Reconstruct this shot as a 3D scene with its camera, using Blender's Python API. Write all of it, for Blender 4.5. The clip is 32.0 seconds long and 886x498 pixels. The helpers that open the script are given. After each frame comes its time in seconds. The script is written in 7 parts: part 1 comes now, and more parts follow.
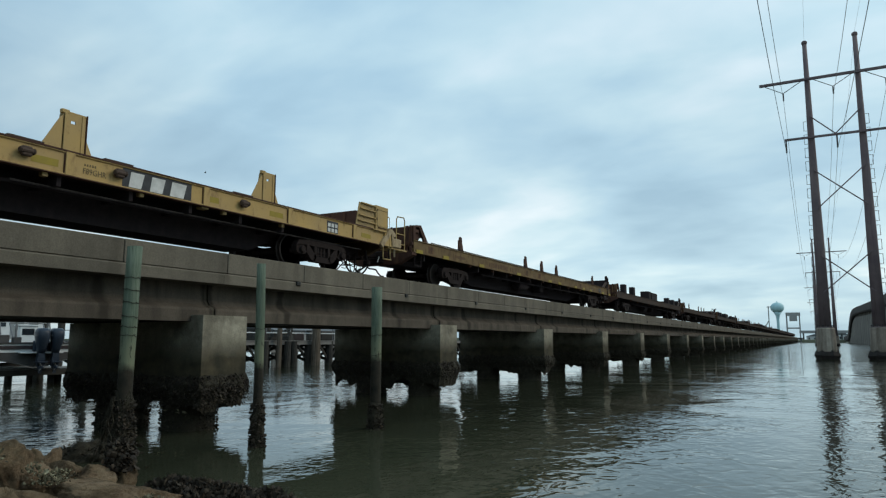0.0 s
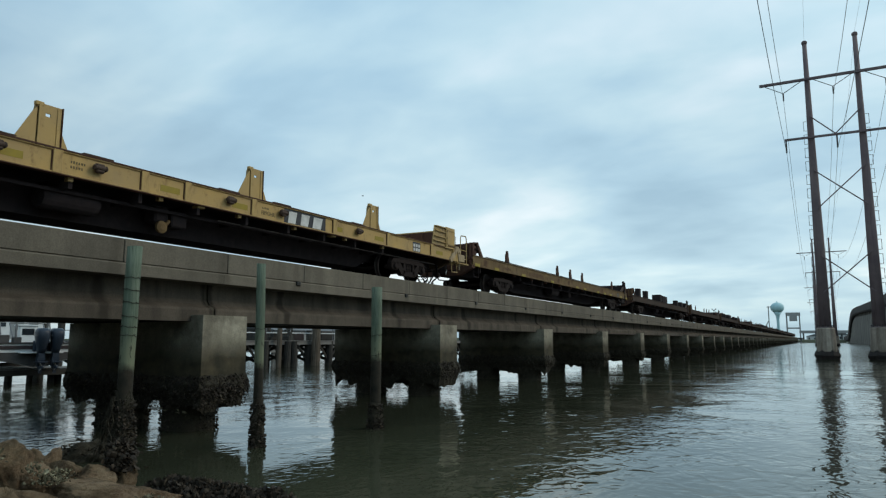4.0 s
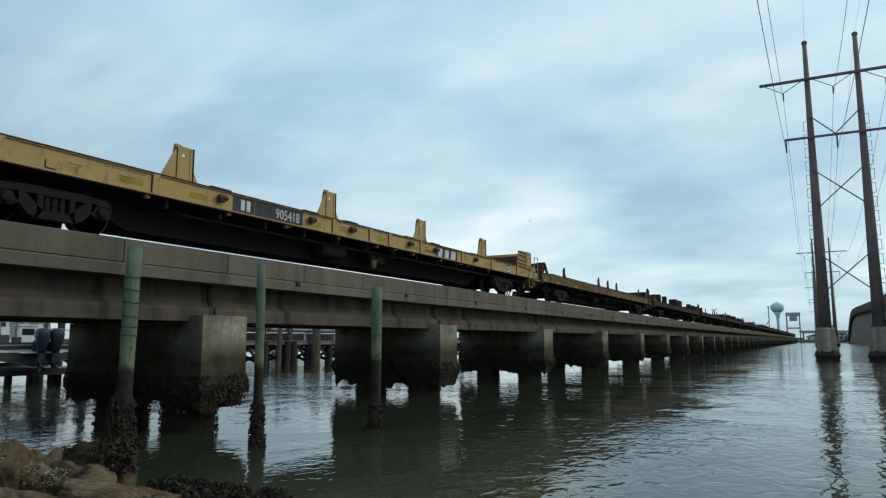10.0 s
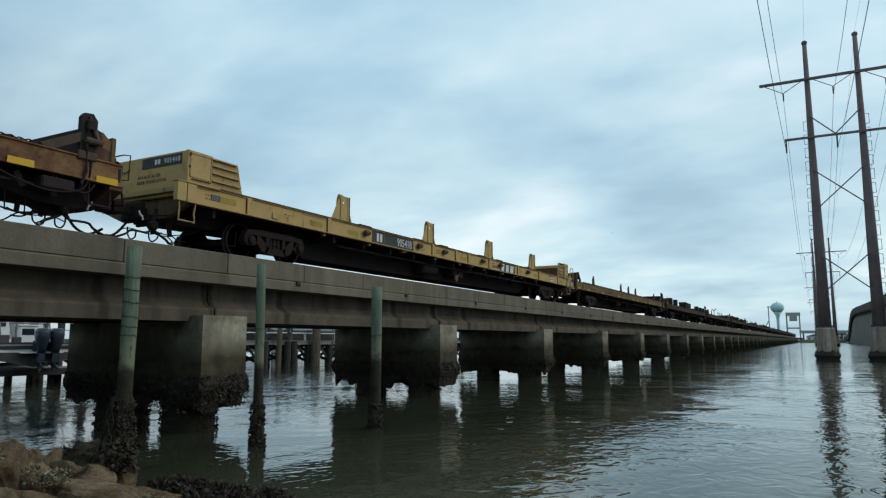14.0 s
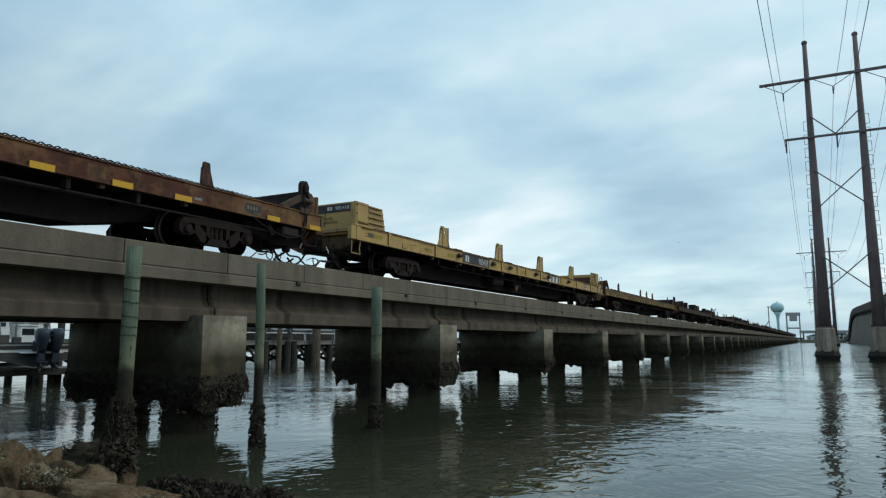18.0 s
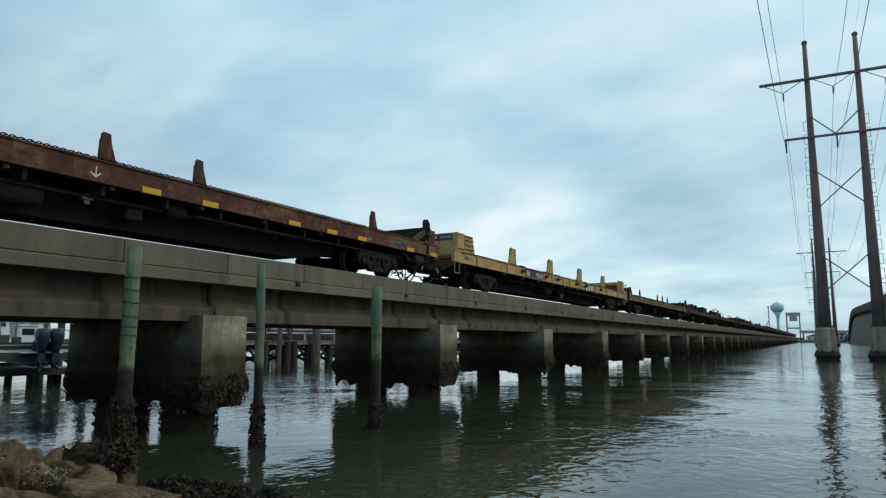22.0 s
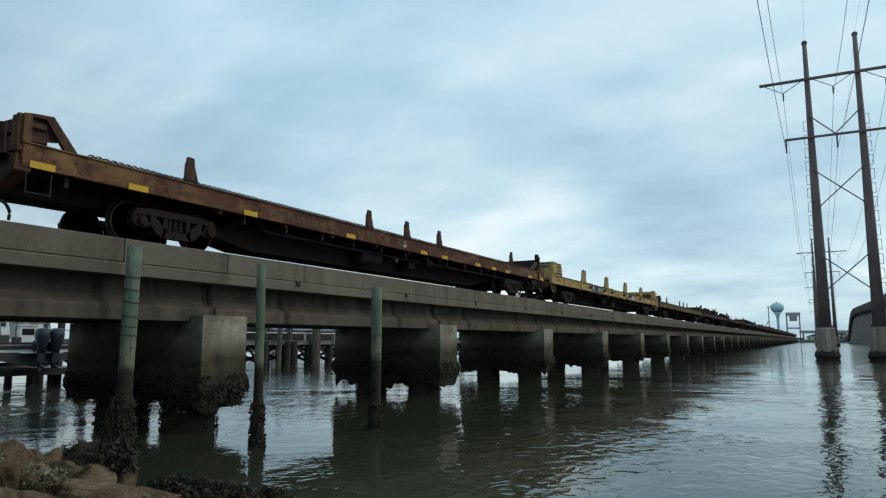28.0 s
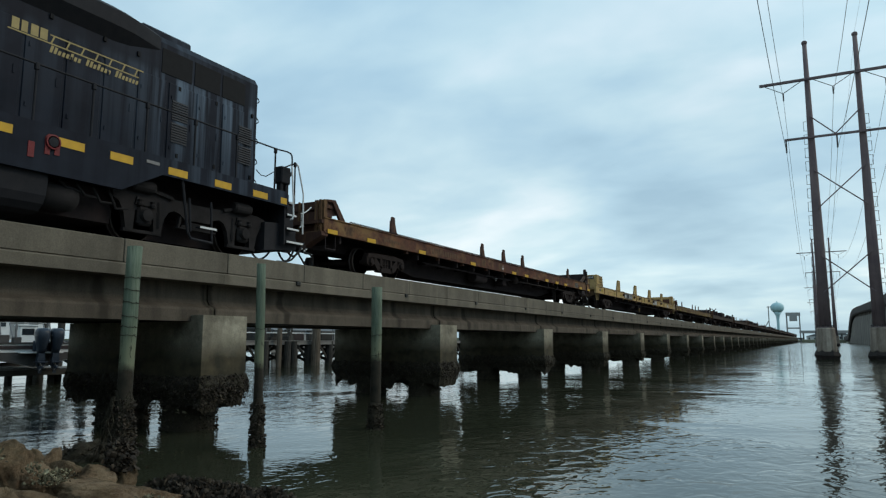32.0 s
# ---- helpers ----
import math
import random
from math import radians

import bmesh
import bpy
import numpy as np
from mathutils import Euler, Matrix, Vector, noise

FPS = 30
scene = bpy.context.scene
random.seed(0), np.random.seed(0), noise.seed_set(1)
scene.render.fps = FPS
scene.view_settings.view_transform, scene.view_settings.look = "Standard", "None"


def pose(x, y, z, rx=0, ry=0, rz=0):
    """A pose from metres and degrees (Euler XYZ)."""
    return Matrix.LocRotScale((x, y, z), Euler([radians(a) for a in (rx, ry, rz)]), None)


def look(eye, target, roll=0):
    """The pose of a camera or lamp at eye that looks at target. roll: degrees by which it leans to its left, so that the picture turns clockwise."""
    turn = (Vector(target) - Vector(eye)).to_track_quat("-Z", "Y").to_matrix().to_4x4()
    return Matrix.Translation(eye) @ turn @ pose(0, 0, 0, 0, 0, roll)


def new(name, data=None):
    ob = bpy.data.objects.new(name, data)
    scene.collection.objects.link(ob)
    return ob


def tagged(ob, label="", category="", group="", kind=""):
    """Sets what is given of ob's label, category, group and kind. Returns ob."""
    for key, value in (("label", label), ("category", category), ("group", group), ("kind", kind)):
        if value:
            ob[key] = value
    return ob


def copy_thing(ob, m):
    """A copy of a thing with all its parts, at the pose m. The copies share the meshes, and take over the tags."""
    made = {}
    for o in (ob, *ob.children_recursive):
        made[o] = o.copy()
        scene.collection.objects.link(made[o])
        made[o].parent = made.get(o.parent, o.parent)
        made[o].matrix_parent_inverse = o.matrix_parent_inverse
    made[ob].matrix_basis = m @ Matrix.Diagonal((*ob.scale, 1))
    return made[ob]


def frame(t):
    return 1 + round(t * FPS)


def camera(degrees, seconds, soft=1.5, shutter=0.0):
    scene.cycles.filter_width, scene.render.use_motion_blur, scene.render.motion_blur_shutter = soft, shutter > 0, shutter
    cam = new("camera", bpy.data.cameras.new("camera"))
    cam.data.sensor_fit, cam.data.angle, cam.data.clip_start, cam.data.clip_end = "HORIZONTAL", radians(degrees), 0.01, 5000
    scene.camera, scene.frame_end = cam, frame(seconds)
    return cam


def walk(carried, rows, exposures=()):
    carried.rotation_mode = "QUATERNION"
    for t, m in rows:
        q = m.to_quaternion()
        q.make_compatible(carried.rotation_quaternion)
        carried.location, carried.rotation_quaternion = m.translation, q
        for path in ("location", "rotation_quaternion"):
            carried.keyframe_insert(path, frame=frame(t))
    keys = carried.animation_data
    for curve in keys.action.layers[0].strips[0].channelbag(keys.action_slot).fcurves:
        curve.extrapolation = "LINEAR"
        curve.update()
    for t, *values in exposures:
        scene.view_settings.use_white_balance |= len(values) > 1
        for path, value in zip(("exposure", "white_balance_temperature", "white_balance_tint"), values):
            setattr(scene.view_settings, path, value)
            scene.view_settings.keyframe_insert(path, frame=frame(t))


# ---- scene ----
# The clip's camera stands still on the shore.
EYE = (0.0, 0.0, 1.8)
cam = camera(66.5, 32.0, soft=1.25)
VIEW = look(EYE, (-4.691, 8.730, 3.135))
walk(cam, [(0.0, VIEW), (32.0, VIEW)], [(0.0, 0.0), (32.0, 0.0)])

# ---- world and light: overcast daylight ----
SUN_EL, SUN_AZ = radians(38), radians(60)
world = bpy.data.worlds.new("overcast")
scene.world = world
world.use_nodes = True
wt = world.node_tree
wt.nodes.clear()


def wn(kind, **props):
    n = wt.nodes.new(kind)
    for k, v in props.items():
        if k in n.inputs:
            n.inputs[k].default_value = v
    return n


def wmath(op, a, b=None):
    n = wt.nodes.new("ShaderNodeMath")
    n.operation = op
    for i, v in enumerate((a, b)):
        if v is None:
            continue
        if isinstance(v, (int, float)):
            n.inputs[i].default_value = v
        else:
            wt.links.new(v, n.inputs[i])
    return n.outputs[0]


def wramp(fac, stops):
    n = wt.nodes.new("ShaderNodeValToRGB")
    els = n.color_ramp.elements
    while len(els) < len(stops):
        els.new(0.5)
    for e, (p, c) in zip(els, stops):
        e.position, e.color = p, (*c, 1)
    wt.links.new(fac, n.inputs["Fac"])
    return n.outputs["Color"]


def wmix(kind, fac, a, b):
    n = wt.nodes.new("ShaderNodeMix")
    n.data_type, n.blend_type = "RGBA", kind
    if isinstance(fac, (int, float)):
        n.inputs[0].default_value = fac
    else:
        wt.links.new(fac, n.inputs[0])
    for sock, v in ((n.inputs[6], a), (n.inputs[7], b)):
        if isinstance(v, tuple):
            sock.default_value = (*v, 1)
        else:
            wt.links.new(v, sock)
    return n.outputs[2]


coord = wn("ShaderNodeTexCoord")
sep = wn("ShaderNodeSeparateXYZ")
wt.links.new(coord.outputs["Generated"], sep.inputs[0])
up = wmath("MAXIMUM", sep.outputs[2], 0.0)
flat = wmath("ADD", up, 0.22)
comb = wn("ShaderNodeCombineXYZ")
wt.links.new(wmath("DIVIDE", sep.outputs[0], flat), comb.inputs[0])
wt.links.new(wmath("DIVIDE", sep.outputs[1], flat), comb.inputs[1])
turn = wn("ShaderNodeMapping")
turn.inputs["Rotation"].default_value = (0, 0, radians(25))
turn.inputs["Location"].default_value = (-16.252, 7.161, 3.214)
turn.inputs["Scale"].default_value = (0.85, 1.15, 1.0)
wt.links.new(comb.outputs[0], turn.inputs[0])
big = wn("ShaderNodeTexNoise", Scale=1.15, Detail=4.5, Roughness=0.48, Distortion=0.25)
wt.links.new(turn.outputs[0], big.inputs["Vector"])
fine = wn("ShaderNodeTexNoise", Scale=4.2, Detail=5.0, Roughness=0.5, Distortion=0.4)
wt.links.new(turn.outputs[0], fine.inputs["Vector"])
mixn = wmath("ADD", wmath("MULTIPLY", big.outputs[0], 0.82), wmath("MULTIPLY", fine.outputs[0], 0.18))
cloud = wramp(mixn, [(0.36, (0.335, 0.51, 0.645)), (0.46, (0.42, 0.615, 0.75)), (0.55, (0.53, 0.72, 0.82)), (0.66, (0.71, 0.84, 0.92))])
glow = wramp(up, [(0.0, (1.27, 1.19, 1.09)), (0.10, (1.33, 1.245, 1.16)), (0.24, (1.09, 1.08, 1.06)), (0.5, (1.03, 1.07, 1.09)), (1.0, (1.08, 1.1, 1.11))])
cloud = wmix("MULTIPLY", 1.0, cloud, glow)
toward = wn("ShaderNodeVectorMath")
toward.operation = "DOT_PRODUCT"
wt.links.new(coord.outputs["Generated"], toward.inputs[0])
toward.inputs[1].default_value = (math.sin(SUN_AZ) * math.cos(SUN_EL), math.cos(SUN_AZ) * math.cos(SUN_EL), math.sin(SUN_EL))
side = wramp(wmath("ADD", wmath("MULTIPLY", toward.outputs["Value"], 0.5), 0.5), [(0.30, (0.84, 0.80, 0.79)), (0.42, (0.90, 0.885, 0.885)), (0.50, (0.95, 0.96, 0.97)), (0.62, (0.995, 0.995, 0.995)), (0.76, (0.985, 0.98, 0.975)), (0.9, (1.08, 1.075, 1.06)), (1.0, (1.3, 1.28, 1.24))])
cloud = wmix("MULTIPLY", 1.0, cloud, side)
sky = wn("ShaderNodeTexSky")
sky.sky_type, sky.sun_disc, sky.sun_elevation, sky.sun_rotation = "NISHITA", False, SUN_EL, SUN_AZ
clear = wmix("MULTIPLY", 1.0, sky.outputs[0], (0.1, 0.1, 0.1))
mixed = wmix("MIX", 0.93, clear, cloud)
bg = wn("ShaderNodeBackground", Strength=1.025)
wt.links.new(mixed, bg.inputs["Color"])
wout = wn("ShaderNodeOutputWorld")
wt.links.new(bg.outputs[0], wout.inputs["Surface"])

sun = new("sun", bpy.data.lights.new("sun", "SUN"))
sun.data.energy, sun.data.angle, sun.data.color = 1.02, radians(30), (1.0, 0.845, 0.65)
sun.matrix_world = look((0, 0, 60), (-math.sin(SUN_AZ) * math.cos(SUN_EL) * 60, -math.cos(SUN_AZ) * math.cos(SUN_EL) * 60, 60 - 60 * math.sin(SUN_EL)))


# ---- materials ----
def hexa(c):
    return (*c, 1.0)


class Mat:
    """A small builder for node materials."""

    def __init__(self, name, rough=0.7, metal=0.0, ior=1.5, spec=0.22):
        self.m = bpy.data.materials.new(name)
        self.m.use_nodes = True
        self.t = self.m.node_tree
        self.b = self.t.nodes["Principled BSDF"]
        self.b.inputs["Roughness"].default_value = rough
        self.b.inputs["Metallic"].default_value = metal
        self.b.inputs["IOR"].default_value = ior
        self.b.inputs["Specular IOR Level"].default_value = spec
        self.co = self.t.nodes.new("ShaderNodeTexCoord").outputs["Object"]
        self.geo = self.t.nodes.new("ShaderNodeNewGeometry")

    def node(self, kind):
        return self.t.nodes.new(kind)

    def link(self, a, b):
        self.t.links.new(a, b)

    def world(self):
        return self.geo.outputs["Position"]

    def noise(self, scale, detail=5.0, rough=0.6, stretch=(1, 1, 1), src=None, dist=0.0):
        mp = self.node("ShaderNodeMapping")
        mp.inputs["Scale"].default_value = stretch
        self.link(src or self.co, mp.inputs[0])
        n = self.node("ShaderNodeTexNoise")
        n.inputs["Scale"].default_value = scale
        n.inputs["Detail"].default_value = detail
        n.inputs["Roughness"].default_value = rough
        n.inputs["Distortion"].default_value = dist
        self.link(mp.outputs[0], n.inputs["Vector"])
        return n.outputs[0]

    def math(self, op, a, b=0.0):
        n = self.node("ShaderNodeMath")
        n.operation = op
        for i, v in enumerate((a, b)):
            if isinstance(v, (int, float)):
                n.inputs[i].default_value = v
            else:
                self.link(v, n.inputs[i])
        return n.outputs[0]

    def ramp(self, fac, stops):
        n = self.node("ShaderNodeValToRGB")
        els = n.color_ramp.elements
        while len(els) < len(stops):
            els.new(0.5)
        for e, (p, c) in zip(els, stops):
            e.position = p
            e.color = (c, c, c, 1) if isinstance(c, (int, float)) else hexa(c)
        self.link(fac, n.inputs["Fac"])
        return n.outputs["Color"]

    def mix(self, fac, a, b, kind="MIX"):
        n = self.node("ShaderNodeMix")
        n.data_type, n.blend_type = "RGBA", kind
        if isinstance(fac, (int, float)):
            n.inputs[0].default_value = fac
        else:
            self.link(fac, n.inputs[0])
        for sock, v in ((n.inputs[6], a), (n.inputs[7], b)):
            if isinstance(v, tuple):
                sock.default_value = hexa(v)
            else:
                self.link(v, sock)
        return n.outputs[2]

    def color(self, c):
        if isinstance(c, tuple):
            self.b.inputs["Base Color"].default_value = hexa(c)
        else:
            self.link(c, self.b.inputs["Base Color"])
        return self

    def rough(self, r):
        self.link(r, self.b.inputs["Roughness"])
        return self

    def bump(self, h, strength=0.3, dist=0.02):
        n = self.node("ShaderNodeBump")
        n.inputs["Strength"].default_value = strength
        n.inputs["Distance"].default_value = dist
        self.link(h, n.inputs["Height"])
        self.link(n.outputs[0], self.b.inputs["Normal"])
        return self

    def random(self):
        return self.node("ShaderNodeObjectInfo").outputs["Random"]

    def sep(self, v):
        n = self.node("ShaderNodeSeparateXYZ")
        self.link(v, n.inputs[0])
        return n.outputs


def painted(name, base, worn, rust, rough=0.6, wear=0.55, scale=1.3, streak=(3, 3, 0.5), metal=0.0, spec=0.2, patch=None, ends=None):
    """Weathered paint on steel: faded patches, run-down streaks, rust spots."""
    k = Mat(name, rough, metal, spec=spec)
    fade = k.ramp(k.noise(scale, 6, 0.6), [(0.35, base), (0.7, worn)])
    runs = k.ramp(k.noise(2.2, 6, 0.65, streak), [(wear, 0.0), (wear + 0.16, 1.0)])
    spots = k.ramp(k.noise(9, 8, 0.7), [(0.58, 0.0), (0.72, 1.0)])
    if patch:
        fade = k.mix(k.ramp(k.noise(0.85, 8, 0.72), [(0.50, 0.0), (0.60, 0.8)]), fade, patch)
        fade = k.mix(k.ramp(k.noise(2.3, 8, 0.75), [(0.52, 0.0), (0.64, 0.75)]), fade, tuple(v * 0.14 for v in patch))
    if ends:
        # the paint has worn to ochre toward the ends of the sill
        near_end = k.ramp(k.math("DIVIDE", k.math("ABSOLUTE", k.math("SUBTRACT", k.sep(k.co)[1], 0.4)), 13.0), [(0.62, 0.0), (0.76, 0.5), (0.90, 1.0)])
        fade = k.mix(k.math("MULTIPLY", near_end, k.ramp(k.noise(1.9, 8, 0.7), [(0.40, 0.0), (0.58, 0.9)])), fade, ends)
    c = k.mix(k.math("MULTIPLY", runs, 0.75), fade, rust)
    c = k.mix(k.math("MULTIPLY", spots, 0.6), c, rust)
    k.color(c)
    k.rough(k.math("ADD", k.math("MULTIPLY", k.noise(14, 3), 0.25), rough - 0.12))
    return k.bump(k.noise(22, 5), 0.15, 0.01).m


def concrete_mat(name, a, b, tide=None, rough=0.85, grime=(0.11, 0.10, 0.085), drains=0.0, spots=0.45, streaks=0.72):
    k = Mat(name, rough)
    pos = k.world()
    base = k.ramp(k.noise(0.9, 7, 0.65, src=pos), [(0.3, a), (0.7, b)])
    runs = k.ramp(k.noise(1.6, 7, 0.65, (1.4, 1.4, 0.16), pos), [(0.44, 0.0), (0.68, 1.0)])
    c = k.mix(k.math("MULTIPLY", runs, streaks), base, grime)
    blot = k.ramp(k.noise(0.55 if spots < 0.5 else 1.3, 8, 0.72, src=pos), [(0.42, 0.0), (0.66, 1.0)])
    c = k.mix(k.math("MULTIPLY", blot, spots), c, grime)
    speck = k.ramp(k.noise(38, 4, 0.7, src=pos), [(0.35, 0.72), (0.7, 1.12)])
    c = k.mix(0.8, c, speck, "MULTIPLY")
    pits = k.ramp(k.noise(11, 6, 0.7, src=pos), [(0.62, 0.0), (0.75, 1.0)])
    c = k.mix(k.math("MULTIPLY", pits, 0.4), c, grime)
    rnd = k.math("ADD", k.math("MULTIPLY", k.random(), 0.22), 0.88)
    c = k.mix(1.0, c, k.ramp(rnd, [(0.0, 0.0), (1.0, 1.0)]), "MULTIPLY")
    if drains:
        # runoff stains below the deck drains and at the span joints
        f = k.math("FRACT", k.math("DIVIDE", k.math("ADD", k.sep(pos)[1], 97.5 - 10.1), 9.75))
        d = k.math("MINIMUM", k.math("ABSOLUTE", k.math("SUBTRACT", f, 0.232)), k.math("ABSOLUTE", k.math("SUBTRACT", f, 0.745)))
        d = k.math("MINIMUM", d, k.math("MINIMUM", f, k.math("SUBTRACT", 1.0, f)))
        d = k.math("ADD", k.math("MULTIPLY", d, 9.75), k.math("MULTIPLY", k.math("SUBTRACT", k.noise(1.5, 5, 0.6, src=pos), 0.5), 0.46))
        c = k.mix(k.math("MULTIPLY", k.ramp(d, [(0.07, 1.0), (0.17, 0.0)]), drains), c, (0.032, 0.026, 0.019))
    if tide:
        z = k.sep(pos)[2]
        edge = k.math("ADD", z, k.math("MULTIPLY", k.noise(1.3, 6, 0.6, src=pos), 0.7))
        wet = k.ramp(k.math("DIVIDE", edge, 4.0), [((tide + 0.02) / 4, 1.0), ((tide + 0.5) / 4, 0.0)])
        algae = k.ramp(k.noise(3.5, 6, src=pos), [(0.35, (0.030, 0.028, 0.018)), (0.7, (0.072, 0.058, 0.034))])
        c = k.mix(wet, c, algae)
    k.color(c)
    return k.bump(k.noise(16, 7, 0.7, src=pos), 0.35, 0.015).m


def plain(name, base, alt=None, rough=0.6, metal=0.0, scale=6.0, bump=0.15):
    k = Mat(name, rough, metal)
    alt = alt or tuple(v * 0.6 for v in base)
    k.color(k.ramp(k.noise(scale, 6, 0.62), [(0.32, base), (0.72, alt)]))
    return k.bump(k.noise(scale * 6, 4), bump, 0.01).m


M_CONC = concrete_mat("girder concrete", (0.150, 0.124, 0.095), (0.082, 0.068, 0.052), grime=(0.042, 0.034, 0.026), drains=0.95)
M_CURB = concrete_mat("curb concrete", (0.200, 0.174, 0.133), (0.140, 0.122, 0.095), grime=(0.066, 0.058, 0.045), drains=0.3, streaks=0.4)
# tide line raised, so the algae stain also stands in for pier-side shade
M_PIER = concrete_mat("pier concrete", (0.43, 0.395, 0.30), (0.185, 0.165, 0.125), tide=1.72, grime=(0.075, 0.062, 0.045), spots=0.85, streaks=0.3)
M_FOUND = concrete_mat("foundation concrete", (0.46, 0.40, 0.33), (0.27, 0.225, 0.18), tide=0.75, grime=(0.11, 0.085, 0.066))
M_STAIN = plain("stained joint mortar", (0.075, 0.064, 0.046), (0.05, 0.043, 0.032), 0.9)
M_GAP = plain("joint filler", (0.03, 0.03, 0.028))
M_OYST = None


def oyster_mat():
    k = Mat("oyster shells", 0.75)
    shade = k.ramp(k.geo.outputs["Random Per Island"], [(0.0, (0.020, 0.016, 0.013)), (0.6, (0.036, 0.026, 0.0185)), (0.92, (0.058, 0.044, 0.031)), (1.0, (0.11, 0.09, 0.064))])
    c = k.mix(k.ramp(k.noise(18, 5), [(0.4, 0.0), (0.7, 0.6)]), shade, (0.02, 0.018, 0.012))
    k.color(c)
    return k.bump(k.noise(60, 5), 0.5, 0.01).m


M_OYST = oyster_mat()


def crust_mat():
    k = Mat("oyster crust", 0.8)
    k.color(k.ramp(k.noise(9, 8, 0.75), [(0.3, (0.014, 0.012, 0.009)), (0.6, (0.045, 0.038, 0.024)), (0.8, (0.10, 0.085, 0.055))]))
    return k.bump(k.noise(24, 8, 0.75), 1.0, 0.05).m


M_CRUST = crust_mat()


def shell_light_mat():
    k = Mat("pale shells", 0.7)
    k.color(k.ramp(k.geo.outputs["Random Per Island"], [(0.0, (0.04, 0.033, 0.02)), (0.4, (0.095, 0.082, 0.050)), (0.8, (0.19, 0.17, 0.105)), (1.0, (0.34, 0.32, 0.21))]))
    return k.bump(k.noise(70, 5), 0.4, 0.01).m


M_SHELL = shell_light_mat()


def piling_mat():
    """Green-treated timber above, wet and fouled below the tide line."""
    k = Mat("green piling", 0.75)
    pos = k.world()
    grain = k.ramp(k.noise(5, 7, 0.65, (6, 6, 0.5), pos), [(0.3, (0.062, 0.086, 0.062)), (0.5, (0.108, 0.142, 0.102)), (0.72, (0.165, 0.195, 0.146)), (0.85, (0.23, 0.235, 0.18))])
    z = k.math("ADD", k.sep(pos)[2], k.math("MULTIPLY", k.noise(2.5, 5, src=pos), 0.5))
    low = k.ramp(k.math("DIVIDE", z, 4.0), [(0.385, 1.0), (0.425, 0.0)])
    mid = k.ramp(k.math("DIVIDE", z, 4.0), [(0.45, 0.7), (0.60, 0.0)])
    c = k.mix(mid, grain, (0.13, 0.135, 0.078))
    checks = k.ramp(k.noise(3.2, 7, 0.7, (9, 9, 0.45), pos), [(0.60, 0.0), (0.66, 1.0)])
    c = k.mix(k.math("MULTIPLY", checks, 0.8), c, (0.035, 0.032, 0.022))
    # dark gouges and a bleached belt just above the tide line
    belt = k.ramp(k.math("DIVIDE", z, 4.0), [(0.40, 1.0), (0.50, 0.9), (0.56, 0.0)])
    c = k.mix(k.math("MULTIPLY", belt, 0.35), c, (0.20, 0.215, 0.145))
    gouge = k.ramp(k.noise(5.5, 5, 0.7, (3.2, 3.2, 0.8), pos), [(0.575, 0.0), (0.61, 1.0)])
    c = k.mix(k.math("MULTIPLY", gouge, belt), c, (0.014, 0.013, 0.010))
    c = k.mix(low, c, k.ramp(k.noise(7, 6, src=pos), [(0.3, (0.012, 0.011, 0.008)), (0.7, (0.036, 0.030, 0.020))]))
    k.color(c)
    return k.bump(k.noise(7, 7, 0.7, (8, 8, 0.6), pos), 0.5, 0.02).m


M_PILING = piling_mat()
M_WIRE = plain("rusty wire", (0.03, 0.022, 0.016), rough=0.7)


def rock_mat(name, tint):
    k = Mat(name, 0.85)
    pos = k.world()
    c = k.ramp(k.noise(2.1, 8, 0.65, src=pos), [(0.3, (0.15, 0.095, 0.064)), (0.5, (0.30, 0.215, 0.145)), (0.72, (0.44, 0.345, 0.25))])
    c = k.mix(k.ramp(k.random(), [(0.3, 0.0), (0.9, 0.65)]), c, k.ramp(k.noise(5.0, 7, 0.7, src=pos), [(0.35, (0.21, 0.165, 0.112)), (0.7, (0.37, 0.31, 0.215))]))
    dark = k.ramp(k.noise(3.4, 9, 0.78, src=pos), [(0.46, 0.0), (0.62, 0.85)])
    c = k.mix(dark, c, (0.065, 0.048, 0.03))
    moss = k.ramp(k.noise(1.1, 5, src=pos), [(0.55, 0.0), (0.7, 0.5)])
    c = k.mix(moss, c, (0.075, 0.075, 0.035))
    k.color(k.mix(1.0, c, tint, "MULTIPLY"))
    return k.bump(k.noise(7, 12, 0.86, src=pos), 1.0, 0.17).m


M_ROCK = rock_mat("shore rock", (1.18, 1.10, 0.96))
M_ROCK_RED = rock_mat("reddish shore rock", (1.18, 1.02, 0.88))


def ground_mat():
    k = Mat("shore mud and grass", 0.9)
    pos = k.world()
    k.color(k.ramp(k.noise(1.4, 8, 0.7, src=pos), [(0.3, (0.035, 0.032, 0.022)), (0.55, (0.07, 0.06, 0.04)), (0.75, (0.06, 0.075, 0.03))]))
    return k.bump(k.noise(7, 8, 0.75, src=pos), 0.9, 0.08).m


M_GROUND = ground_mat()


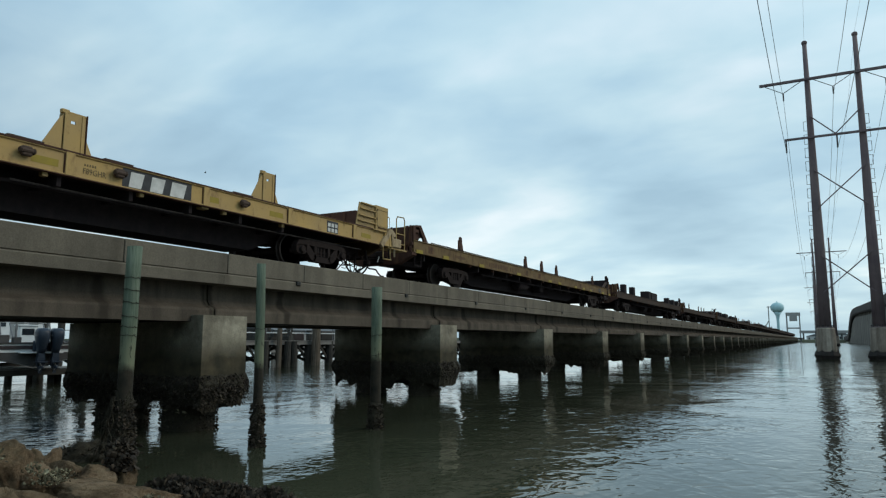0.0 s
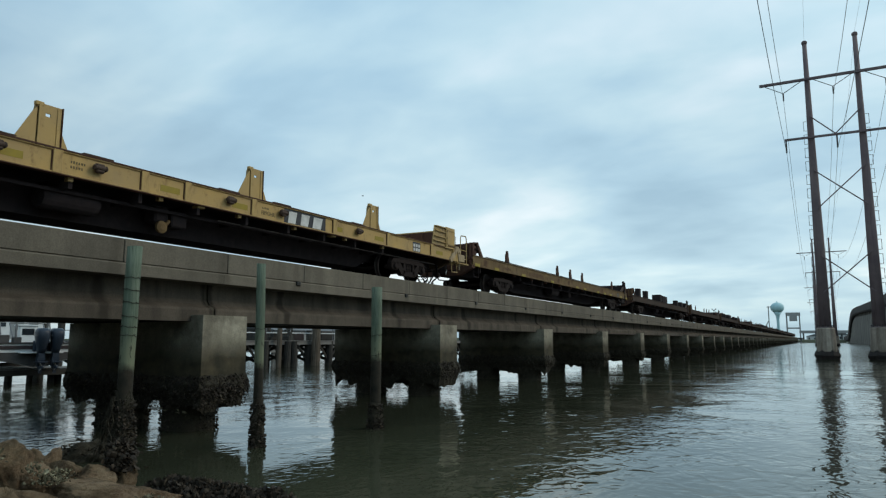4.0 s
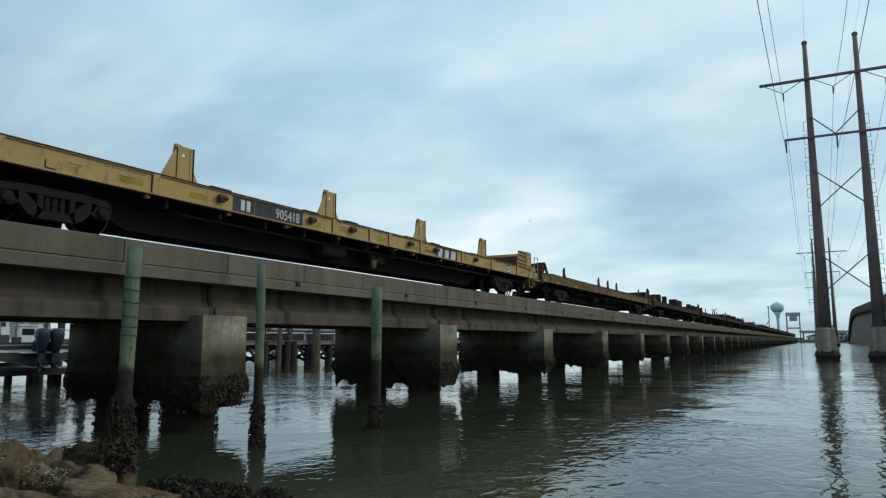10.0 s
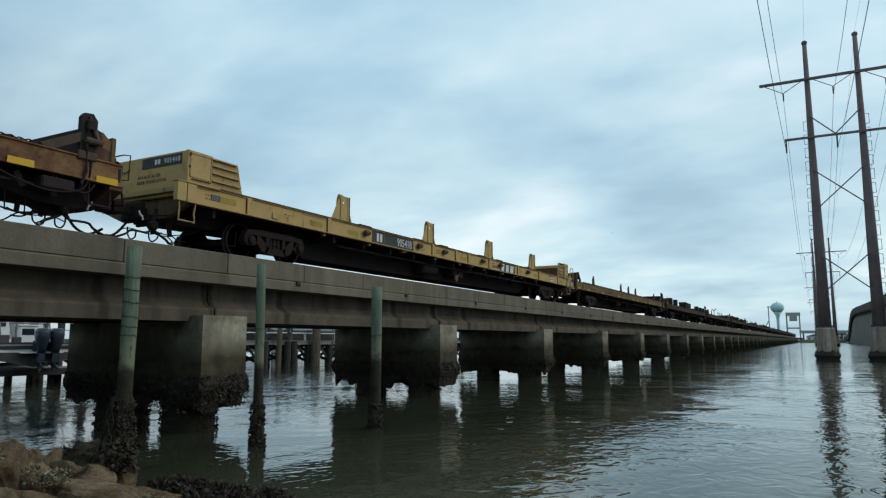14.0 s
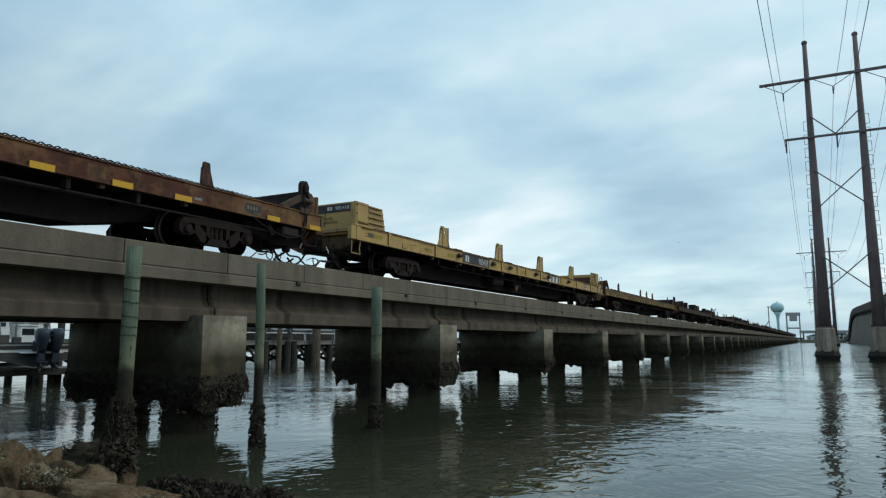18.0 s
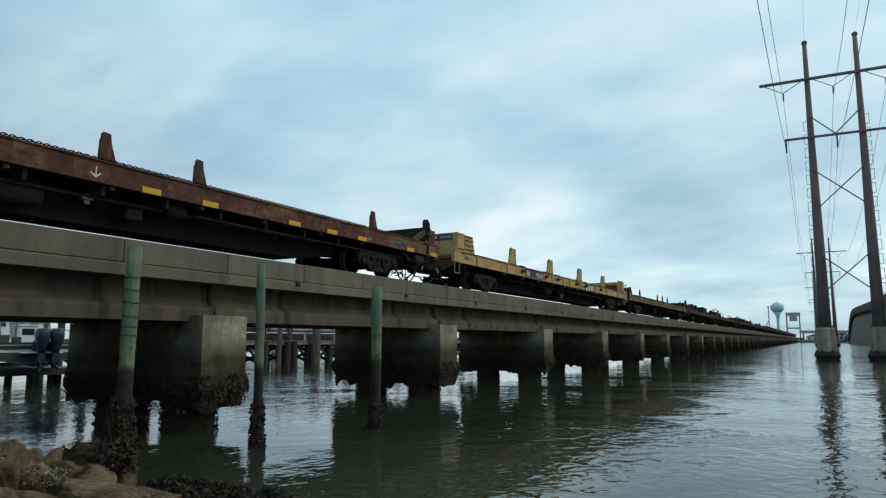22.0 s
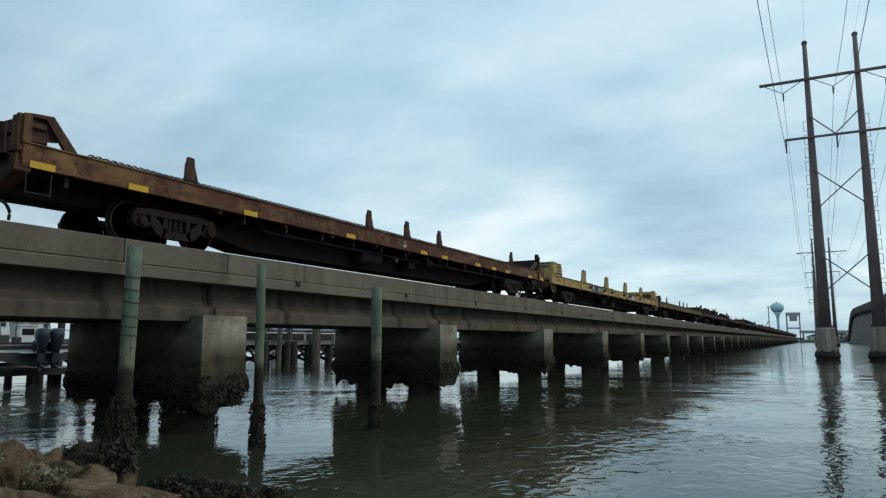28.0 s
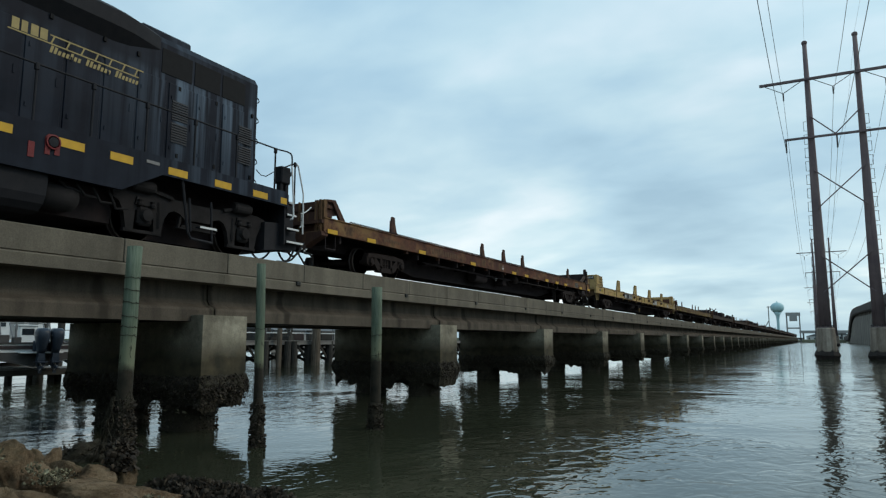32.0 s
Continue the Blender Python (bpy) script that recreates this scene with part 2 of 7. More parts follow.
def water_mat():
    k = Mat("harbour water", 0.03, ior=1.333, spec=0.5)
    # greenish and lighter over the shallows by the bank, darker in the channel
    depth = k.ramp(k.math("DIVIDE", k.math("ADD", k.sep(k.co)[1], k.math("MULTIPLY", k.noise(0.25, 4), 4.0)), 40.0), [(0.20, 0.0), (0.46, 1.0)])
    # muddy: water colour darkened by the trestle, standing in for pier reflections
    muddy = k.ramp(k.math("DIVIDE", k.math("ADD", k.sep(k.co)[0], 20.0), 40.0), [(0.29, 1.0), (0.36, 0.0)])
    depth = k.math("MAXIMUM", depth, muddy)
    shallow = k.ramp(k.noise(0.6, 4), [(0.35, (0.043, 0.047, 0.029)), (0.7, (0.056, 0.060, 0.037))])
    k.color(k.mix(depth, shallow, k.ramp(k.noise(0.05, 4), [(0.35, (0.024, 0.026, 0.016)), (0.7, (0.032, 0.035, 0.022))])))
    # long ripples with calm and ruffled patches, at three sizes
    patch = k.ramp(k.noise(0.09, 4, 0.55, (1.0, 0.55, 1)), [(0.36, 0.25), (0.62, 1.0)])
    swell = k.noise(0.42, 1.5, 0.45, (1.0, 0.7, 1), dist=0.8)
    chop = k.noise(3.1, 1.8, 0.45, (1.0, 0.75, 1), dist=1.0)
    tiny = k.noise(8.0, 1.2, 0.45, (1.0, 0.8, 1), dist=0.8)
    gust = k.ramp(k.noise(0.13, 3, 0.5, (0.6, 1.0, 1), dist=0.8), [(0.40, 0.22), (0.60, 1.5)])
    h = k.math("ADD", k.math("MULTIPLY", swell, 0.036), k.math("MULTIPLY", k.math("MULTIPLY", chop, 0.0125), gust))
    h = k.math("ADD", h, k.math("MULTIPLY", k.math("MULTIPLY", tiny, 0.0026), patch))
    calm = k.ramp(k.math("DIVIDE", k.sep(k.co)[1], 200.0), [(0.03, 0.8), (0.09, 1.1), (0.35, 0.8), (1.0, 0.5)])
    lee = k.ramp(k.math("DIVIDE", k.math("ADD", k.sep(k.co)[0], 20.0), 40.0), [(0.08, 1.8), (0.20, 1.3), (0.30, 0.95), (0.38, 1.0), (0.46, 1.15)])
    h = k.math("MULTIPLY", h, k.math("MULTIPLY", calm, lee))
    k.rough(k.ramp(k.math("DIVIDE", k.sep(k.co)[1], 400.0), [(0.06, 0.03), (0.16, 0.065), (0.5, 0.15)]))
    return k.bump(h, 1.0, 1.0).m


M_WATER = water_mat()
M_YELLOW = painted("faded yellow paint", (0.43, 0.285, 0.102), (0.345, 0.238, 0.108), (0.15, 0.088, 0.038), 0.6, 0.57, 1.3, (2.2, 2.2, 1.3))
M_YELLOW_D = painted("grimy yellow paint", (0.36, 0.25, 0.10), (0.27, 0.195, 0.095), (0.09, 0.054, 0.026), 0.65, 0.54)
M_PATCH = plain("olive reflector patch", (0.29, 0.215, 0.026), (0.235, 0.175, 0.03), 0.55)
M_RUST = painted("rusty brown paint", (0.086, 0.032, 0.022), (0.040, 0.019, 0.016), (0.145, 0.060, 0.030), 0.8, 0.50, 1.7, (1.6, 1.0, 2.2), patch=(0.19, 0.105, 0.052), ends=(0.21, 0.125, 0.052))
M_RUST_D = painted("dark rusty steel", (0.075, 0.035, 0.024), (0.05, 0.026, 0.02), (0.12, 0.06, 0.032), 0.8, 0.52, 1.6)
M_RUST_O = painted("ochre rusty paint", (0.155, 0.086, 0.040), (0.085, 0.046, 0.026), (0.042, 0.024, 0.017), 0.8, 0.48, 2.0, (2.2, 2.2, 1.4))
M_OCHRE = painted("faded ochre paint", (0.17, 0.115, 0.05), (0.115, 0.075, 0.036), (0.075, 0.04, 0.022), 0.75, 0.5, 2.0, (2.2, 2.2, 1.2))
M_REFL = plain("yellow reflector", (0.57, 0.33, 0.022), (0.46, 0.26, 0.022), 0.45)
M_UNDER = plain("sooty underframe steel", (0.020, 0.0155, 0.0165), (0.032, 0.024, 0.024), 0.95)
M_TRUCK = plain("greasy cast steel", (0.0155, 0.0108, 0.0100), (0.0225, 0.0155, 0.0137), 0.94)
M_SOOTPIPE = plain("dull grey pipe", (0.065, 0.054, 0.05), (0.03, 0.025, 0.023), 0.7)
M_ENDRUST = painted("rust-browned yellow paint", (0.13, 0.085, 0.042), (0.075, 0.047, 0.028), (0.04, 0.025, 0.018), 0.8, 0.47, 2.2)
M_WEATHER = painted("worn tan paint", (0.40, 0.31, 0.19), (0.27, 0.20, 0.12), (0.10, 0.066, 0.04), 0.75, 0.5, 3.0)
M_SOOT = plain("oily dark steel", (0.05, 0.035, 0.028), (0.085, 0.055, 0.04), 0.8)
M_LTRUCK = plain("dusty locomotive casting", (0.024, 0.0215, 0.022), (0.0105, 0.0098, 0.010), 0.9, scale=4.0)
M_SCREEN = plain("black intake mesh", (0.005, 0.005, 0.006), (0.008, 0.008, 0.009), 0.8)
M_FARRUST = painted("sooty brown steel", (0.05, 0.033, 0.024), (0.034, 0.024, 0.019), (0.085, 0.05, 0.03), 0.8, 0.52, 1.2)
M_WHEEL = plain("worn wheel steel", (0.034, 0.027, 0.025), (0.055, 0.043, 0.038), 0.6, 0.2)
M_BLACKPLATE = plain("black stencil panel", (0.026, 0.028, 0.032), (0.055, 0.056, 0.06), 0.6)
M_WHITE = plain("chalky white paint", (0.62, 0.62, 0.6), (0.42, 0.42, 0.4), 0.7)
M_DARKTXT = plain("faded dark stencil paint", (0.10, 0.075, 0.04), (0.16, 0.12, 0.06), 0.7)
M_HOSE = plain("black rubber hose", (0.018, 0.018, 0.019), rough=0.65)


def navy_mat():
    """Dark blue paint with pale run-down streaks below the radiator intakes."""
    k = Mat("dark blue locomotive paint", 0.55, spec=0.09)
    o = k.sep(k.co)
    base = k.ramp(k.noise(1.4, 6, 0.6), [(0.35, (0.0055, 0.0075, 0.0135)), (0.7, (0.0115, 0.0150, 0.0245))])
    runs = k.noise(1.0, 6, 0.6, (0.1, 3.3, 0.12))
    zone = k.ramp(k.math("DIVIDE", k.math("ADD", o[1], 10.0), 20.0), [(0.64, 0.13), (0.70, 0.35), (0.715, 1.0)])
    fall = k.ramp(k.math("DIVIDE", o[2], 5.0), [(0.36, 0.25), (0.55, 0.7), (0.73, 1.0), (0.76, 0.2)])
    m = k.math("MULTIPLY", k.ramp(runs, [(0.45, 0.0), (0.60, 1.0)]), k.math("MULTIPLY", zone, fall))
    c = k.mix(m, base, (0.10, 0.135, 0.18))
    rusty = k.ramp(k.noise(1.0, 6, 0.65, (0.1, 6.0, 0.3)), [(0.66, 0.0), (0.74, 0.5)])
    c = k.mix(k.math("MULTIPLY", rusty, zone), c, (0.075, 0.05, 0.028))
    k.color(c)
    return k.bump(k.noise(9, 5), 0.12, 0.01).m


M_NAVY = navy_mat()
M_LOUVRE = plain("locomotive louvre", (0.013, 0.0155, 0.021), (0.009, 0.0105, 0.0145), 0.55)
M_LBLACK = plain("locomotive black", (0.0115, 0.012, 0.0155), (0.019, 0.0185, 0.021), 0.75)
M_GOLD = plain("dull gold lettering", (0.36, 0.28, 0.12), (0.27, 0.21, 0.09), 0.6)
M_RED = plain("faded red paint", (0.17, 0.024, 0.026), (0.10, 0.018, 0.018), 0.6)
M_RAILWHITE = plain("white step edging", (0.66, 0.67, 0.66), (0.5, 0.5, 0.5), 0.5)
M_BALLAST = plain("grey ballast", (0.24, 0.23, 0.21), (0.13, 0.12, 0.11), 0.95, scale=12, bump=1.0)
M_TIE = plain("old timber tie", (0.10, 0.075, 0.055), (0.05, 0.04, 0.03), 0.9)
M_POLE = painted("weathering steel pole", (0.128, 0.098, 0.104), (0.19, 0.146, 0.145), (0.085, 0.061, 0.062), 0.75, 0.55, 0.5, (2, 2, 0.15))
M_FADED = plain("ghost of faded lettering", (0.125, 0.074, 0.040), (0.062, 0.032, 0.022), 0.8, scale=9.0)
M_STAKE = painted("scraped dark rust", (0.052, 0.026, 0.021), (0.034, 0.019, 0.016), (0.16, 0.075, 0.042), 0.8, 0.50, 2.6, (3.0, 3.0, 1.2))
M_PALE = plain("worn pale stencil", (0.20, 0.17, 0.125), (0.11, 0.085, 0.06), 0.8)
M_STEELGREY = plain("galvanised steel", (0.20, 0.20, 0.20), (0.12, 0.12, 0.12), 0.55, 0.5)
M_CABLE = plain("conductor cable", (0.22, 0.225, 0.23), rough=0.6)
M_INSUL = plain("dark insulator", (0.07, 0.065, 0.065), rough=0.35)
M_FAR = plain("far concrete", (0.33, 0.33, 0.325), (0.25, 0.255, 0.255), 0.9, scale=0.15)
M_FARD = plain("far dark structure", (0.10, 0.11, 0.11), (0.07, 0.075, 0.08), 0.9, scale=0.2)
# blue lightened, with the far shore's haze put into the colour
M_TOWER = plain("pale blue tank paint in haze", (0.40, 0.60, 0.63), (0.34, 0.54, 0.58), 0.5, scale=0.1)
M_SHED = plain("weathered grey cladding", (0.30, 0.31, 0.31), (0.20, 0.21, 0.21), 0.8, scale=0.5)
M_WHITEP = plain("white building paint", (0.62, 0.64, 0.64), (0.5, 0.52, 0.53), 0.7, scale=0.5)
M_ROOF = plain("grey shingle roof", (0.16, 0.17, 0.18), (0.11, 0.115, 0.12), 0.9, scale=0.8)
M_WETFOOT = plain("black wet fouling", (0.018, 0.015, 0.014), (0.038, 0.03, 0.026), 0.8, scale=3.0, bump=0.6)
M_LAND = plain("far shore scrub", (0.05, 0.065, 0.04), (0.08, 0.08, 0.055), 0.95, scale=0.08)
M_DOCK = plain("grey dock timber", (0.21, 0.205, 0.195), (0.12, 0.115, 0.105), 0.9, scale=2.0)
M_DOCKTIMBER = painted("weathered brown pile timber", (0.13, 0.105, 0.08), (0.085, 0.068, 0.052), (0.045, 0.036, 0.028), 0.9, 0.5, 1.5, (3, 3, 0.25))
M_DOCKPILE = plain("wet dock pile", (0.05, 0.046, 0.04), (0.025, 0.024, 0.022), 0.85, scale=2.0)
M_BOAT = plain("white gelcoat", (0.66, 0.67, 0.66), (0.48, 0.49, 0.485), 0.3, scale=0.7, bump=0.02)
M_BOATDK = plain("dark hull band", (0.055, 0.042, 0.042), rough=0.4)
M_BOATBOT = plain("grey bottom paint", (0.075, 0.07, 0.068), (0.03, 0.029, 0.028), 0.7, scale=1.2)
M_ROADP = plain("stained bridge parapet", (0.055, 0.046, 0.042), (0.085, 0.07, 0.062), 0.9, scale=0.15)
M_ROADC = plain("weathered bridge column", (0.20, 0.18, 0.155), (0.12, 0.11, 0.095), 0.9, scale=0.12)
M_ENGINE = plain("dark blue engine cowl", (0.022, 0.03, 0.045), (0.03, 0.04, 0.055), 0.35)
M_GLASS = plain("tinted window", (0.02, 0.025, 0.03), rough=0.08, bump=0.0)


# ---- mesh helpers ----
def part(name, bm, material, parent, label="", smooth=False):
    """Links a bmesh as one mesh object under a thing or a part."""
    me = bpy.data.meshes.new(name)
    bm.normal_update()
    bm.to_mesh(me)
    bm.free()
    me.materials.append(material)
    if smooth:
        me.polygons.foreach_set("use_smooth", [True] * len(me.polygons))
    ob = new(name, me)
    ob.parent = parent
    if label:
        tagged(ob, label)
    return ob


def share(name, ob, parent, m):
    """Another piece on the mesh of ob."""
    o = new(name, ob.data)
    o.parent = parent
    o.matrix_basis = m
    return o


def thing(name, label, category, m, group="", kind=""):
    ob = new(name)
    ob.empty_display_size = 0.5
    ob.matrix_basis = m
    return tagged(ob, label, category, group, kind)


def whole(name, bm, material, label, category, group="", kind="", m=None, smooth=False):
    ob = part(name, bm, material, None, smooth=smooth)
    if m is not None:
        ob.matrix_basis = m
    return tagged(ob, label, category, group, kind)


def B():
    return bmesh.new()


def box(bm, x0, x1, y0, y1, z0, z1, bevel=0.0):
    g = bmesh.ops.create_cube(bm, size=1.0)["verts"]
    for v in g:
        v.co = Vector((x0 + (v.co.x + 0.5) * (x1 - x0), y0 + (v.co.y + 0.5) * (y1 - y0), z0 + (v.co.z + 0.5) * (z1 - z0)))
    if bevel:
        edges = list({e for v in g for e in v.link_edges})
        bmesh.ops.bevel(bm, geom=edges, offset=bevel, segments=1, affect="EDGES")
    return bm


def beam(bm, p0, p1, w, h):
    """A bar of width w and depth h from p0 to p1."""
    p0, p1 = Vector(p0), Vector(p1)
    d = p1 - p0
    q = d.to_track_quat("Y", "Z").to_matrix()
    c = []
    for s in (p0, p1):
        for a, b in ((-1, -1), (1, -1), (1, 1), (-1, 1)):
            c.append(bm.verts.new(s + q @ Vector((a * w / 2, 0, b * h / 2))))
    for f in ((0, 1, 2, 3), (7, 6, 5, 4), (0, 4, 5, 1), (1, 5, 6, 2), (2, 6, 7, 3), (3, 7, 4, 0)):
        bm.faces.new([c[i] for i in f])
    return bm


def tube(bm, pts, r, n=8, caps=True, radii=None):
    """A round bar along a line of points."""
    pts = [Vector(p) for p in pts]
    rings = []
    for i, p in enumerate(pts):
        d = (pts[min(i + 1, len(pts) - 1)] - pts[max(i - 1, 0)]).normalized()
        q = d.to_track_quat("Z", "Y").to_matrix()
        rr = radii[i] if radii else r
        rings.append([bm.verts.new(p + q @ Vector((math.cos(a * math.tau / n) * rr, math.sin(a * math.tau / n) * rr, 0))) for a in range(n)])
    for a, b in zip(rings, rings[1:]):
        for i in range(n):
            bm.faces.new((a[i], a[(i + 1) % n], b[(i + 1) % n], b[i]))
    if caps:
        bm.faces.new(rings[0][::-1])
        bm.faces.new(rings[-1])
    return bm


def prism(bm, prof, a0, a1, axis="x"):
    """A profile of (u, v) pulled along an axis: x takes (y, z), y takes (x, z), z takes (x, y)."""
    def at(u, v, a):
        return {"x": (a, u, v), "y": (u, a, v), "z": (u, v, a)}[axis]
    lo = [bm.verts.new(at(u, v, a0)) for u, v in prof]
    hi = [bm.verts.new(at(u, v, a1)) for u, v in prof]
    n = len(prof)
    bm.faces.new(lo)
    bm.faces.new(hi[::-1])
    for i in range(n):
        bm.faces.new((lo[i], hi[i], hi[(i + 1) % n], lo[(i + 1) % n]))
    bmesh.ops.recalc_face_normals(bm, faces=bm.faces[-(n + 2):])
    return bm


def lathe(bm, prof, n=16, centre=(0, 0, 0), axis="z"):
    """A profile of (radius, height) turned round an axis."""
    def at(r, h, a):
        c, s = math.cos(a) * r, math.sin(a) * r
        p = {"z": (c, s, h), "x": (h, c, s), "y": (c, h, s)}[axis]
        return Vector(p) + Vector(centre)
    rings = [[bm.verts.new(at(r, h, i * math.tau / n)) for i in range(n)] for r, h in prof]
    first = len(bm.faces)
    for a, b in zip(rings, rings[1:]):
        for i in range(n):
            bm.faces.new((a[i], a[(i + 1) % n], b[(i + 1) % n], b[i]))
    bm.faces.new(rings[0])
    bm.faces.new(rings[-1])
    bm.faces.ensure_lookup_table()
    bmesh.ops.recalc_face_normals(bm, faces=bm.faces[first:])
    return bm


def text_part(words, size, material, parent, m, width=None, label="", shear=0.0):
    """Raised lettering as a mesh, 4 mm deep, from the built-in font."""
    cu = bpy.data.curves.new("lettering", "FONT")
    cu.body, cu.size, cu.extrude, cu.shear = words, size, 0.002, shear
    cu.resolution_u = 2
    tmp = bpy.data.objects.new("tmp", cu)
    scene.collection.objects.link(tmp)
    bpy.context.view_layer.update()
    me = bpy.data.meshes.new_from_object(tmp.evaluated_get(bpy.context.evaluated_depsgraph_get()))
    bpy.data.objects.remove(tmp)
    if width:
        xs = [v.co.x for v in me.vertices]
        k, x0 = width / (max(xs) - min(xs)), min(xs)
        for v in me.vertices:
            v.co.x = (v.co.x - x0) * k
    me.materials.clear()
    me.materials.append(material)
    ob = new("lettering", me)
    ob.parent = parent
    ob.matrix_basis = m
    if label:
        tagged(ob, label)
    return ob


def lumpy(bm, amount, scale, seed=0.0):
    for v in bm.verts:
        n = noise.noise_vector(v.co * scale + Vector((seed, seed * 1.7, -seed)))
        v.co += n * amount
    return bm


def shells(bm, points, size, rng):
    """Oyster shells: small cupped blades standing at odd angles on the given points (place, outward)."""
    for p, out in points:
        s = size * rng.uniform(0.55, 1.35)
        d = (Vector(out) * 1.0 + Vector((rng.uniform(-1, 1), rng.uniform(-1, 1), rng.uniform(-0.9, 0.6)))).normalized()
        side = d.orthogonal().normalized()
        side = Matrix.Rotation(rng.uniform(0, 6.28), 3, d) @ side
        nrm = d.cross(side)
        p = Vector(p)
        w = s * rng.uniform(0.28, 0.45)
        a = [bm.verts.new(p + side * (-w * 0.5)), bm.verts.new(p + side * (w * 0.5)),
             bm.verts.new(p + d * s * 0.6 + side * w + nrm * s * 0.12), bm.verts.new(p + d * s + nrm * s * 0.03),
             bm.verts.new(p + d * s * 0.6 - side * w + nrm * s * 0.12), bm.verts.new(p + d * s * 0.45 + nrm * s * 0.28)]
        for f in ((0, 1, 5), (1, 2, 5), (2, 3, 5), (3, 4, 5), (4, 0, 5), (4, 3, 2, 1, 0)):
            bm.faces.new([a[i] for i in f])
    return bm


# ---- plan, in metres ----
RAIL = 3.74          # top of rail above the water
TRACK = -12.75       # centre line of the track
FACE, BACK = -10.55, -14.95   # outer faces of the deck
SPAN = 9.75
PIER0 = 10.10        # centre of the first pier in view
FIRST, LAST = -6, 53 # spans along the bridge
LEAN = 0.0072        # the trestle bends a little to the right past the first spans


def bend(y):
    """Sideways offset of the trestle and its track at a place along it."""
    d = y - 40.0
    return 0.0 if d < -10 else (LEAN * (d + 10) ** 2 / 40 if d < 10 else LEAN * d)


def heading(y):
    """Turn of the track about the vertical, in degrees."""
    return -math.degrees(math.atan((bend(y + 0.5) - bend(y - 0.5))))


# ---- ground, water ----
def shore_height(x, y):
    edge = 4.6 - 0.05 * (x + 6) if x < -4 else 4.5 - 0.32 * (x + 4)
    edge = max(edge, 1.0) + 0.5 * noise.noise(Vector((x * 0.35, 0, 3)))
    d = edge - y
    h = -1.6 + 2.6 / (1 + math.exp(-(d + 0.1) * 1.1)) if d < 40 else 1.0
    # unseen bank behind the camera, added to block low sky light
    rise = max(0.0, min(d - 4.5, 16.0)) * 0.55
    cut = min(1.0, max(0.0, (abs(x - TRACK) - 3.0) / 5.0))
    return h - 0.35 + min(rise, 2.2) * (1 - cut) + rise * cut + 0.12 * noise.noise(Vector((x * 0.9, y * 0.9, 0)))


def build_ground():
    bm = B()
    xs = [-2500, -900, -300, -120, -60] + [-40 + i * 0.8 for i in range(90)] + [45, 90, 300, 900, 2500]
    ys = [-2500, -900, -200, -60, -30] + [-15 + i * 0.8 for i in range(36)] + [20, 60, 200, 520, 620, 1500, 3000]
    grid = []
    for y in ys:
        row = []
        for x in xs:
            z = shore_height(x, y) if y < 15 else -1.9
            row.append(bm.verts.new((x, y, z)))
        grid.append(row)
    for a, b in zip(grid, grid[1:]):
        for i in range(len(xs) - 1):
            bm.faces.new((a[i], a[i + 1], b[i + 1], b[i]))
    whole("ground", bm, M_GROUND, "muddy shore sloping down under the harbour water, with an added bank behind the view", "ground", kind="structure", smooth=True)


def build_water():
    bm = B()
    for a in ((-2600, -60, 2600, 3200),):
        vs = [bm.verts.new((x, y, 0)) for x, y in ((a[0], a[1]), (a[2], a[1]), (a[2], a[3]), (a[0], a[3]))]
        bm.faces.new(vs)
    return whole("water", bm, M_WATER, "rippled grey-green harbour water under an overcast sky", "water", kind="structure")


build_ground()
WATER = build_water()


# ---- the concrete railway trestle ----
def girder_profile(face):
    s = 1 if face > TRACK else -1
    f = face - 0.26 * s
    return [(f - 0.24 * s, 2.96), (f - 0.24 * s, 2.62), (f - 0.17 * s, 2.52), (f - 0.02 * s, 2.44), (f, 2.40), (f, 2.17),
            (f - 0.62 * s, 2.17), (f - 0.62 * s, 2.96)]


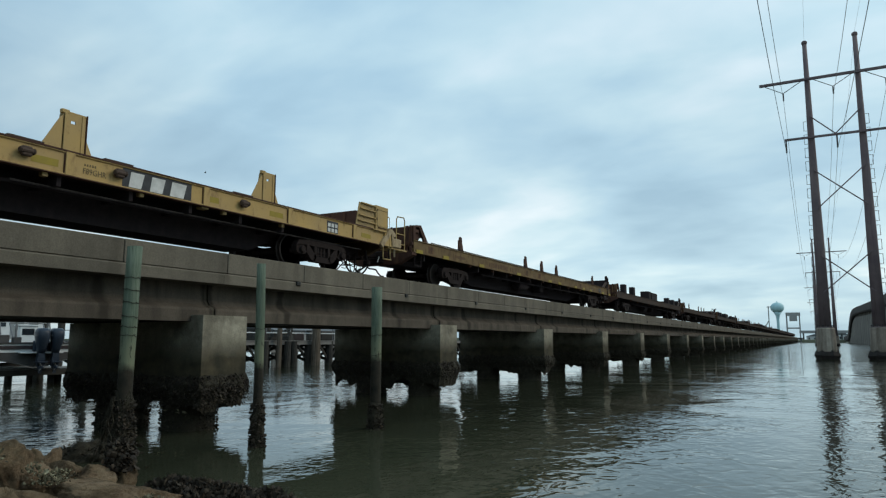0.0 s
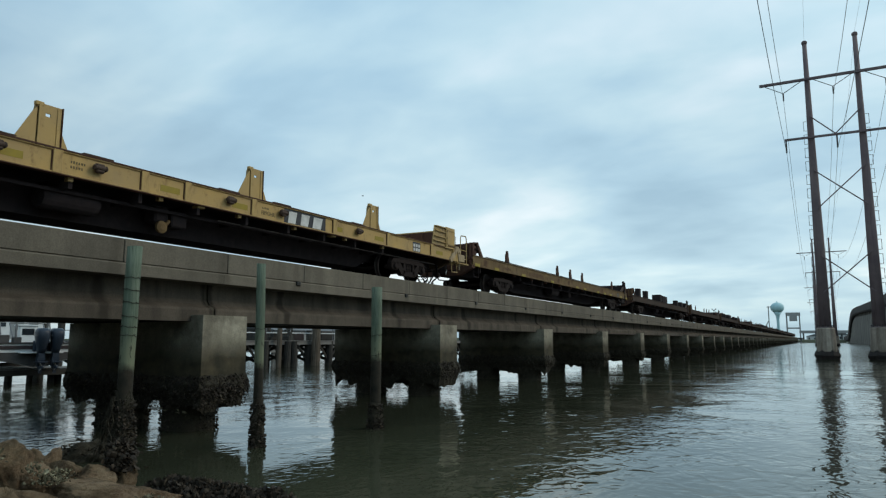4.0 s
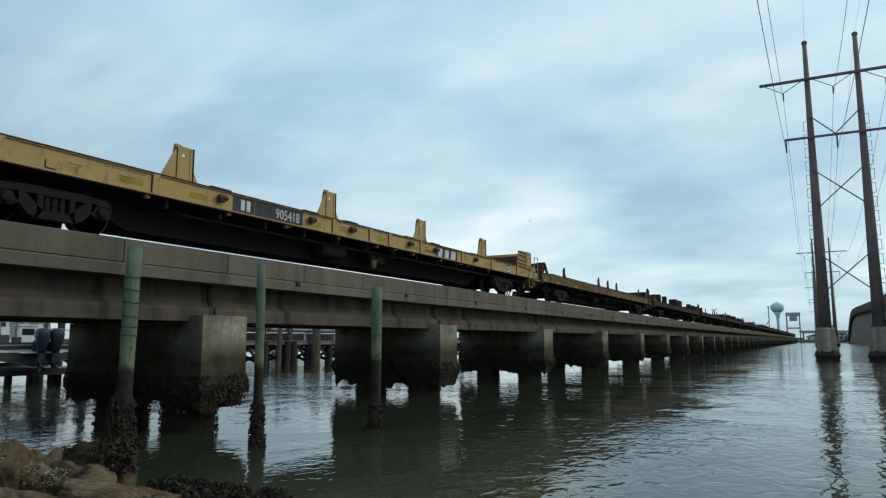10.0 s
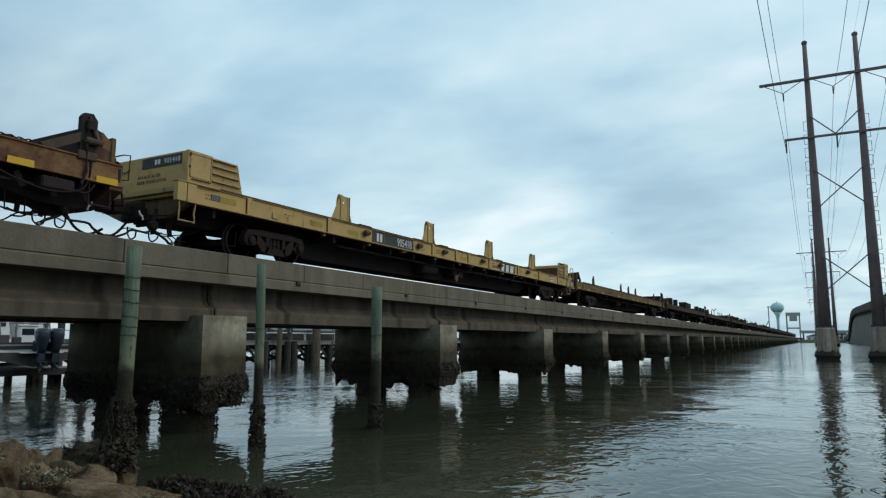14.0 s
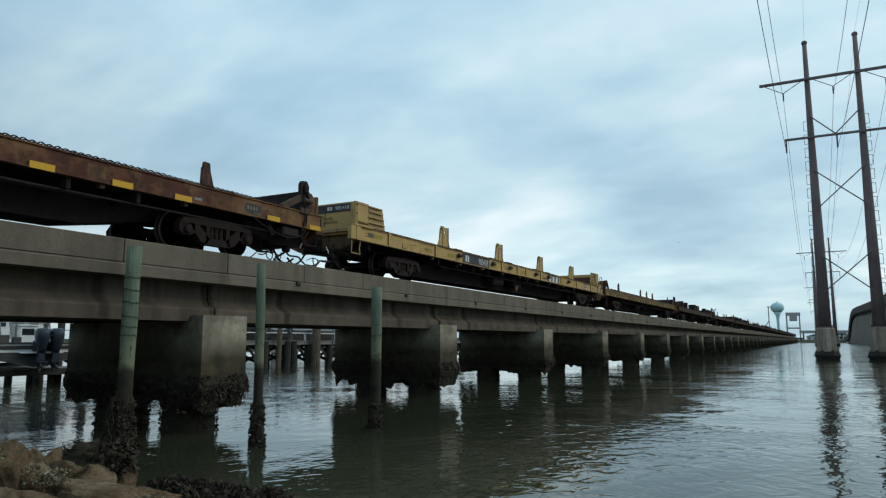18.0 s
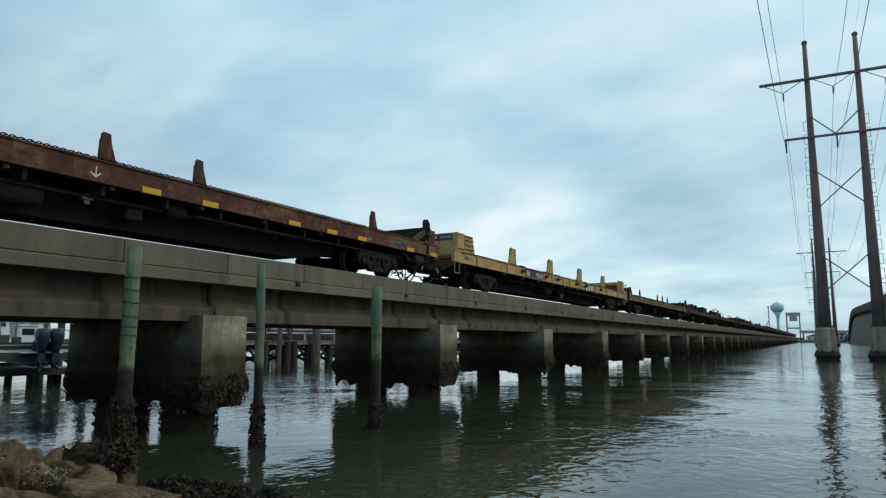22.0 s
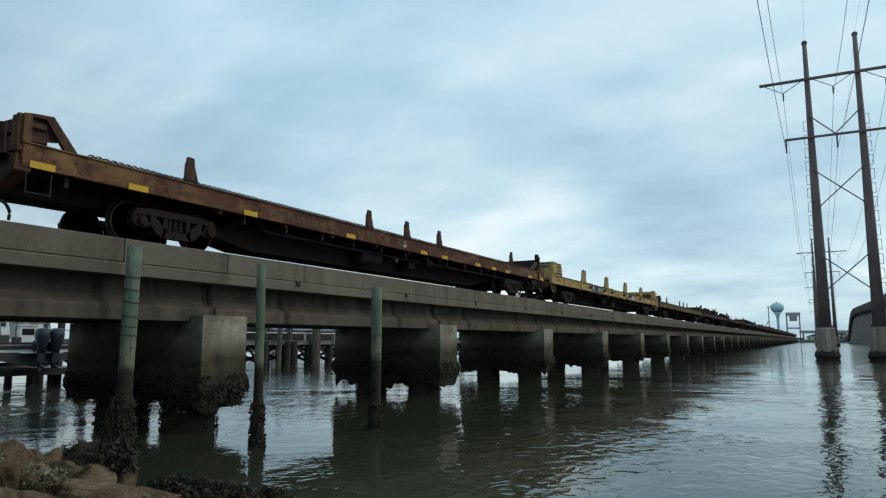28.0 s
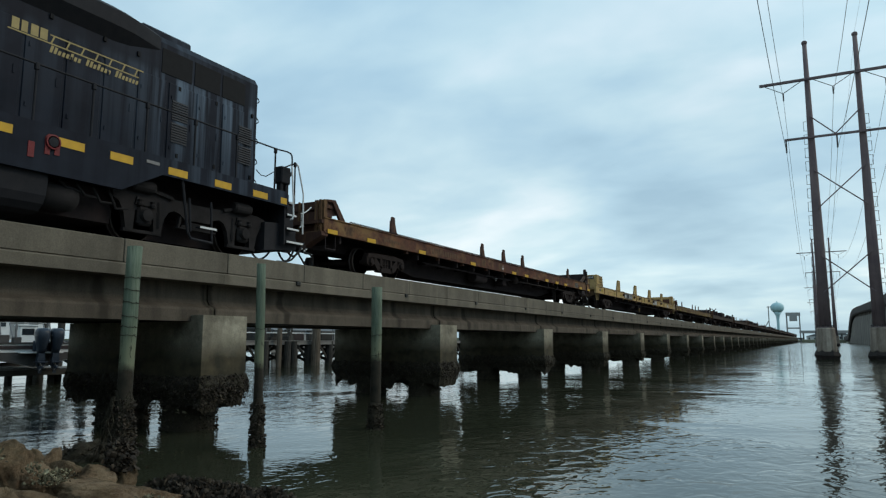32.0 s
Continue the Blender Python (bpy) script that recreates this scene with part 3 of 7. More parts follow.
def build_spans():
    half = SPAN / 2
    bm = B()
    prism(bm, girder_profile(FACE), 0.05, SPAN - 0.05, "y")
    base = thing("bridge_span", "grey concrete trestle span with stained girders and curb", "bridge span", pose(0, PIER0, 0), "trestle spans")
    g1 = part("girder", bm, M_CONC, base)
    bm = B()
    prism(bm, girder_profile(BACK), 0.05, SPAN - 0.05, "y")
    g2 = part("girder", bm, M_CONC, base)
    bm = B()
    box(bm, -13.6, -11.9, 0.05, SPAN - 0.05, 2.2, 2.93)
    part("inner_girder", bm, M_CONC, base)
    bm = B()
    prism(bm, [(FACE, 2.94), (FACE, 3.13), (FACE - 0.03, 3.16), (BACK + 0.03, 3.16), (BACK, 3.13), (BACK, 2.94)], 0.004, SPAN - 0.004, "y")
    part("deck_slab", bm, M_CURB, base)
    bm = B()
    prism(bm, [(u - 0.035, v - (0.0 if v > 2.5 else -0.02)) for u, v in girder_profile(FACE)[:6]] + [(FACE - 0.75, 2.19), (FACE - 0.75, 2.95)], -0.055, 0.055, "y")
    j = part("bearing_joint", bm, M_STAIN, base, "dark joint between girder ends")
    # a shallow stained edge under the slab with drain holes
    bm = B()
    box(bm, FACE - 0.02, FACE + 0.035, -0.065, 0.065, 3.07, 3.162, 0.01)
    dr = part("drain", bm, M_GAP, base, "dark drain slot at the curb foot")
    dr.location = (0, SPAN * 0.236, 0)
    for f in (0.738,):
        share("drain", dr, base, pose(0, SPAN * f, 0))
    w = SPAN / 4
    bm = B()
    box(bm, FACE - 0.28, FACE - 0.012, 0.008, w - 0.008, 3.165, 3.585, 0.012)
    c = part("curb_panel", bm, M_CURB, base)
    for i in range(1, 4):
        share("curb_panel", c, base, pose(0, i * w + 0.1, 0))
    c.location = (0, 0.1, 0)
    for i in range(4):
        share("curb_panel", c, base, pose(BACK - FACE + 0.292, i * w + 0.1, 0))
    for k in range(FIRST, LAST):
        if k:
            y = PIER0 + SPAN * k
            turn_z = heading(y + SPAN / 2)
            span = copy_thing(base, pose(bend(y) + TRACK * (1 - math.cos(radians(turn_z))), y - TRACK * math.sin(radians(turn_z)), 0, 0, 0, turn_z))
            if k == -1:   # this span has only one drain
                for ob in list(span.children):
                    if ob.name.startswith("drain") and ob.location.y > SPAN / 2:
                        bpy.data.objects.remove(ob)


def crust_ring(bm, x0, x1, y0, y1, z0, z1, seed, nx=26, ny=9, nz=4, lump=0.09):
    """A ragged belt of fouling round a rectangular block."""
    rng = random.Random(seed)
    loop = [(x0 + (x1 - x0) * i / nx, y0) for i in range(nx)] + [(x1, y0 + (y1 - y0) * i / ny) for i in range(ny)]
    loop += [(x1 - (x1 - x0) * i / nx, y1) for i in range(nx)] + [(x0, y1 - (y1 - y0) * i / ny) for i in range(ny)]
    n = len(loop)
    rings = []
    cx, cy = (x0 + x1) / 2, (y0 + y1) / 2
    for j in range(nz + 1):
        f = j / nz
        grow = 0.10 * math.sin(math.pi * min(1, f * 1.15 + 0.1))
        ring = []
        for i, (x, y) in enumerate(loop):
            dx, dy = (1 if x > cx else -1) * grow, (1 if y > cy else -1) * grow
            z = z1 + (z0 - z1) * f
            if j == nz:
                z -= 0.27 * noise.noise(Vector((i * 0.23, seed, 0))) + rng.uniform(-0.04, 0.07)
            if j == 0:
                z += rng.uniform(-0.02, 0.07)
            ring.append(bm.verts.new((x + dx + rng.uniform(-1, 1) * lump * 0.4, y + dy + rng.uniform(-1, 1) * lump * 0.4, z)))
        rings.append(ring)
    for a, b in zip(rings, rings[1:]):
        for i in range(n):
            bm.faces.new((a[i], b[i], b[(i + 1) % n], a[(i + 1) % n]))
    bm.faces.new(rings[-1][::-1])
    return loop


def build_pier(k):
    y = PIER0 + SPAN * k
    rng = random.Random(100 + k)
    th = thing("bridge_pier", "stained concrete pier with oyster-crusted cap on two columns", "bridge pier", pose(bend(y), y, 0), "trestle piers")
    x0, x1 = -14.65, -10.45
    bm = B()
    box(bm, x0, x1, -0.59, 0.59, 0.95, 2.165)
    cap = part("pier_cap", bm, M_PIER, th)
    bm = B()
    box(bm, x1 - 0.34, x1, -0.59, 0.59, 2.165, 2.29)
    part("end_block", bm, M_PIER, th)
    near = k < 10
    bm = B()
    crust_ring(bm, x0 + 0.02, x1 - 0.02, -0.56, 0.56, 0.52 if k < 1 else 0.42, 1.08, 11.3 + k * 3.1, 40 if near else 20, 14 if near else 7)
    part("oyster_crust", bm, M_CRUST, th, "dark ragged crust of oysters")
    for cx in (-11.38, -13.47):
        bm = B()
        prof = [(0.53, -1.9), (0.53, 0.0), (0.53, 0.4), (0.55, 0.75), (0.56, 1.0)]
        lathe(bm, prof, 20, (cx, 0, 0))
        if near:
            bmesh.ops.subdivide_edges(bm, edges=[e for e in bm.edges if abs(e.verts[0].co.z - e.verts[1].co.z) > 0.2], cuts=3)
            lumpy(bm, 0.05, 5.0, k)
        part("column", bm, M_CRUST, th, "dark fouled round column", smooth=True)
    if near:
        bm = B()
        pts = []
        count = (3000, 1500, 800, 500, 400, 300, 250, 200, 150, 120)[max(k, 0)]
        for _ in range(count):
            z = 1.1 - abs(rng.gauss(0, 0.26))
            z = max(z, 0.50)
            bulge = 0.08 * math.sin(math.pi * min(1.0, (1.12 - z) / 0.7))
            if rng.random() < 0.36:
                pts.append(((x1 + bulge, rng.uniform(-0.62, 0.62), z), (0.8, 0, -0.9)))
            else:
                pts.append(((rng.uniform(x0, x1 + 0.05), -0.58 - bulge, z), (0, -0.8, -0.9)))
        for _ in range(count // 3):
            a, cx = rng.uniform(0, 6.28), rng.choice((-11.38, -13.47))
            pts.append(((cx + 0.54 * math.cos(a), 0.54 * math.sin(a), rng.uniform(0.0, 0.6)), (math.cos(a), math.sin(a), 0)))
        shells(bm, pts, 0.052, rng)
        tagged(part("oyster_layer", bm, M_OYST, th, "thick layer of grey-brown oyster shell"), kind="stuff")
    if k == 0:
        bm = B()
        shells(bm, [((-11.38 + 0.57 * math.sin(a), -0.57 * math.cos(a), 0.42 + rng.uniform(-0.05, 0.05)), (math.sin(a), -math.cos(a), 0)) for a in (-0.75, -0.70, -0.25, -0.1, 0.40, 0.48, 0.75)], 0.09, rng)
        part("pale_shell", bm, M_SHELL, th, "a few pale shells on the column")


build_spans()
for k in range(FIRST + 5, LAST + 1):
    build_pier(k)


def sweep(bm, prof, y0, y1):
    """A profile of (x, z) pulled along the bent line of the trestle."""
    stops = [y0, 30.0] + [32.0 + 2 * i for i in range(10)] + [100.0, 200.0, 350.0, y1]
    rings = [[bm.verts.new((u + bend(y), y, v)) for u, v in prof] for y in stops]
    for a, b in zip(rings, rings[1:]):
        for i in range(len(prof)):
            bm.faces.new((a[i], b[i], b[(i + 1) % len(prof)], a[(i + 1) % len(prof)]))
    bm.faces.new(rings[0])
    bm.faces.new(rings[-1][::-1])
    bmesh.ops.recalc_face_normals(bm, faces=bm.faces[:])


def build_track():
    y0, y1 = PIER0 + SPAN * FIRST, PIER0 + SPAN * LAST
    bm = B()
    sweep(bm, [(FACE - 0.3, 3.165), (FACE - 0.3, 3.40), (-11.4, 3.47), (-14.1, 3.47), (BACK + 0.3, 3.40), (BACK + 0.3, 3.165)], y0, y1)
    whole("ballast_bed", bm, M_BALLAST, "grey stone ballast between the concrete curbs", "ballast", kind="structure")
    for s in (-1, 1):
        bm = B()
        c = TRACK + s * 0.755
        prof = [(c - 0.07, 3.57), (c + 0.07, 3.57), (c + 0.07, 3.585), (c + 0.012, 3.60), (c + 0.012, 3.70), (c + 0.036, 3.71), (c + 0.036, RAIL),
                (c - 0.036, RAIL), (c - 0.036, 3.71), (c - 0.012, 3.70), (c - 0.012, 3.60), (c - 0.07, 3.585)]
        sweep(bm, prof, y0, y1 + 8)
        whole("rail", bm, M_WHEEL, "worn steel running rail on timber ties", "rail", "running rails", kind="structure")
    bm = B()
    y = y0
    while y < y1:
        box(bm, TRACK + bend(y) - 1.25, TRACK + bend(y) + 1.25, y, y + 0.22, 3.45, 3.57)
        y += 0.56
        if y > 160:
            break
    whole("railway_ties", bm, M_TIE, "dark weathered timber ties bedded in ballast", "ties", kind="stuff")


build_track()
# the approach bank behind the first span
bm = B()
prism(bm, [(-19, -1.8), (-16.4, 3.2), (-9.2, 3.2), (-6.5, -1.8)], -120, PIER0 + SPAN * FIRST, "y")
whole("approach_bank", bm, M_GROUND, "earth bank that carries the track to the trestle", "bank", kind="structure")


# ---- timber pilings beside the trestle ----
def build_piling(x, y, top, r, lean, seed, wires, foul):
    rng = random.Random(seed)
    th = thing("timber_piling", "green-treated timber piling, fouled with oysters at its foot", "piling", pose(x, y, 0), "mooring pilings")
    bm = B()
    n, rings = 14, 14
    pts, rad = [], []
    for i in range(rings):
        f = i / (rings - 1)
        z = -1.8 + (top + 1.8) * f
        pts.append((lean[0] * z, lean[1] * z, z))
        rad.append(r * (1.04 - 0.08 * f))
    tube(bm, pts, r, n, True, rad)
    lumpy(bm, 0.012, 4.0, seed)
    part("post", bm, M_PILING, th, smooth=True)
    bm = B()
    pl = [(lean[0] * z, lean[1] * z, z) for z in [q * foul for q in (-1.0, -0.2, 0.15, 0.5, 0.8, 1.1)]]
    tube(bm, pl, r, 12, True, [r * 1.1, r * 1.35, r * (1.9 if foul > 0.9 else 1.35), r * (1.55 if foul > 0.9 else 1.4), r * 1.2, r * 1.0])
    bmesh.ops.subdivide_edges(bm, edges=bm.edges[:], cuts=1)
    lumpy(bm, 0.05, 8.0, seed)
    part("fouling", bm, M_CRUST, th, "dark fouling round the foot")
    bm = B()
    sp = []
    for _ in range(620 if foul > 0.9 else 420):
        z = rng.uniform(0.0, 1.0) ** 1.4 * foul
        a = rng.uniform(0, 6.28)
        rr = r * ((1.75 if foul > 0.9 else 1.3) - (0.7 if foul > 0.9 else 0.2) * z / foul)
        sp.append(((lean[0] * z + rr * math.cos(a), lean[1] * z + rr * math.sin(a), z), (math.cos(a), math.sin(a), 0)))
    shells(bm, sp, 0.055, rng)
    tagged(part("oyster_layer", bm, M_OYST, th, "oyster shell on the foot"), kind="stuff")
    for z in wires:
        bm = B()
        ring = []
        for i in range(17):
            a = i * math.tau / 16
            ring.append((lean[0] * z + (r + 0.004) * math.cos(a), lean[1] * z + (r + 0.004) * math.sin(a), z + 0.015 * math.sin(a + seed) + rng.uniform(-0.012, 0.012)))
        tube(bm, ring, 0.0045, 5)
        for i in range(0, 16, 4):
            p = Vector(ring[i])
            o = Vector((p.x - lean[0] * z, p.y - lean[1] * z, 0)).normalized()
            beam(bm, p, p + o * 0.04 + Vector((0, 0, rng.uniform(-0.03, 0.03))), 0.006, 0.006)
        part("barbed_wire", bm, M_WIRE, th, "rusty barbed wire wound round the post")


build_piling(-8.49, 6.37, 3.14, 0.105, (-0.012, 0.02), 3, (2.68, 2.5, 2.32, 2.12, 1.98, 1.86), 1.0)
def build_roots():
    rng = random.Random(21)
    for i in range(11):
        bm = B()
        a = rng.uniform(-2.9, -0.6) - 0.6
        r0 = rng.uniform(0.11, 0.16)
        pts = []
        for j in range(7):
            f = j / 6
            rr = r0 + 0.24 * f * rng.uniform(0.4, 1.2)
            a += rng.uniform(-0.5, 0.5)
            pts.append((-8.49 + rr * math.cos(a), 6.37 + rr * math.sin(a), 1.02 - rng.uniform(0.10, 0.17) * j))
        tube(bm, pts, 0.012, 5, True, [0.014, 0.012, 0.012, 0.010, 0.009, 0.007, 0.004])
        whole("drift_root", bm, M_CRUST, "thin dead root tangled round the piling foot", "root", "drift roots")


build_roots()
build_piling(-8.385, 8.924, 3.13, 0.082, (-0.008, -0.008), 5, (2.0,), 0.72)
build_piling(-7.941, 11.844, 2.9, 0.112, (0.0, 0.0), 7, (1.9, 1.5), 0.5)


# ---- shore rocks ----
def build_rock(x, y, z, sx, sy, sz, seed, rot=0, tone=""):
    bm = B()
    bmesh.ops.create_icosphere(bm, subdivisions=5, radius=1.0)
    rng = random.Random(seed * 17)
    cuts = [(Vector((rng.gauss(0, 1), rng.gauss(0, 1), rng.gauss(0, 1) + 0.3)).normalized(), rng.uniform(0.60, 0.95)) for _ in range(20)]
    for v in bm.verts:
        for nv, d in cuts:
            over = v.co.dot(nv) - d
            if over > 0:
                v.co -= nv * over * 0.93
        p = v.co.copy()
        q = Vector((seed * 3.1, seed, -seed))
        v.co += p * (0.20 * noise.noise(p * 1.1 + q) + 0.11 * noise.noise(p * 2.3 + q) - 0.13 * abs(noise.noise(p * 3.7 + q)) - 0.05 * abs(noise.noise(p * 8.5 + q)) + 0.035 * noise.noise(p * 15 + q) + 0.025 * noise.noise(p * 31 + q))
        v.co = Vector((round(v.co.x * 1.0, 3) * sx, v.co.y * sy, max(v.co.z, -0.8) * sz))
    return whole("shore_rock", bm, M_ROCK, tone or "weathered brown boulder on the shore", "rock", "shore rocks", m=pose(x, y, z, 0, 0, rot), smooth=True) if seed != 1 else whole("shore_rock", bm, M_ROCK_RED, "reddish-brown boulder on the shore", "rock", "shore rocks", m=pose(x, y, z, 0, 0, rot), smooth=True)


ROCKS = [(-7.57, 4.30, 0.38, 0.36, 0.34, 0.44, 1, 28), (-7.56, 4.92, 0.27, 0.27, 0.22, 0.24, 2, 50), (-7.84, 4.78, 0.33, 0.20, 0.18, 0.22, 6, 0),
         (-7.20, 5.10, 0.22, 0.28, 0.22, 0.19, 4, 28), (-7.28, 5.55, 0.22, 0.16, 0.15, 0.30, 5, 30), (-6.28, 4.60, 0.20, 0.84, 0.42, 0.25, 7, 24), (-6.62, 4.06, 0.12, 0.42, 0.32, 0.26, 17, 40),
         (-8.19, 5.21, 0.33, 0.14, 0.13, 0.20, 14, 60), (-7.30, 4.45, 0.30, 0.24, 0.22, 0.24, 15, 10), (-6.52, 3.72, 0.24, 0.28, 0.26, 0.26, 16, 80),
         (-5.85, 4.35, 0.05, 0.34, 0.28, 0.26, 12, 35), 
         (-6.95, 2.9, 0.55, 0.6, 0.5, 0.5, 9, 0), (-8.1, 3.9, 0.35, 0.5, 0.5, 0.45, 13, 35)]
for r in ROCKS:
    build_rock(*r)


def build_oyster_bed():
    rng = random.Random(8)
    bm = B()
    pts = []
    # a dark reef of shells along the water's edge
    for _ in range(3400):
        f = rng.uniform(0.16, 1.0)
        cx, cy = -6.95 + 1.45 * f, 5.62 + 0.58 * f
        r = abs(rng.gauss(0, 0.26))
        a = rng.uniform(0, 6.28)
        x, y = cx + r * math.cos(a) * 1.3, cy + r * math.sin(a) * 0.8
        z = 0.185 - 0.45 * r + 0.06 * noise.noise(Vector((x * 4, y * 4, 0))) - 0.12 * f
        pts.append(((x, y, z), (rng.uniform(-0.3, 0.5), rng.uniform(-0.6, 0.2), 1.0)))
    for _ in range(420):
        up = rng.uniform(0.0, 1.0)
        pts.append(((rng.gauss(-7.26, 0.10 - 0.05 * up), rng.gauss(5.48, 0.08), 0.26 + 0.32 * up), (rng.uniform(-0.6, 0.6), -0.7, 0.6)))
    shells(bm, pts, 0.075, rng)
    mound = B()
    n = 26
    g = [[mound.verts.new((-7.1 + 1.5 * i / n + 0.4 * (j / 8 - 0.5), 5.52 + 0.66 * (i / n) + 1.0 * (j / 8 - 0.5), 0.22 * math.sin(math.pi * j / 8) * min(1, (n - i) / 5) - 0.14 + 0.05 * noise.noise(Vector((i * 0.5, j * 0.7, 4))))) for j in range(9)] for i in range(n + 1)]
    for a, b in zip(g, g[1:]):
        for j in range(8):
            mound.faces.new((a[j], b[j], b[j + 1], a[j + 1]))
    th = thing("oyster_bed", "dark wet oyster bed along the rocky waterline", "oyster bed", pose(0, 0, 0), kind="stuff")
    part("mound", mound, M_CRUST, th, smooth=True)
    part("shell_layer", bm, M_OYST, th)
    # pale shell clusters lodged between the boulders
    bm = B()
    pts = []
    for cx, cy, cz, sx, sy, num in ((-6.68, 4.22, 0.53, 0.09, 0.06, 170), (-6.80, 4.42, 0.51, 0.08, 0.06, 170), (-7.06, 4.30, 0.58, 0.04, 0.04, 40), (-6.76, 3.72, 0.80, 0.05, 0.05, 70),
                                    (-5.98, 4.72, 0.30, 0.15, 0.06, 220), (-5.78, 4.86, 0.26, 0.12, 0.05, 110)):
        for _ in range(num):
            x, y = rng.gauss(cx, sx), rng.gauss(cy, sy)
            pts.append(((x, y, cz + rng.uniform(-0.15, -0.02)), (rng.uniform(-0.9, 0.9), rng.uniform(-1.0, 0.2), 0.8)))
    shells(bm, pts, 0.034, rng)
    # a dark mound of shell and mud that just breaks the water by the first pier
    md = B()
    bmesh.ops.create_icosphere(md, subdivisions=4, radius=1.0)
    for v in md.verts:
        n3 = noise.noise(v.co * 2.2 + Vector((4, 1, 0))) * 0.35 + noise.noise(v.co * 6.0) * 0.16
        v.co = Vector((v.co.x * 0.46 * (1 + n3), v.co.y * 0.36 * (1 + n3), v.co.z * 0.24 * (1 + 2 * n3)))
    heap = thing("oyster_mound", "dark low mound of oyster and mud breaking the water", "oyster bed", pose(-9.80, 6.86, -0.02, 0, 0, 38), kind="stuff")
    part("mound", md, M_CRUST, heap, smooth=True)
    sb = B()
    shells(sb, [((rng.gauss(0, 0.20), rng.gauss(0, 0.15), rng.uniform(0.04, 0.20)), (rng.uniform(-0.6, 0.6), -0.4, 1.0)) for _ in range(260)], 0.05, rng)
    part("shell_layer", sb, M_OYST, heap)
    whole("shell_cluster", bm, M_SHELL, "pale oyster shells lodged between shore boulders", "oyster shells", kind="stuff")


build_oyster_bed()


# ---- rolling stock; in each car y runs along the train, z = 0 is the top of rail, +x is the side toward the shore ----
def wheel_prof(r):
    return [(r - 0.03, -0.07), (r, -0.06), (r, 0.03), (r + 0.025, 0.05), (r + 0.02, 0.07), (r - 0.05, 0.07), (r - 0.07, 0.02), (r * 0.45, 0.0), (r * 0.25, 0.06), (r * 0.22, -0.06), (r * 0.45, -0.04), (r - 0.08, -0.03)]


WHEELSETS = []   # (object, wheel radius, place in its bogie)


def wheelset(parent, y, r, keyed):
    bm = B()
    for s in (-1, 1):
        pr = [(a, s * (0.755 - 0.0) - s * b) for a, b in wheel_prof(r)]
        lathe(bm, pr + [pr[0]], 28, (0, 0, 0), "x")
    tube(bm, [(-1.12, 0, 0), (1.12, 0, 0)], 0.075, 12)
    ob = part("wheelset", bm, M_WHEEL, parent, "worn steel wheels on an axle")
    ob.location = (0, y, r)
    if keyed:
        WHEELSETS.append((ob, r, (0, y, r)))
    return ob


def freight_truck(car, y, keyed):
    r, hb = 0.42, 0.865
    bm = B()
    box(bm, -1.0, 1.0, -0.17, 0.17, 0.36, 0.66, 0.03)
    box(bm, -0.25, 0.25, -0.25, 0.25, 0.66, 0.80)
    tr = part("truck", bm, M_TRUCK, car, "dark cast-steel freight truck")
    tr.location = (0, y, 0)
    for s in (-1, 1):
        bm = B()
        a, b = sorted((s * 1.02, s * 1.20))
        prism(bm, [(-1.08, 0.50), (-0.98, 0.66), (-0.55, 0.70), (0.55, 0.70), (0.98, 0.66), (1.08, 0.50), (0.62, 0.555), (-0.62, 0.555)], a, b, "x")
        for t in (-1, 1):
            prism(bm, [(t * 1.06, 0.36), (t * 1.08, 0.52), (t * 0.66, 0.56), (t * 0.66, 0.36), (t * 0.76, 0.30), (t * 0.98, 0.30)], a, b, "x")
            prism(bm, [(t * 0.78, 0.56), (t * 0.56, 0.56), (t * 0.24, 0.28), (t * 0.34, 0.14), (t * 0.50, 0.20), (t * 0.70, 0.42)], a, b, "x")
            prism(bm, [(t * 0.34, 0.56), (t * 0.24, 0.56), (t * 0.24, 0.26), (t * 0.34, 0.26)], a, b, "x")
            lathe(bm, [(0.10, 0.0), (0.105, s * 0.04), (0.09, s * 0.09), (0.03, s * 0.10)], 14, (s * 1.18, t * hb, 0.42), "x")
        prism(bm, [(-0.40, 0.14), (0.40, 0.14), (0.30, 0.29), (-0.30, 0.29)], a, b, "x")
        for i in (-0.14, 0.0, 0.14):
            lathe(bm, [(0.055, 0.28), (0.065, 0.32), (0.055, 0.36), (0.065, 0.40), (0.055, 0.44), (0.06, 0.56)], 10, (s * 1.11, i, 0))
        part("side_frame", bm, M_TRUCK, tr)
    for t in (-1, 1):
        wheelset(tr, t * hb, r, keyed)
    return tr


def hose(car, pts, r, name="air_hose", label="black rubber air hose hanging by the coupler", material=None, n=7):
    """A smooth round hose or rod through the given points."""
    pts = [Vector(p) for p in pts]
    fine = []
    for i in range(len(pts) - 1):
        p0, p1, p2, p3 = pts[max(i - 1, 0)], pts[i], pts[i + 1], pts[min(i + 2, len(pts) - 1)]
        for j in range(5):
            f = j / 5
            fine.append(0.5 * (2 * p1 + (p2 - p0) * f + (2 * p0 - 5 * p1 + 4 * p2 - p3) * f * f + (3 * p1 - p0 - 3 * p2 + p3) * f ** 3))
    fine.append(pts[-1])
    bm = B()
    tube(bm, fine, r, n)
    return part(name, bm, material or M_HOSE, car, label, smooth=True)


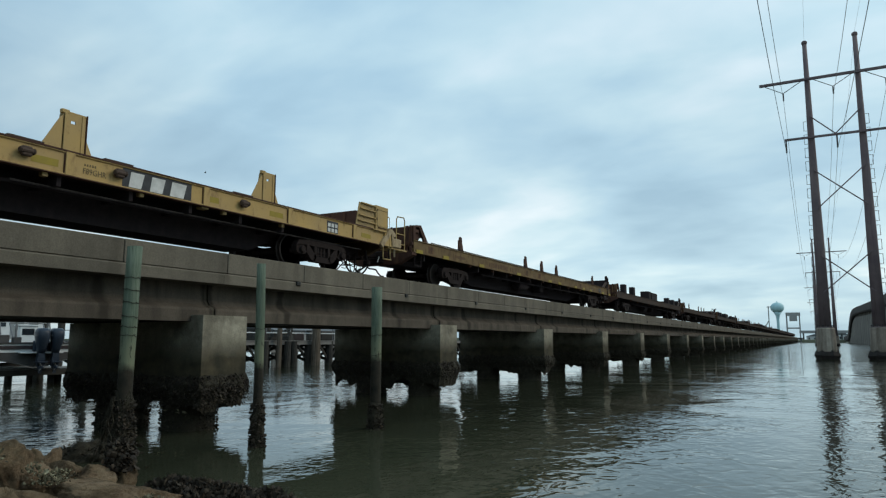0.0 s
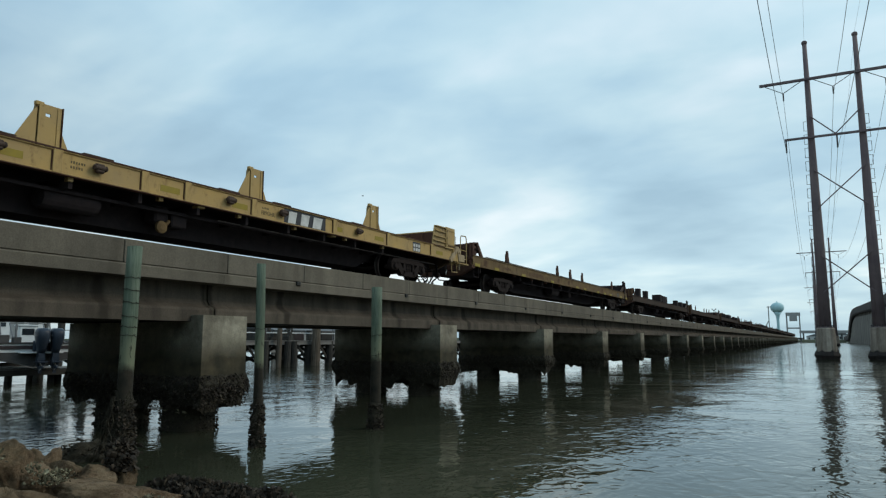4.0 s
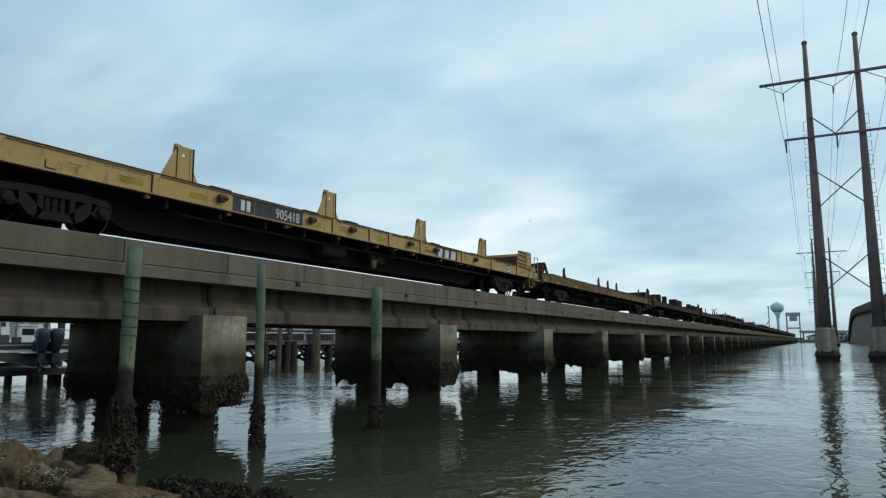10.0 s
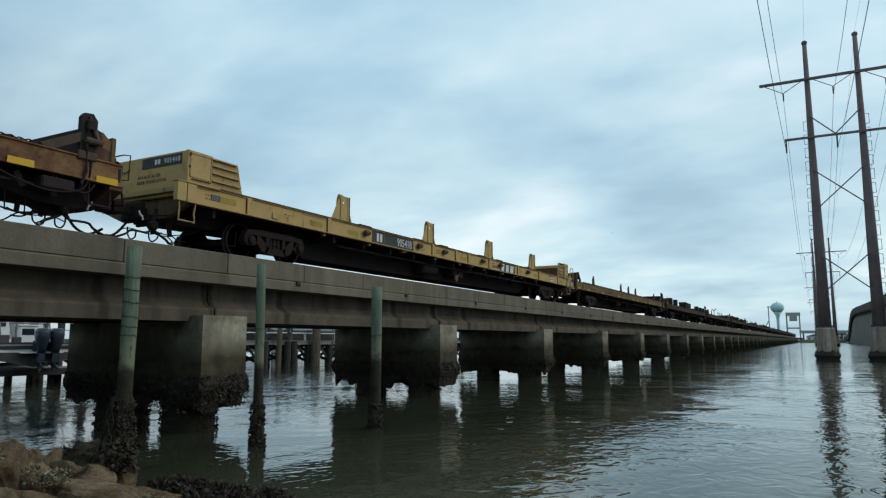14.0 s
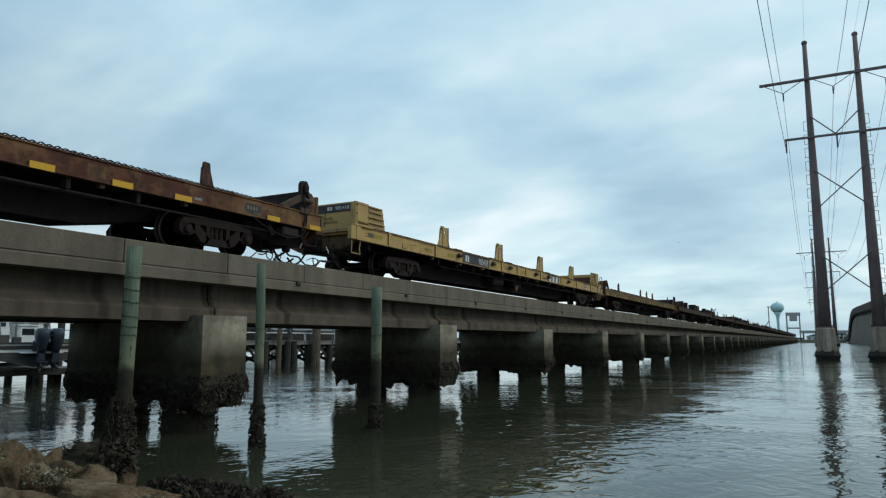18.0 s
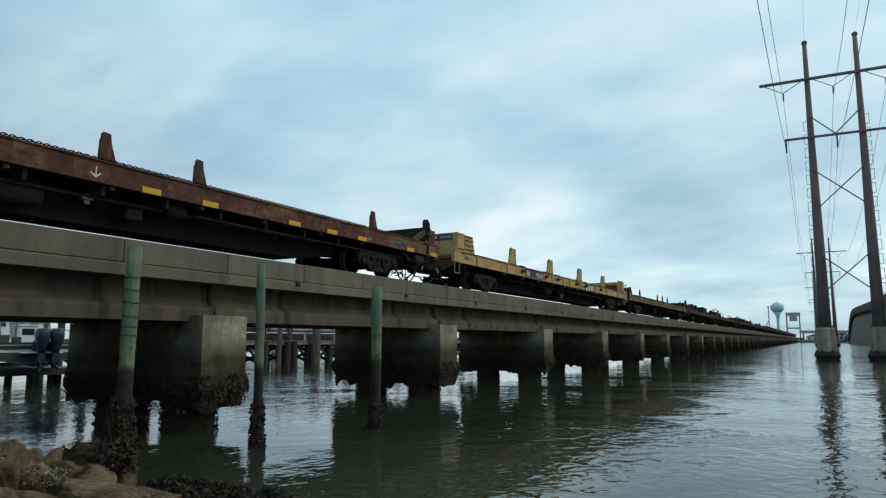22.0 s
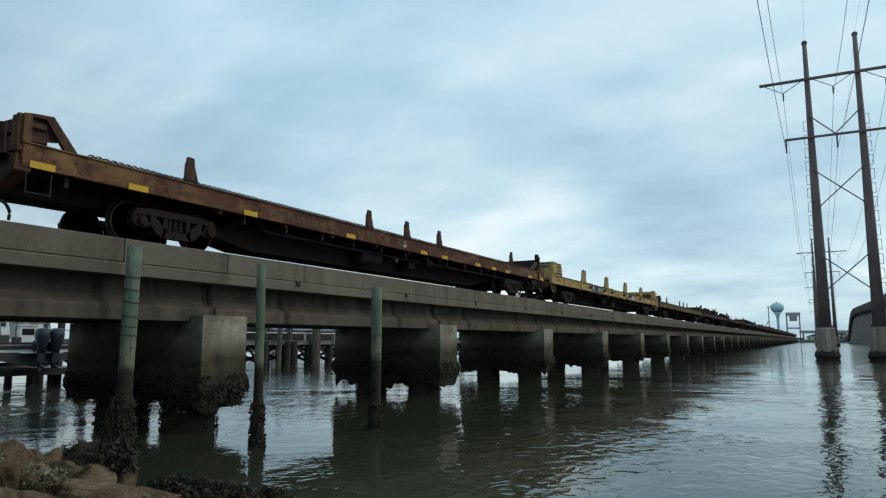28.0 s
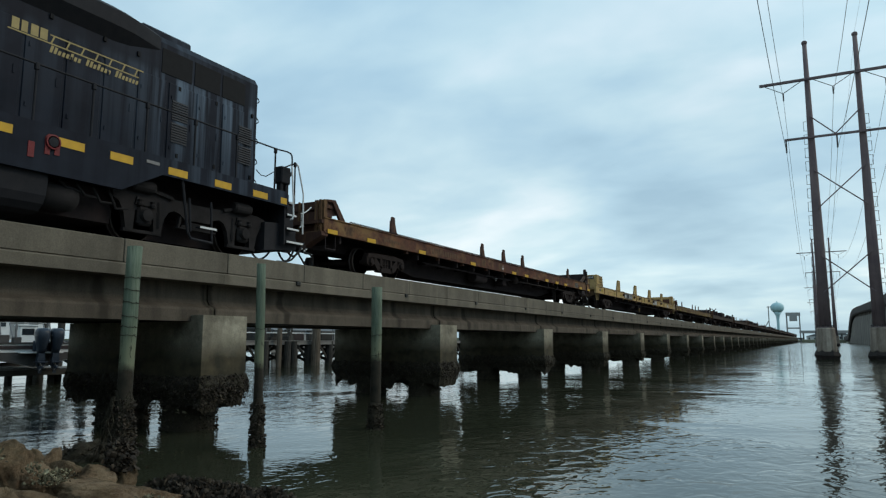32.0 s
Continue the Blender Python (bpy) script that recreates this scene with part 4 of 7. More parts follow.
def coupler_and_hoses(car, y_end, s, rng, rods=8, shift=0.0):
    """Knuckle coupler, train-line hoses and the tangle of brake rigging under an end sill."""
    def at(x, d, z):
        return (x, y_end - s * d, z)
    bm = B()
    beam(bm, at(0, 0.4, 0.84), at(0, -0.45, 0.84), 0.16, 0.18)
    a, b = sorted((y_end + s * 0.42, y_end + s * 0.74))
    box(bm, -0.16, 0.14, a, b, 0.70, 0.99, 0.04)
    box(bm, -0.30, 0.30, min(y_end, y_end + s * 0.16), max(y_end, y_end + s * 0.16), 0.62, 1.02, 0.03)
    part("coupler", bm, M_TRUCK, car, "rusty knuckle coupler")
    hose(car, [at(-0.35, 0.05, 0.66), at(-0.37, -0.2, 0.36), at(-0.36, -0.5, 0.25), at(-0.33, -0.8, 0.40)], 0.028)
    if not rods:
        return
    bm = B()
    beam(bm, at(0.05, -0.1, 0.72), at(1.3, -0.08, 0.62), 0.03, 0.03)
    beam(bm, at(1.3, -0.08, 0.62), at(1.32, 0.0, 0.86), 0.03, 0.03)
    part("uncoupling_lever", bm, M_TRUCK, car, "bent uncoupling lever across the end sill")
    def low(x, d, z):
        return at(x, d + shift, z)
    # angle cock with the hose hanging from it
    bm = B()
    box(bm, 0.70, 0.90, y_end - s * (0.42 + shift) - 0.09, y_end - s * (0.42 + shift) + 0.09, 0.34, 0.52, 0.04)
    beam(bm, low(0.8, 0.42, 0.5), low(0.8, 0.50, 0.80), 0.06, 0.06)
    part("angle_cock", bm, M_TRUCK, car, "dark cast angle cock on the train pipe")
    hose(car, [low(0.8, 0.42, 0.36), low(0.8, 0.28, 0.27), low(0.8, 0.10, 0.27), low(0.8, -0.10, 0.26), low(0.8, -0.20, 0.18), low(0.78, -0.42, 0.09), low(0.75, -0.6, 0.10)], 0.024)
    hose(car, [low(0.8, 0.36, 0.40), low(0.8, 0.52, 0.30), low(0.8, 0.74, 0.19), low(0.8, 0.86, 0.10)], 0.028, label="thick black hose that droops under the end sill")
    hose(car, [low(0.85, 0.86, 0.11), low(0.85, 0.90, 0.085)], 0.045, "hose_coupling", "dull metal hose coupling", M_STEELGREY)
    hose(car, [low(0.95, -0.04, 0.66), low(0.95, -0.02, 0.60), low(0.96, 0.03, 0.55), low(0.96, 0.05, 0.48)], 0.018, "signal_hose", "pale worn hose end", M_RAILWHITE)
    # brake rods and levers
    for x, pts in ((0.55, ((1.9, 0.50), (1.5, 0.41), (1.05, 0.33), (0.6, 0.38))), (0.35, ((1.5, 0.14), (1.3, 0.17), (1.05, 0.33), (0.85, 0.34), (0.7, 0.36))),
                   (0.62, ((1.35, 0.20), (1.15, 0.22), (0.95, 0.35))), (0.2, ((1.2, 0.44), (0.85, 0.36), (0.4, 0.40), (0.1, 0.34))),
                   (0.45, ((0.75, 0.38), (0.72, 0.22), (0.60, 0.16), (0.52, 0.20), (0.50, 0.38))), (0.3, ((0.35, 0.38), (0.33, 0.24), (0.22, 0.18), (0.15, 0.26), (0.14, 0.40)))):
        jit = rng.uniform(-0.12, 0.12)
        hose(car, [low(x, d + jit, z + rng.uniform(-0.02, 0.02)) for d, z in pts], rng.uniform(0.011, 0.017), "brake_rod", "bent brake rod under the end sill", M_TRUCK, 6)
    for d in (1.05, 0.62):
        bm = B()
        beam(bm, low(0.5, d, 0.70), low(0.52, d + 0.04, 0.30), 0.035, 0.10)
        part("brake_lever", bm, M_TRUCK, car, "flat brake lever")
    bm = B()
    tube(bm, [at(1.0, 1.95, 0.60), at(1.0, 1.93, 0.24), at(1.0, 1.60, 0.22), at(1.0, 1.60, 0.58)], 0.014, 6)
    part("guard_loop", bm, M_TRUCK, car, "thin hanging safety loop")


def underframe(car, half, truck_y, deep=0.308, lug_mat=None, taper=0.6, pipe_from=0.0):
    bm = B()
    t = truck_y - 1.35
    prof = [(-half + 0.25, 0.92), (-half + 0.25, 0.62), (-truck_y, 0.66), (-t, 0.56), (-t + taper, deep), (t - taper, deep), (t, 0.56), (truck_y, 0.66), (half - 0.25, 0.62), (half - 0.25, 0.92)]
    prism(bm, prof, -0.42, 0.42, "x")
    part("centre_sill", bm, M_UNDER, car, "deep sooty fish-belly centre sill")
    # sheet added to give the underside of the deck its near-black shade
    bm = B()
    box(bm, -1.27, 1.27, -half + 0.3, half - 0.3, 1.15, 1.19)
    part("underdeck_shade", bm, M_UNDER, car, "dark sheet added under the deck to hold its shade")
    bm = B()
    box(bm, -1.28, 1.28, -0.04, 0.04, 0.74, 0.955)
    cb = part("cross_bearer", bm, M_UNDER, car)
    cb.location = (0, -half + 1.0, 0)
    y = -half + 2.45
    while y < half - 0.9:
        if abs(abs(y) - truck_y) > 1.3:
            share("cross_bearer", cb, car, pose(0, y, 0))
        y += 1.45
    bm = B()
    prism(bm, [(-t + 1.2, 0.76), (t - 1.2, 0.76), (t - 1.6, 0.70), (-t + 1.6, 0.70)], 0.98, 1.02, "x")
    part("stringer", bm, M_UNDER, car)
    bm = B()
    lathe(bm, [(0.20, -0.55), (0.22, -0.45), (0.22, 0.45), (0.20, 0.55)], 16, (0.75, -1.6, 0.62), "y")
    part("air_reservoir", bm, M_UNDER, car)
    bm = B()
    box(bm, 0.55, 0.95, 0.6, 1.0, 0.45, 0.8, 0.03)
    part("brake_valve", bm, M_UNDER, car)
    bm = B()
    tube(bm, [(1.12, pipe_from or -half + 1.2, 0.74), (1.13, 3.2, 0.73), (1.12, half - 1.2, 0.74)], 0.018, 6)
    part("train_pipe", bm, M_SOOTPIPE, car, "thin grey pipe under the side sill")
    bm = B()
    box(bm, 1.22, 1.33, -0.05, 0.05, 0.80, 0.90)
    lug = part("tie_down_lug", bm, lug_mat or M_RUST_D, car)
    lug.location = (0, -8.2, 0.06)
    for i in range(1, 9):
        share("tie_down_lug", lug, car, pose(0, -8.2 + i * 2.05 + (0.12 if i % 2 else 0.0), 0.06))


def sill(car, half, mat, s, z0=0.945, z1=1.37, short=0.0):
    bm = B()
    x = 1.40 * s
    k = 0.11 * s
    prof = [(x - 0.02 * s, z0), (x, z0), (x, z0 + 0.025), (x - 0.03 * s, z0 + 0.035), (x - 0.03 * s, z1 - 0.035), (x, z1 - 0.025), (x, z1), (x - k, z1), (x - k, z0)]
    prism(bm, prof, -half + short, half, "y")
    return part("side_sill", bm, mat, car)


SIDE = Matrix(((0, 0, 1, 0), (1, 0, 0, 0), (0, 1, 0, 0), (0, 0, 0, 1)))      # lettering that faces +x
ENDL = Matrix(((1, 0, 0, 0), (0, 0, -1, 0), (0, 1, 0, 0), (0, 0, 0, 1)))     # lettering that faces -y


def bars(bm, x, y, z, w, h, n, rng, fill=0.7):
    """A row of plain upright bars that stands for a line of unreadable writing, on a side face."""
    step = w / n
    for i in range(n):
        y0 = y + i * step
        box(bm, x - 0.002, x + 0.003, y0, y0 + step * fill * rng.uniform(0.75, 1.0), z, z + h * rng.uniform(0.88, 1.0))


POSTS = (-8.14, -2.30, -0.52, 0.54, 2.49, 5.6, 8.32, 11.1)


def build_yellow_flat(m):
    rng = random.Random(4)
    half, ty = 13.05, 9.95
    car = thing("yellow_flatcar", "faded yellow bulkhead flatcar with side stakes and black stencil panels", "railway flatcar", m, "train")
    bm = B()
    box(bm, -1.36, 1.36, -half + 0.05, half - 0.05, 1.20, 1.30)
    part("deck", bm, M_YELLOW_D, car)
    for s in (1, -1):
        sill(car, half - 0.15, M_YELLOW, s)
    underframe(car, half, ty, lug_mat=M_YELLOW_D, pipe_from=1.7)
    for y in (-ty, ty):
        freight_truck(car, y, True)
    bm = B()
    box(bm, 1.28, 1.415, -half + 1.02, half - 1.0, 1.365, 1.392)
    part("top_flange", bm, M_RUST_D, car, "dark rusty top flange of the side sill")
    bm = B()
    box(bm, 1.27, 1.412, -half + 0.2, half - 0.2, 0.93, 0.947)
    part("bottom_flange", bm, M_RUST_D, car, "dark rusty bottom flange of the side sill")
    # side posts
    bm = B()
    box(bm, 1.365, 1.412, -0.02, 0.15, 0.948, 1.366, 0.006)
    p = part("side_post", bm, M_YELLOW, car)
    p.location = (0, -11.16, 0)
    bm = B()
    box(bm, 1.366, 1.39, -0.035, -0.018, 0.95, 1.365)
    seam = part("weld_seam", bm, M_RUST_D, car, "thin rusty weld seam beside the post")
    seam.location = (0, -11.16, 0)
    for y in POSTS:
        share("side_post", p, car, pose(0, y, 0))
        share("weld_seam", seam, car, pose(0, y, 0))
    # stakes
    for s in (1, -1):
        for y in (-7.42, -2.45, 2.57, 7.55):
            bm = B()
            x = 1.38 * s
            lo, hi = min(x, x - 0.025 * s), max(x, x - 0.025 * s)
            for z0, z1 in ((1.37, 1.89), (1.945, 2.10)):
                box(bm, lo, hi, -0.18, 0.245, z0, z1)
            for a, b in ((-0.18, -0.045), (0.045, 0.245)):
                box(bm, lo, hi, a, b, 1.889, 1.946)
            box(bm, min(x + 0.012 * s, x - 0.07 * s), max(x + 0.012 * s, x - 0.07 * s), -0.225, -0.08, 2.05, 2.125, 0.01)
            prism(bm, [(0.24, 1.37), (0.24, 1.70), (0.40, 1.37)], x, x - 0.02 * s, "x")
            prism(bm, [(-0.178, 1.37), (-0.178, 2.03), (-0.25, 1.95), (-0.56, 1.37)], x, x - 0.02 * s, "x")
            for yy in (-0.165, 0.16):
                box(bm, min(x, x + 0.014 * s), max(x, x + 0.014 * s), yy, yy + 0.045, 1.37, 2.08)
            st = part("stake", bm, M_YELLOW, car)
            st.location = (0, y, 0)
            bm = B()
            box(bm, min(x + 0.016 * s, x - 0.03 * s), max(x + 0.016 * s, x - 0.03 * s), 0.246, 0.264, 1.38, 2.11)
            part("edge_strip", bm, M_RUST_D, st)
            for yy in (-0.19, 0.235):
                bm = B()
                prism(bm, [(x, 1.37), (x, 2.09), (x - 0.09 * s, 2.09), (x - 0.12 * s, 2.02), (x - 0.15 * s, 1.70), (x - 0.20 * s, 1.37)], yy, yy + 0.02, "y")
                part("gusset", bm, M_YELLOW_D, st)
    # winches, lugs, patches
    bm = B()
    box(bm, 1.40, 1.49, -0.09, 0.09, 1.10, 1.27, 0.02)
    lathe(bm, [(0.045, -0.13), (0.06, -0.11), (0.045, -0.09), (0.04, 0.09), (0.06, 0.11), (0.045, 0.13)], 10, (1.47, 0, 1.19), "y")
    box(bm, 1.30, 1.42, -0.3, 0.3, 1.395, 1.42)
    w = part("load_winch", bm, M_SOOT, car, "dark rusty ratchet winch")
    w.location = (0, -6.38, 0)
    for y in (-3.27, -1.47, 1.76, 3.51, 6.74):
        share("load_winch", w, car, pose(0, y, 0))
    bm = B()
    box(bm, 1.366, 1.374, -0.24, 0.24, 1.055, 1.185)
    q = part("reflector_patch", bm, M_PATCH, car, "olive-yellow reflector patch")
    q.location = (0, -11.73, -0.01)
    q.scale = (1, 0.95, 1.05)
    for y in (-8.6, -6.97, -3.05, 0.17, 2.12, 5.80, 7.9, 11.75):
        share("reflector_patch", q, car, pose(0, y, 0))
    for y in (-9.9, -8.9):
        bm = B()
        tube(bm, [(1.40, y, 1.18), (1.45, y, 1.16), (1.45, y + 0.22, 1.16), (1.40, y + 0.22, 1.18)], 0.012, 6)
        part("grab_iron", bm, M_YELLOW_D, car)
    # black stencil panels
    for y0, y1 in ((-5.99, -5.295), (-5.275, -3.56), (3.62, 5.27)):
        bm = B()
        box(bm, 1.366, 1.375, y0, y1, 0.965, 1.345)
        part("stencil_panel", bm, M_BLACKPLATE, car, "black panel with white stencilled marks")
    text_part("905418", 0.36, M_WHITE, car, pose(1.378, -4.57, 1.03) @ SIDE, 0.88, "white car number")
    bm = B()   # reporting mark drawn as plain shapes
    for y in (-5.74, -5.56):
        box(bm, 1.374, 1.380, y, y + 0.12, 1.03, 1.28)
    part("mark", bm, M_WHITE, car, "white reporting mark")
    for y, w in ((3.76, 0.34), (4.24, 0.36), (4.72, 0.42)):   # owner's emblem drawn as three plain blocks
        bm = B()
        prism(bm, [(y, 0.99), (y + w * 0.82, 0.99), (y + w, 1.29), (y + w * 0.12, 1.29)], 1.374, 1.380, "x")
        part("emblem_block", bm, M_WHITE, car, "plain white slanted emblem block")
    for y0, z0, w0, h0, n in ((2.84, 1.19, 0.25, 0.045, 5), (-7.2, 0.96, 1.0, 0.03, 16), (-12.4, 1.10, 0.35, 0.04, 7), (-12.4, 1.18, 0.25, 0.04, 4),
                              (-9.2, 1.28, 0.9, 0.03, 13), (-1.98, 1.18, 0.30, 0.05, 6), (-1.98, 1.09, 0.26, 0.05, 5)):
        bm = B()
        bars(bm, 1.372, y0, z0, w0, h0, n, rng, 0.6)
        part("stencil_line", bm, M_DARKTXT, car, "faded dark stencil line")
    text_part("F89GHR", 0.155, M_DARKTXT, car, pose(1.374, 2.82, 1.045) @ SIDE, 0.46, "faded dark stencilled code")
    bm = B()
    box(bm, 1.366, 1.373, 9.90, 10.40, 0.97, 1.30)
    part("data_panel", bm, M_BLACKPLATE, car, "black and white data panel")
    bm = B()
    for i in range(3):
        for j in range(2):
            box(bm, 1.372, 1.377, 9.94 + i * 0.155, 10.05 + i * 0.155, 1.0 + j * 0.14, 1.10 + j * 0.14)
    part("data_marks", bm, M_WHITE, car)
    # bulkheads
    for s in (-1, 1):
        e = half * s
        bm = B()
        y0, y1 = sorted((e - s * 0.12, e - s * 0.30))
        high = 0.07 if s > 0 else 0.015
        box(bm, -1.36, 1.36, y0, y1, 1.12, 2.06 + high, 0.015)
        bh = part("bulkhead", bm, M_YELLOW, car, "yellow plate bulkhead")
        for sx in (-1, 1):
            bm = B()
            a, b = sorted((e - s * 0.125, e - s * 0.80))
            c, d = sorted((sx * 1.385, sx * 1.30))
            box(bm, c, d, a, b, 1.30, 2.07 + high, 0.012)
            part("end_box", bm, M_YELLOW, bh)
            bm = B()
            xo = sx * 1.385
            for y0, y1, z0, z1 in ((a + 0.05, a + 0.075, 1.50, 2.03), (b - 0.05, b - 0.03, 1.50, 2.03), (a + 0.05, b - 0.03, 2.01, 2.03), (a + 0.05, b - 0.03, 1.50, 1.52)):
                box(bm, min(xo, xo + sx * 0.012), max(xo, xo + sx * 0.012), y0, y1, z0, z1)
            part("door_frame", bm, M_YELLOW_D, bh)
            bm = B()
            tube(bm, [(xo + sx * 0.025, a + 0.10, 1.46), (xo + sx * 0.025, b - 0.06, 1.46)], 0.013, 6)
            part("latch_rod", bm, M_RUST_D, bh)
            bm = B()
            for z in (1.72, 1.98):
                box(bm, sx * 1.385 - 0.012, sx * 1.385 + 0.012, a + 0.03, a + 0.07, z - 0.03, z + 0.03)
            part("hinge", bm, M_RUST_D, bh)
        for sx in (-1, 1):
            bm = B()
            prism(bm, [(e - s * 0.80, 1.37), (e - s * 0.80, 2.05 + high), (e - s * 1.60, 2.03 + high), (e - s * 1.77, 1.37)], sx * 1.33, sx * 1.31, "x")
            part("gusset_plate", bm, M_YELLOW_D, bh)
        for z in (1.55, 1.72, 1.88 + high * 0.6, 2.02 + high):
            for sx in (-1, 1):
                bm = B()
                f = (z - 1.37) / 0.68
                a, b = sorted((e - s * 0.80, e - s * (1.73 - 0.20 * f)))
                c, d = sorted((sx * 1.325, sx * 1.385))
                box(bm, c, d, a, b, z - 0.015, z + 0.015)
                part("rib", bm, M_YELLOW, bh)
        bm = B()
        prism(bm, [(-1.36, 1.118), (1.36, 1.118), (1.36, 0.94), (0.72, 0.68), (-0.72, 0.68), (-1.36, 0.94)], e - s * 0.34, e - s * 0.20, "y")
        part("end_sill", bm, M_ENDRUST, car, "rust-browned lower end sill")
        bm = B()
        a, b = sorted((e + s * 0.14, e - s * 0.10))
        box(bm, 1.30, 1.43, a, b, 0.94, 1.345, 0.008)
        a, b = sorted((e - s * 0.12, e - s * 0.36))
        box(bm, 1.36, 1.43, a, b, 0.94, 1.345, 0.006)
        part("corner_block", bm, M_YELLOW, car, "square corner block at the end of the sill")
        bm = B()
        a, b = sorted((e + s * 0.15, e - s * 1.0))
        box(bm, 1.28, 1.445, a, b, 1.347, 1.372, 0.004)
        part("corner_ledge", bm, M_YELLOW_D, car)
        if s < 0:
            bm = B()
            box(bm, 1.366, 1.373, e + 0.80, e + 1.07, 1.10, 1.235)
            lab_plate = part("label_plate", bm, M_BLACKPLATE, car, "small dark label plate with pale lines")
            bm = B()
            for z in (1.125, 1.16, 1.195):
                box(bm, 1.372, 1.376, e + 0.83, e + 1.04, z, z + 0.014)
            part("label_line", bm, M_STEELGREY, lab_plate)
            bm = B()
            beam(bm, (1.376, e + 2.74, 1.15), (1.376, e + 2.74, 1.01), 0.016, 0.016)
            beam(bm, (1.376, e + 2.74, 1.01), (1.376, e + 2.92, 1.005), 0.016, 0.016)
            part("hook", bm, M_SOOT, car, "small dark L-shaped hook")
            bm = B()
            tube(bm, [(-0.95, e + 0.10, 1.80), (-0.80, e + 0.07, 1.82), (-0.55, e + 0.08, 1.78), (-0.45, e + 0.10, 1.84)], 0.014, 6)
            box(bm, -0.99, -0.93, e + 0.07, e + 0.115, 1.76, 1.84)
            part("latch", bm, M_SOOT, bh, "dark latch bar on the bulkhead")
        else:
            bm = B()
            box(bm, -1.30, 1.30, e - 1.72, e - 1.65, 1.30, 1.83, 0.01)
            for x in (-0.9, -0.3, 0.3, 0.9):
                box(bm, x - 0.04, x + 0.04, e - 1.76, e - 1.72, 1.30, 1.80)
            part("inner_bulkhead", bm, M_RUST_D, car, "dark rusty inner bulkhead plate")
        coupler_and_hoses(car, e, s, rng, 8, -0.62 if s < 0 else 0.0)
        bm = B()
        ys = e + s * 0.05
        tube(bm, [(1.38, ys, 0.95), (1.37, ys - s * 0.02, 0.75), (1.38, ys, 0.54), (1.38, ys - s * 0.42, 0.53), (1.36, ys - s * 0.41, 0.72), (1.38, ys - s * 0.43, 0.95)], 0.021, 6)
        part("stirrup_step", bm, M_YELLOW_D, car)
        if s > 0:
            bm = B()
            tube(bm, [(1.3, e, 1.9), (1.3, e + s * 0.09, 1.88), (1.3, e + s * 0.09, 1.3), (1.3, e, 1.28)], 0.013, 6)
            part("grab_iron", bm, M_YELLOW_D, car)
    e = -half
    bm = B()
    box(bm, -0.05, 1.20, e + 0.108, e + 0.121, 1.80, 2.03)
    part("stencil_panel", bm, M_BLACKPLATE, car, "black panel with the car number")
    text_part("905418", 0.16, M_WHITE, car, pose(0.66, e + 0.104, 1.86) @ ENDL, 0.5, "white car number")
    bm = B()
    for x in (0.37, 0.47):
        box(bm, x, x + 0.07, e + 0.10, e + 0.107, 1.86, 1.97)
    part("mark", bm, M_WHITE, car)
    bm = B()
    text_part("DO NOT ALTER", 0.115, M_DARKTXT, car, pose(-0.16, e + 0.112, 1.58) @ ENDL, 0.72, "faded dark stencilled notice")
    text_part("MODIFICATION", 0.115, M_DARKTXT, car, pose(0.10, e + 0.112, 1.465) @ ENDL, 0.64, "faded dark stencilled notice")
    bm = B()
    for i in range(4):
        box(bm, -0.20 + i * 0.065, -0.20 + i * 0.065 + 0.045, e + 0.112, e + 0.119, 1.465, 1.54)
    part("stencil_line", bm, M_DARKTXT, car)
    # pale brake valve hanging under the middle
    bm = B()
    lathe(bm, [(0.10, 0.0), (0.13, 0.03), (0.13, 0.09), (0.06, 0.12)], 14, (0.90, 0.33, 0.40), "x")
    beam(bm, (0.96, 0.40, 0.42), (0.96, 0.52, 0.56), 0.05, 0.06)
    part("brake_valve", bm, M_OCHRE, car, "grimy tan brake valve with a handle", smooth=False)
    bm = B()
    box(bm, 0.55, 0.92, 0.2, 0.55, 0.50, 0.85, 0.04)
    part("valve_bracket", bm, M_UNDER, car)
    for y0, y1 in ((0.93, 1.13), (-4.1, -3.9), (5.6, 5.8)):
        bm = B()
        box(bm, 1.15, 1.34, y0, y1, 0.885, 0.94, 0.01)
        part("pad_plate", bm, M_YELLOW_D, car, "pale pad plate under the sill")
    # ladder and hand brake at the far end
    bm = B()
    for yy in (half + 0.50, half + 1.0):
        tube(bm, [(1.30, yy, 0.92), (1.30, yy, 1.92)], 0.02, 6)
    tube(bm, [(1.30, half + 0.50, 1.90), (1.30, half + 0.56, 2.0), (1.30, half + 0.94, 2.02), (1.30, half + 1.0, 1.92)], 0.02, 6)
    for zz in (1.12, 1.45):
        tube(bm, [(1.30, half + 0.50, zz), (1.30, half + 1.0, zz)], 0.016, 6)
    beam(bm, (1.15, half - 0.1, 0.92), (1.15, half + 1.02, 0.92), 0.45, 0.05)
    part("end_ladder", bm, M_YELLOW_D, car, "tan end ladder with a hoop")
    bm = B()
    lathe(bm, [(0.27, -0.02), (0.27, 0.02), (0.23, 0.02), (0.23, -0.02), (0.27, -0.02)], 18, (0.85, half + 0.1, 1.25), "y")
    beam(bm, (1.2, half - 0.3, 1.4), (1.42, half + 0.05, 0.95), 0.06, 0.12)
    beam(bm, (0.85, half - 0.1, 1.25), (0.85, half + 0.12, 1.25), 0.05, 0.05)
    part("hand_brake", bm, M_YELLOW_D, car)
    bm = B()
    beam(bm, (1.40, half - 0.55, 0.92), (1.42, half - 0.05, 1.45), 0.10, 0.16)
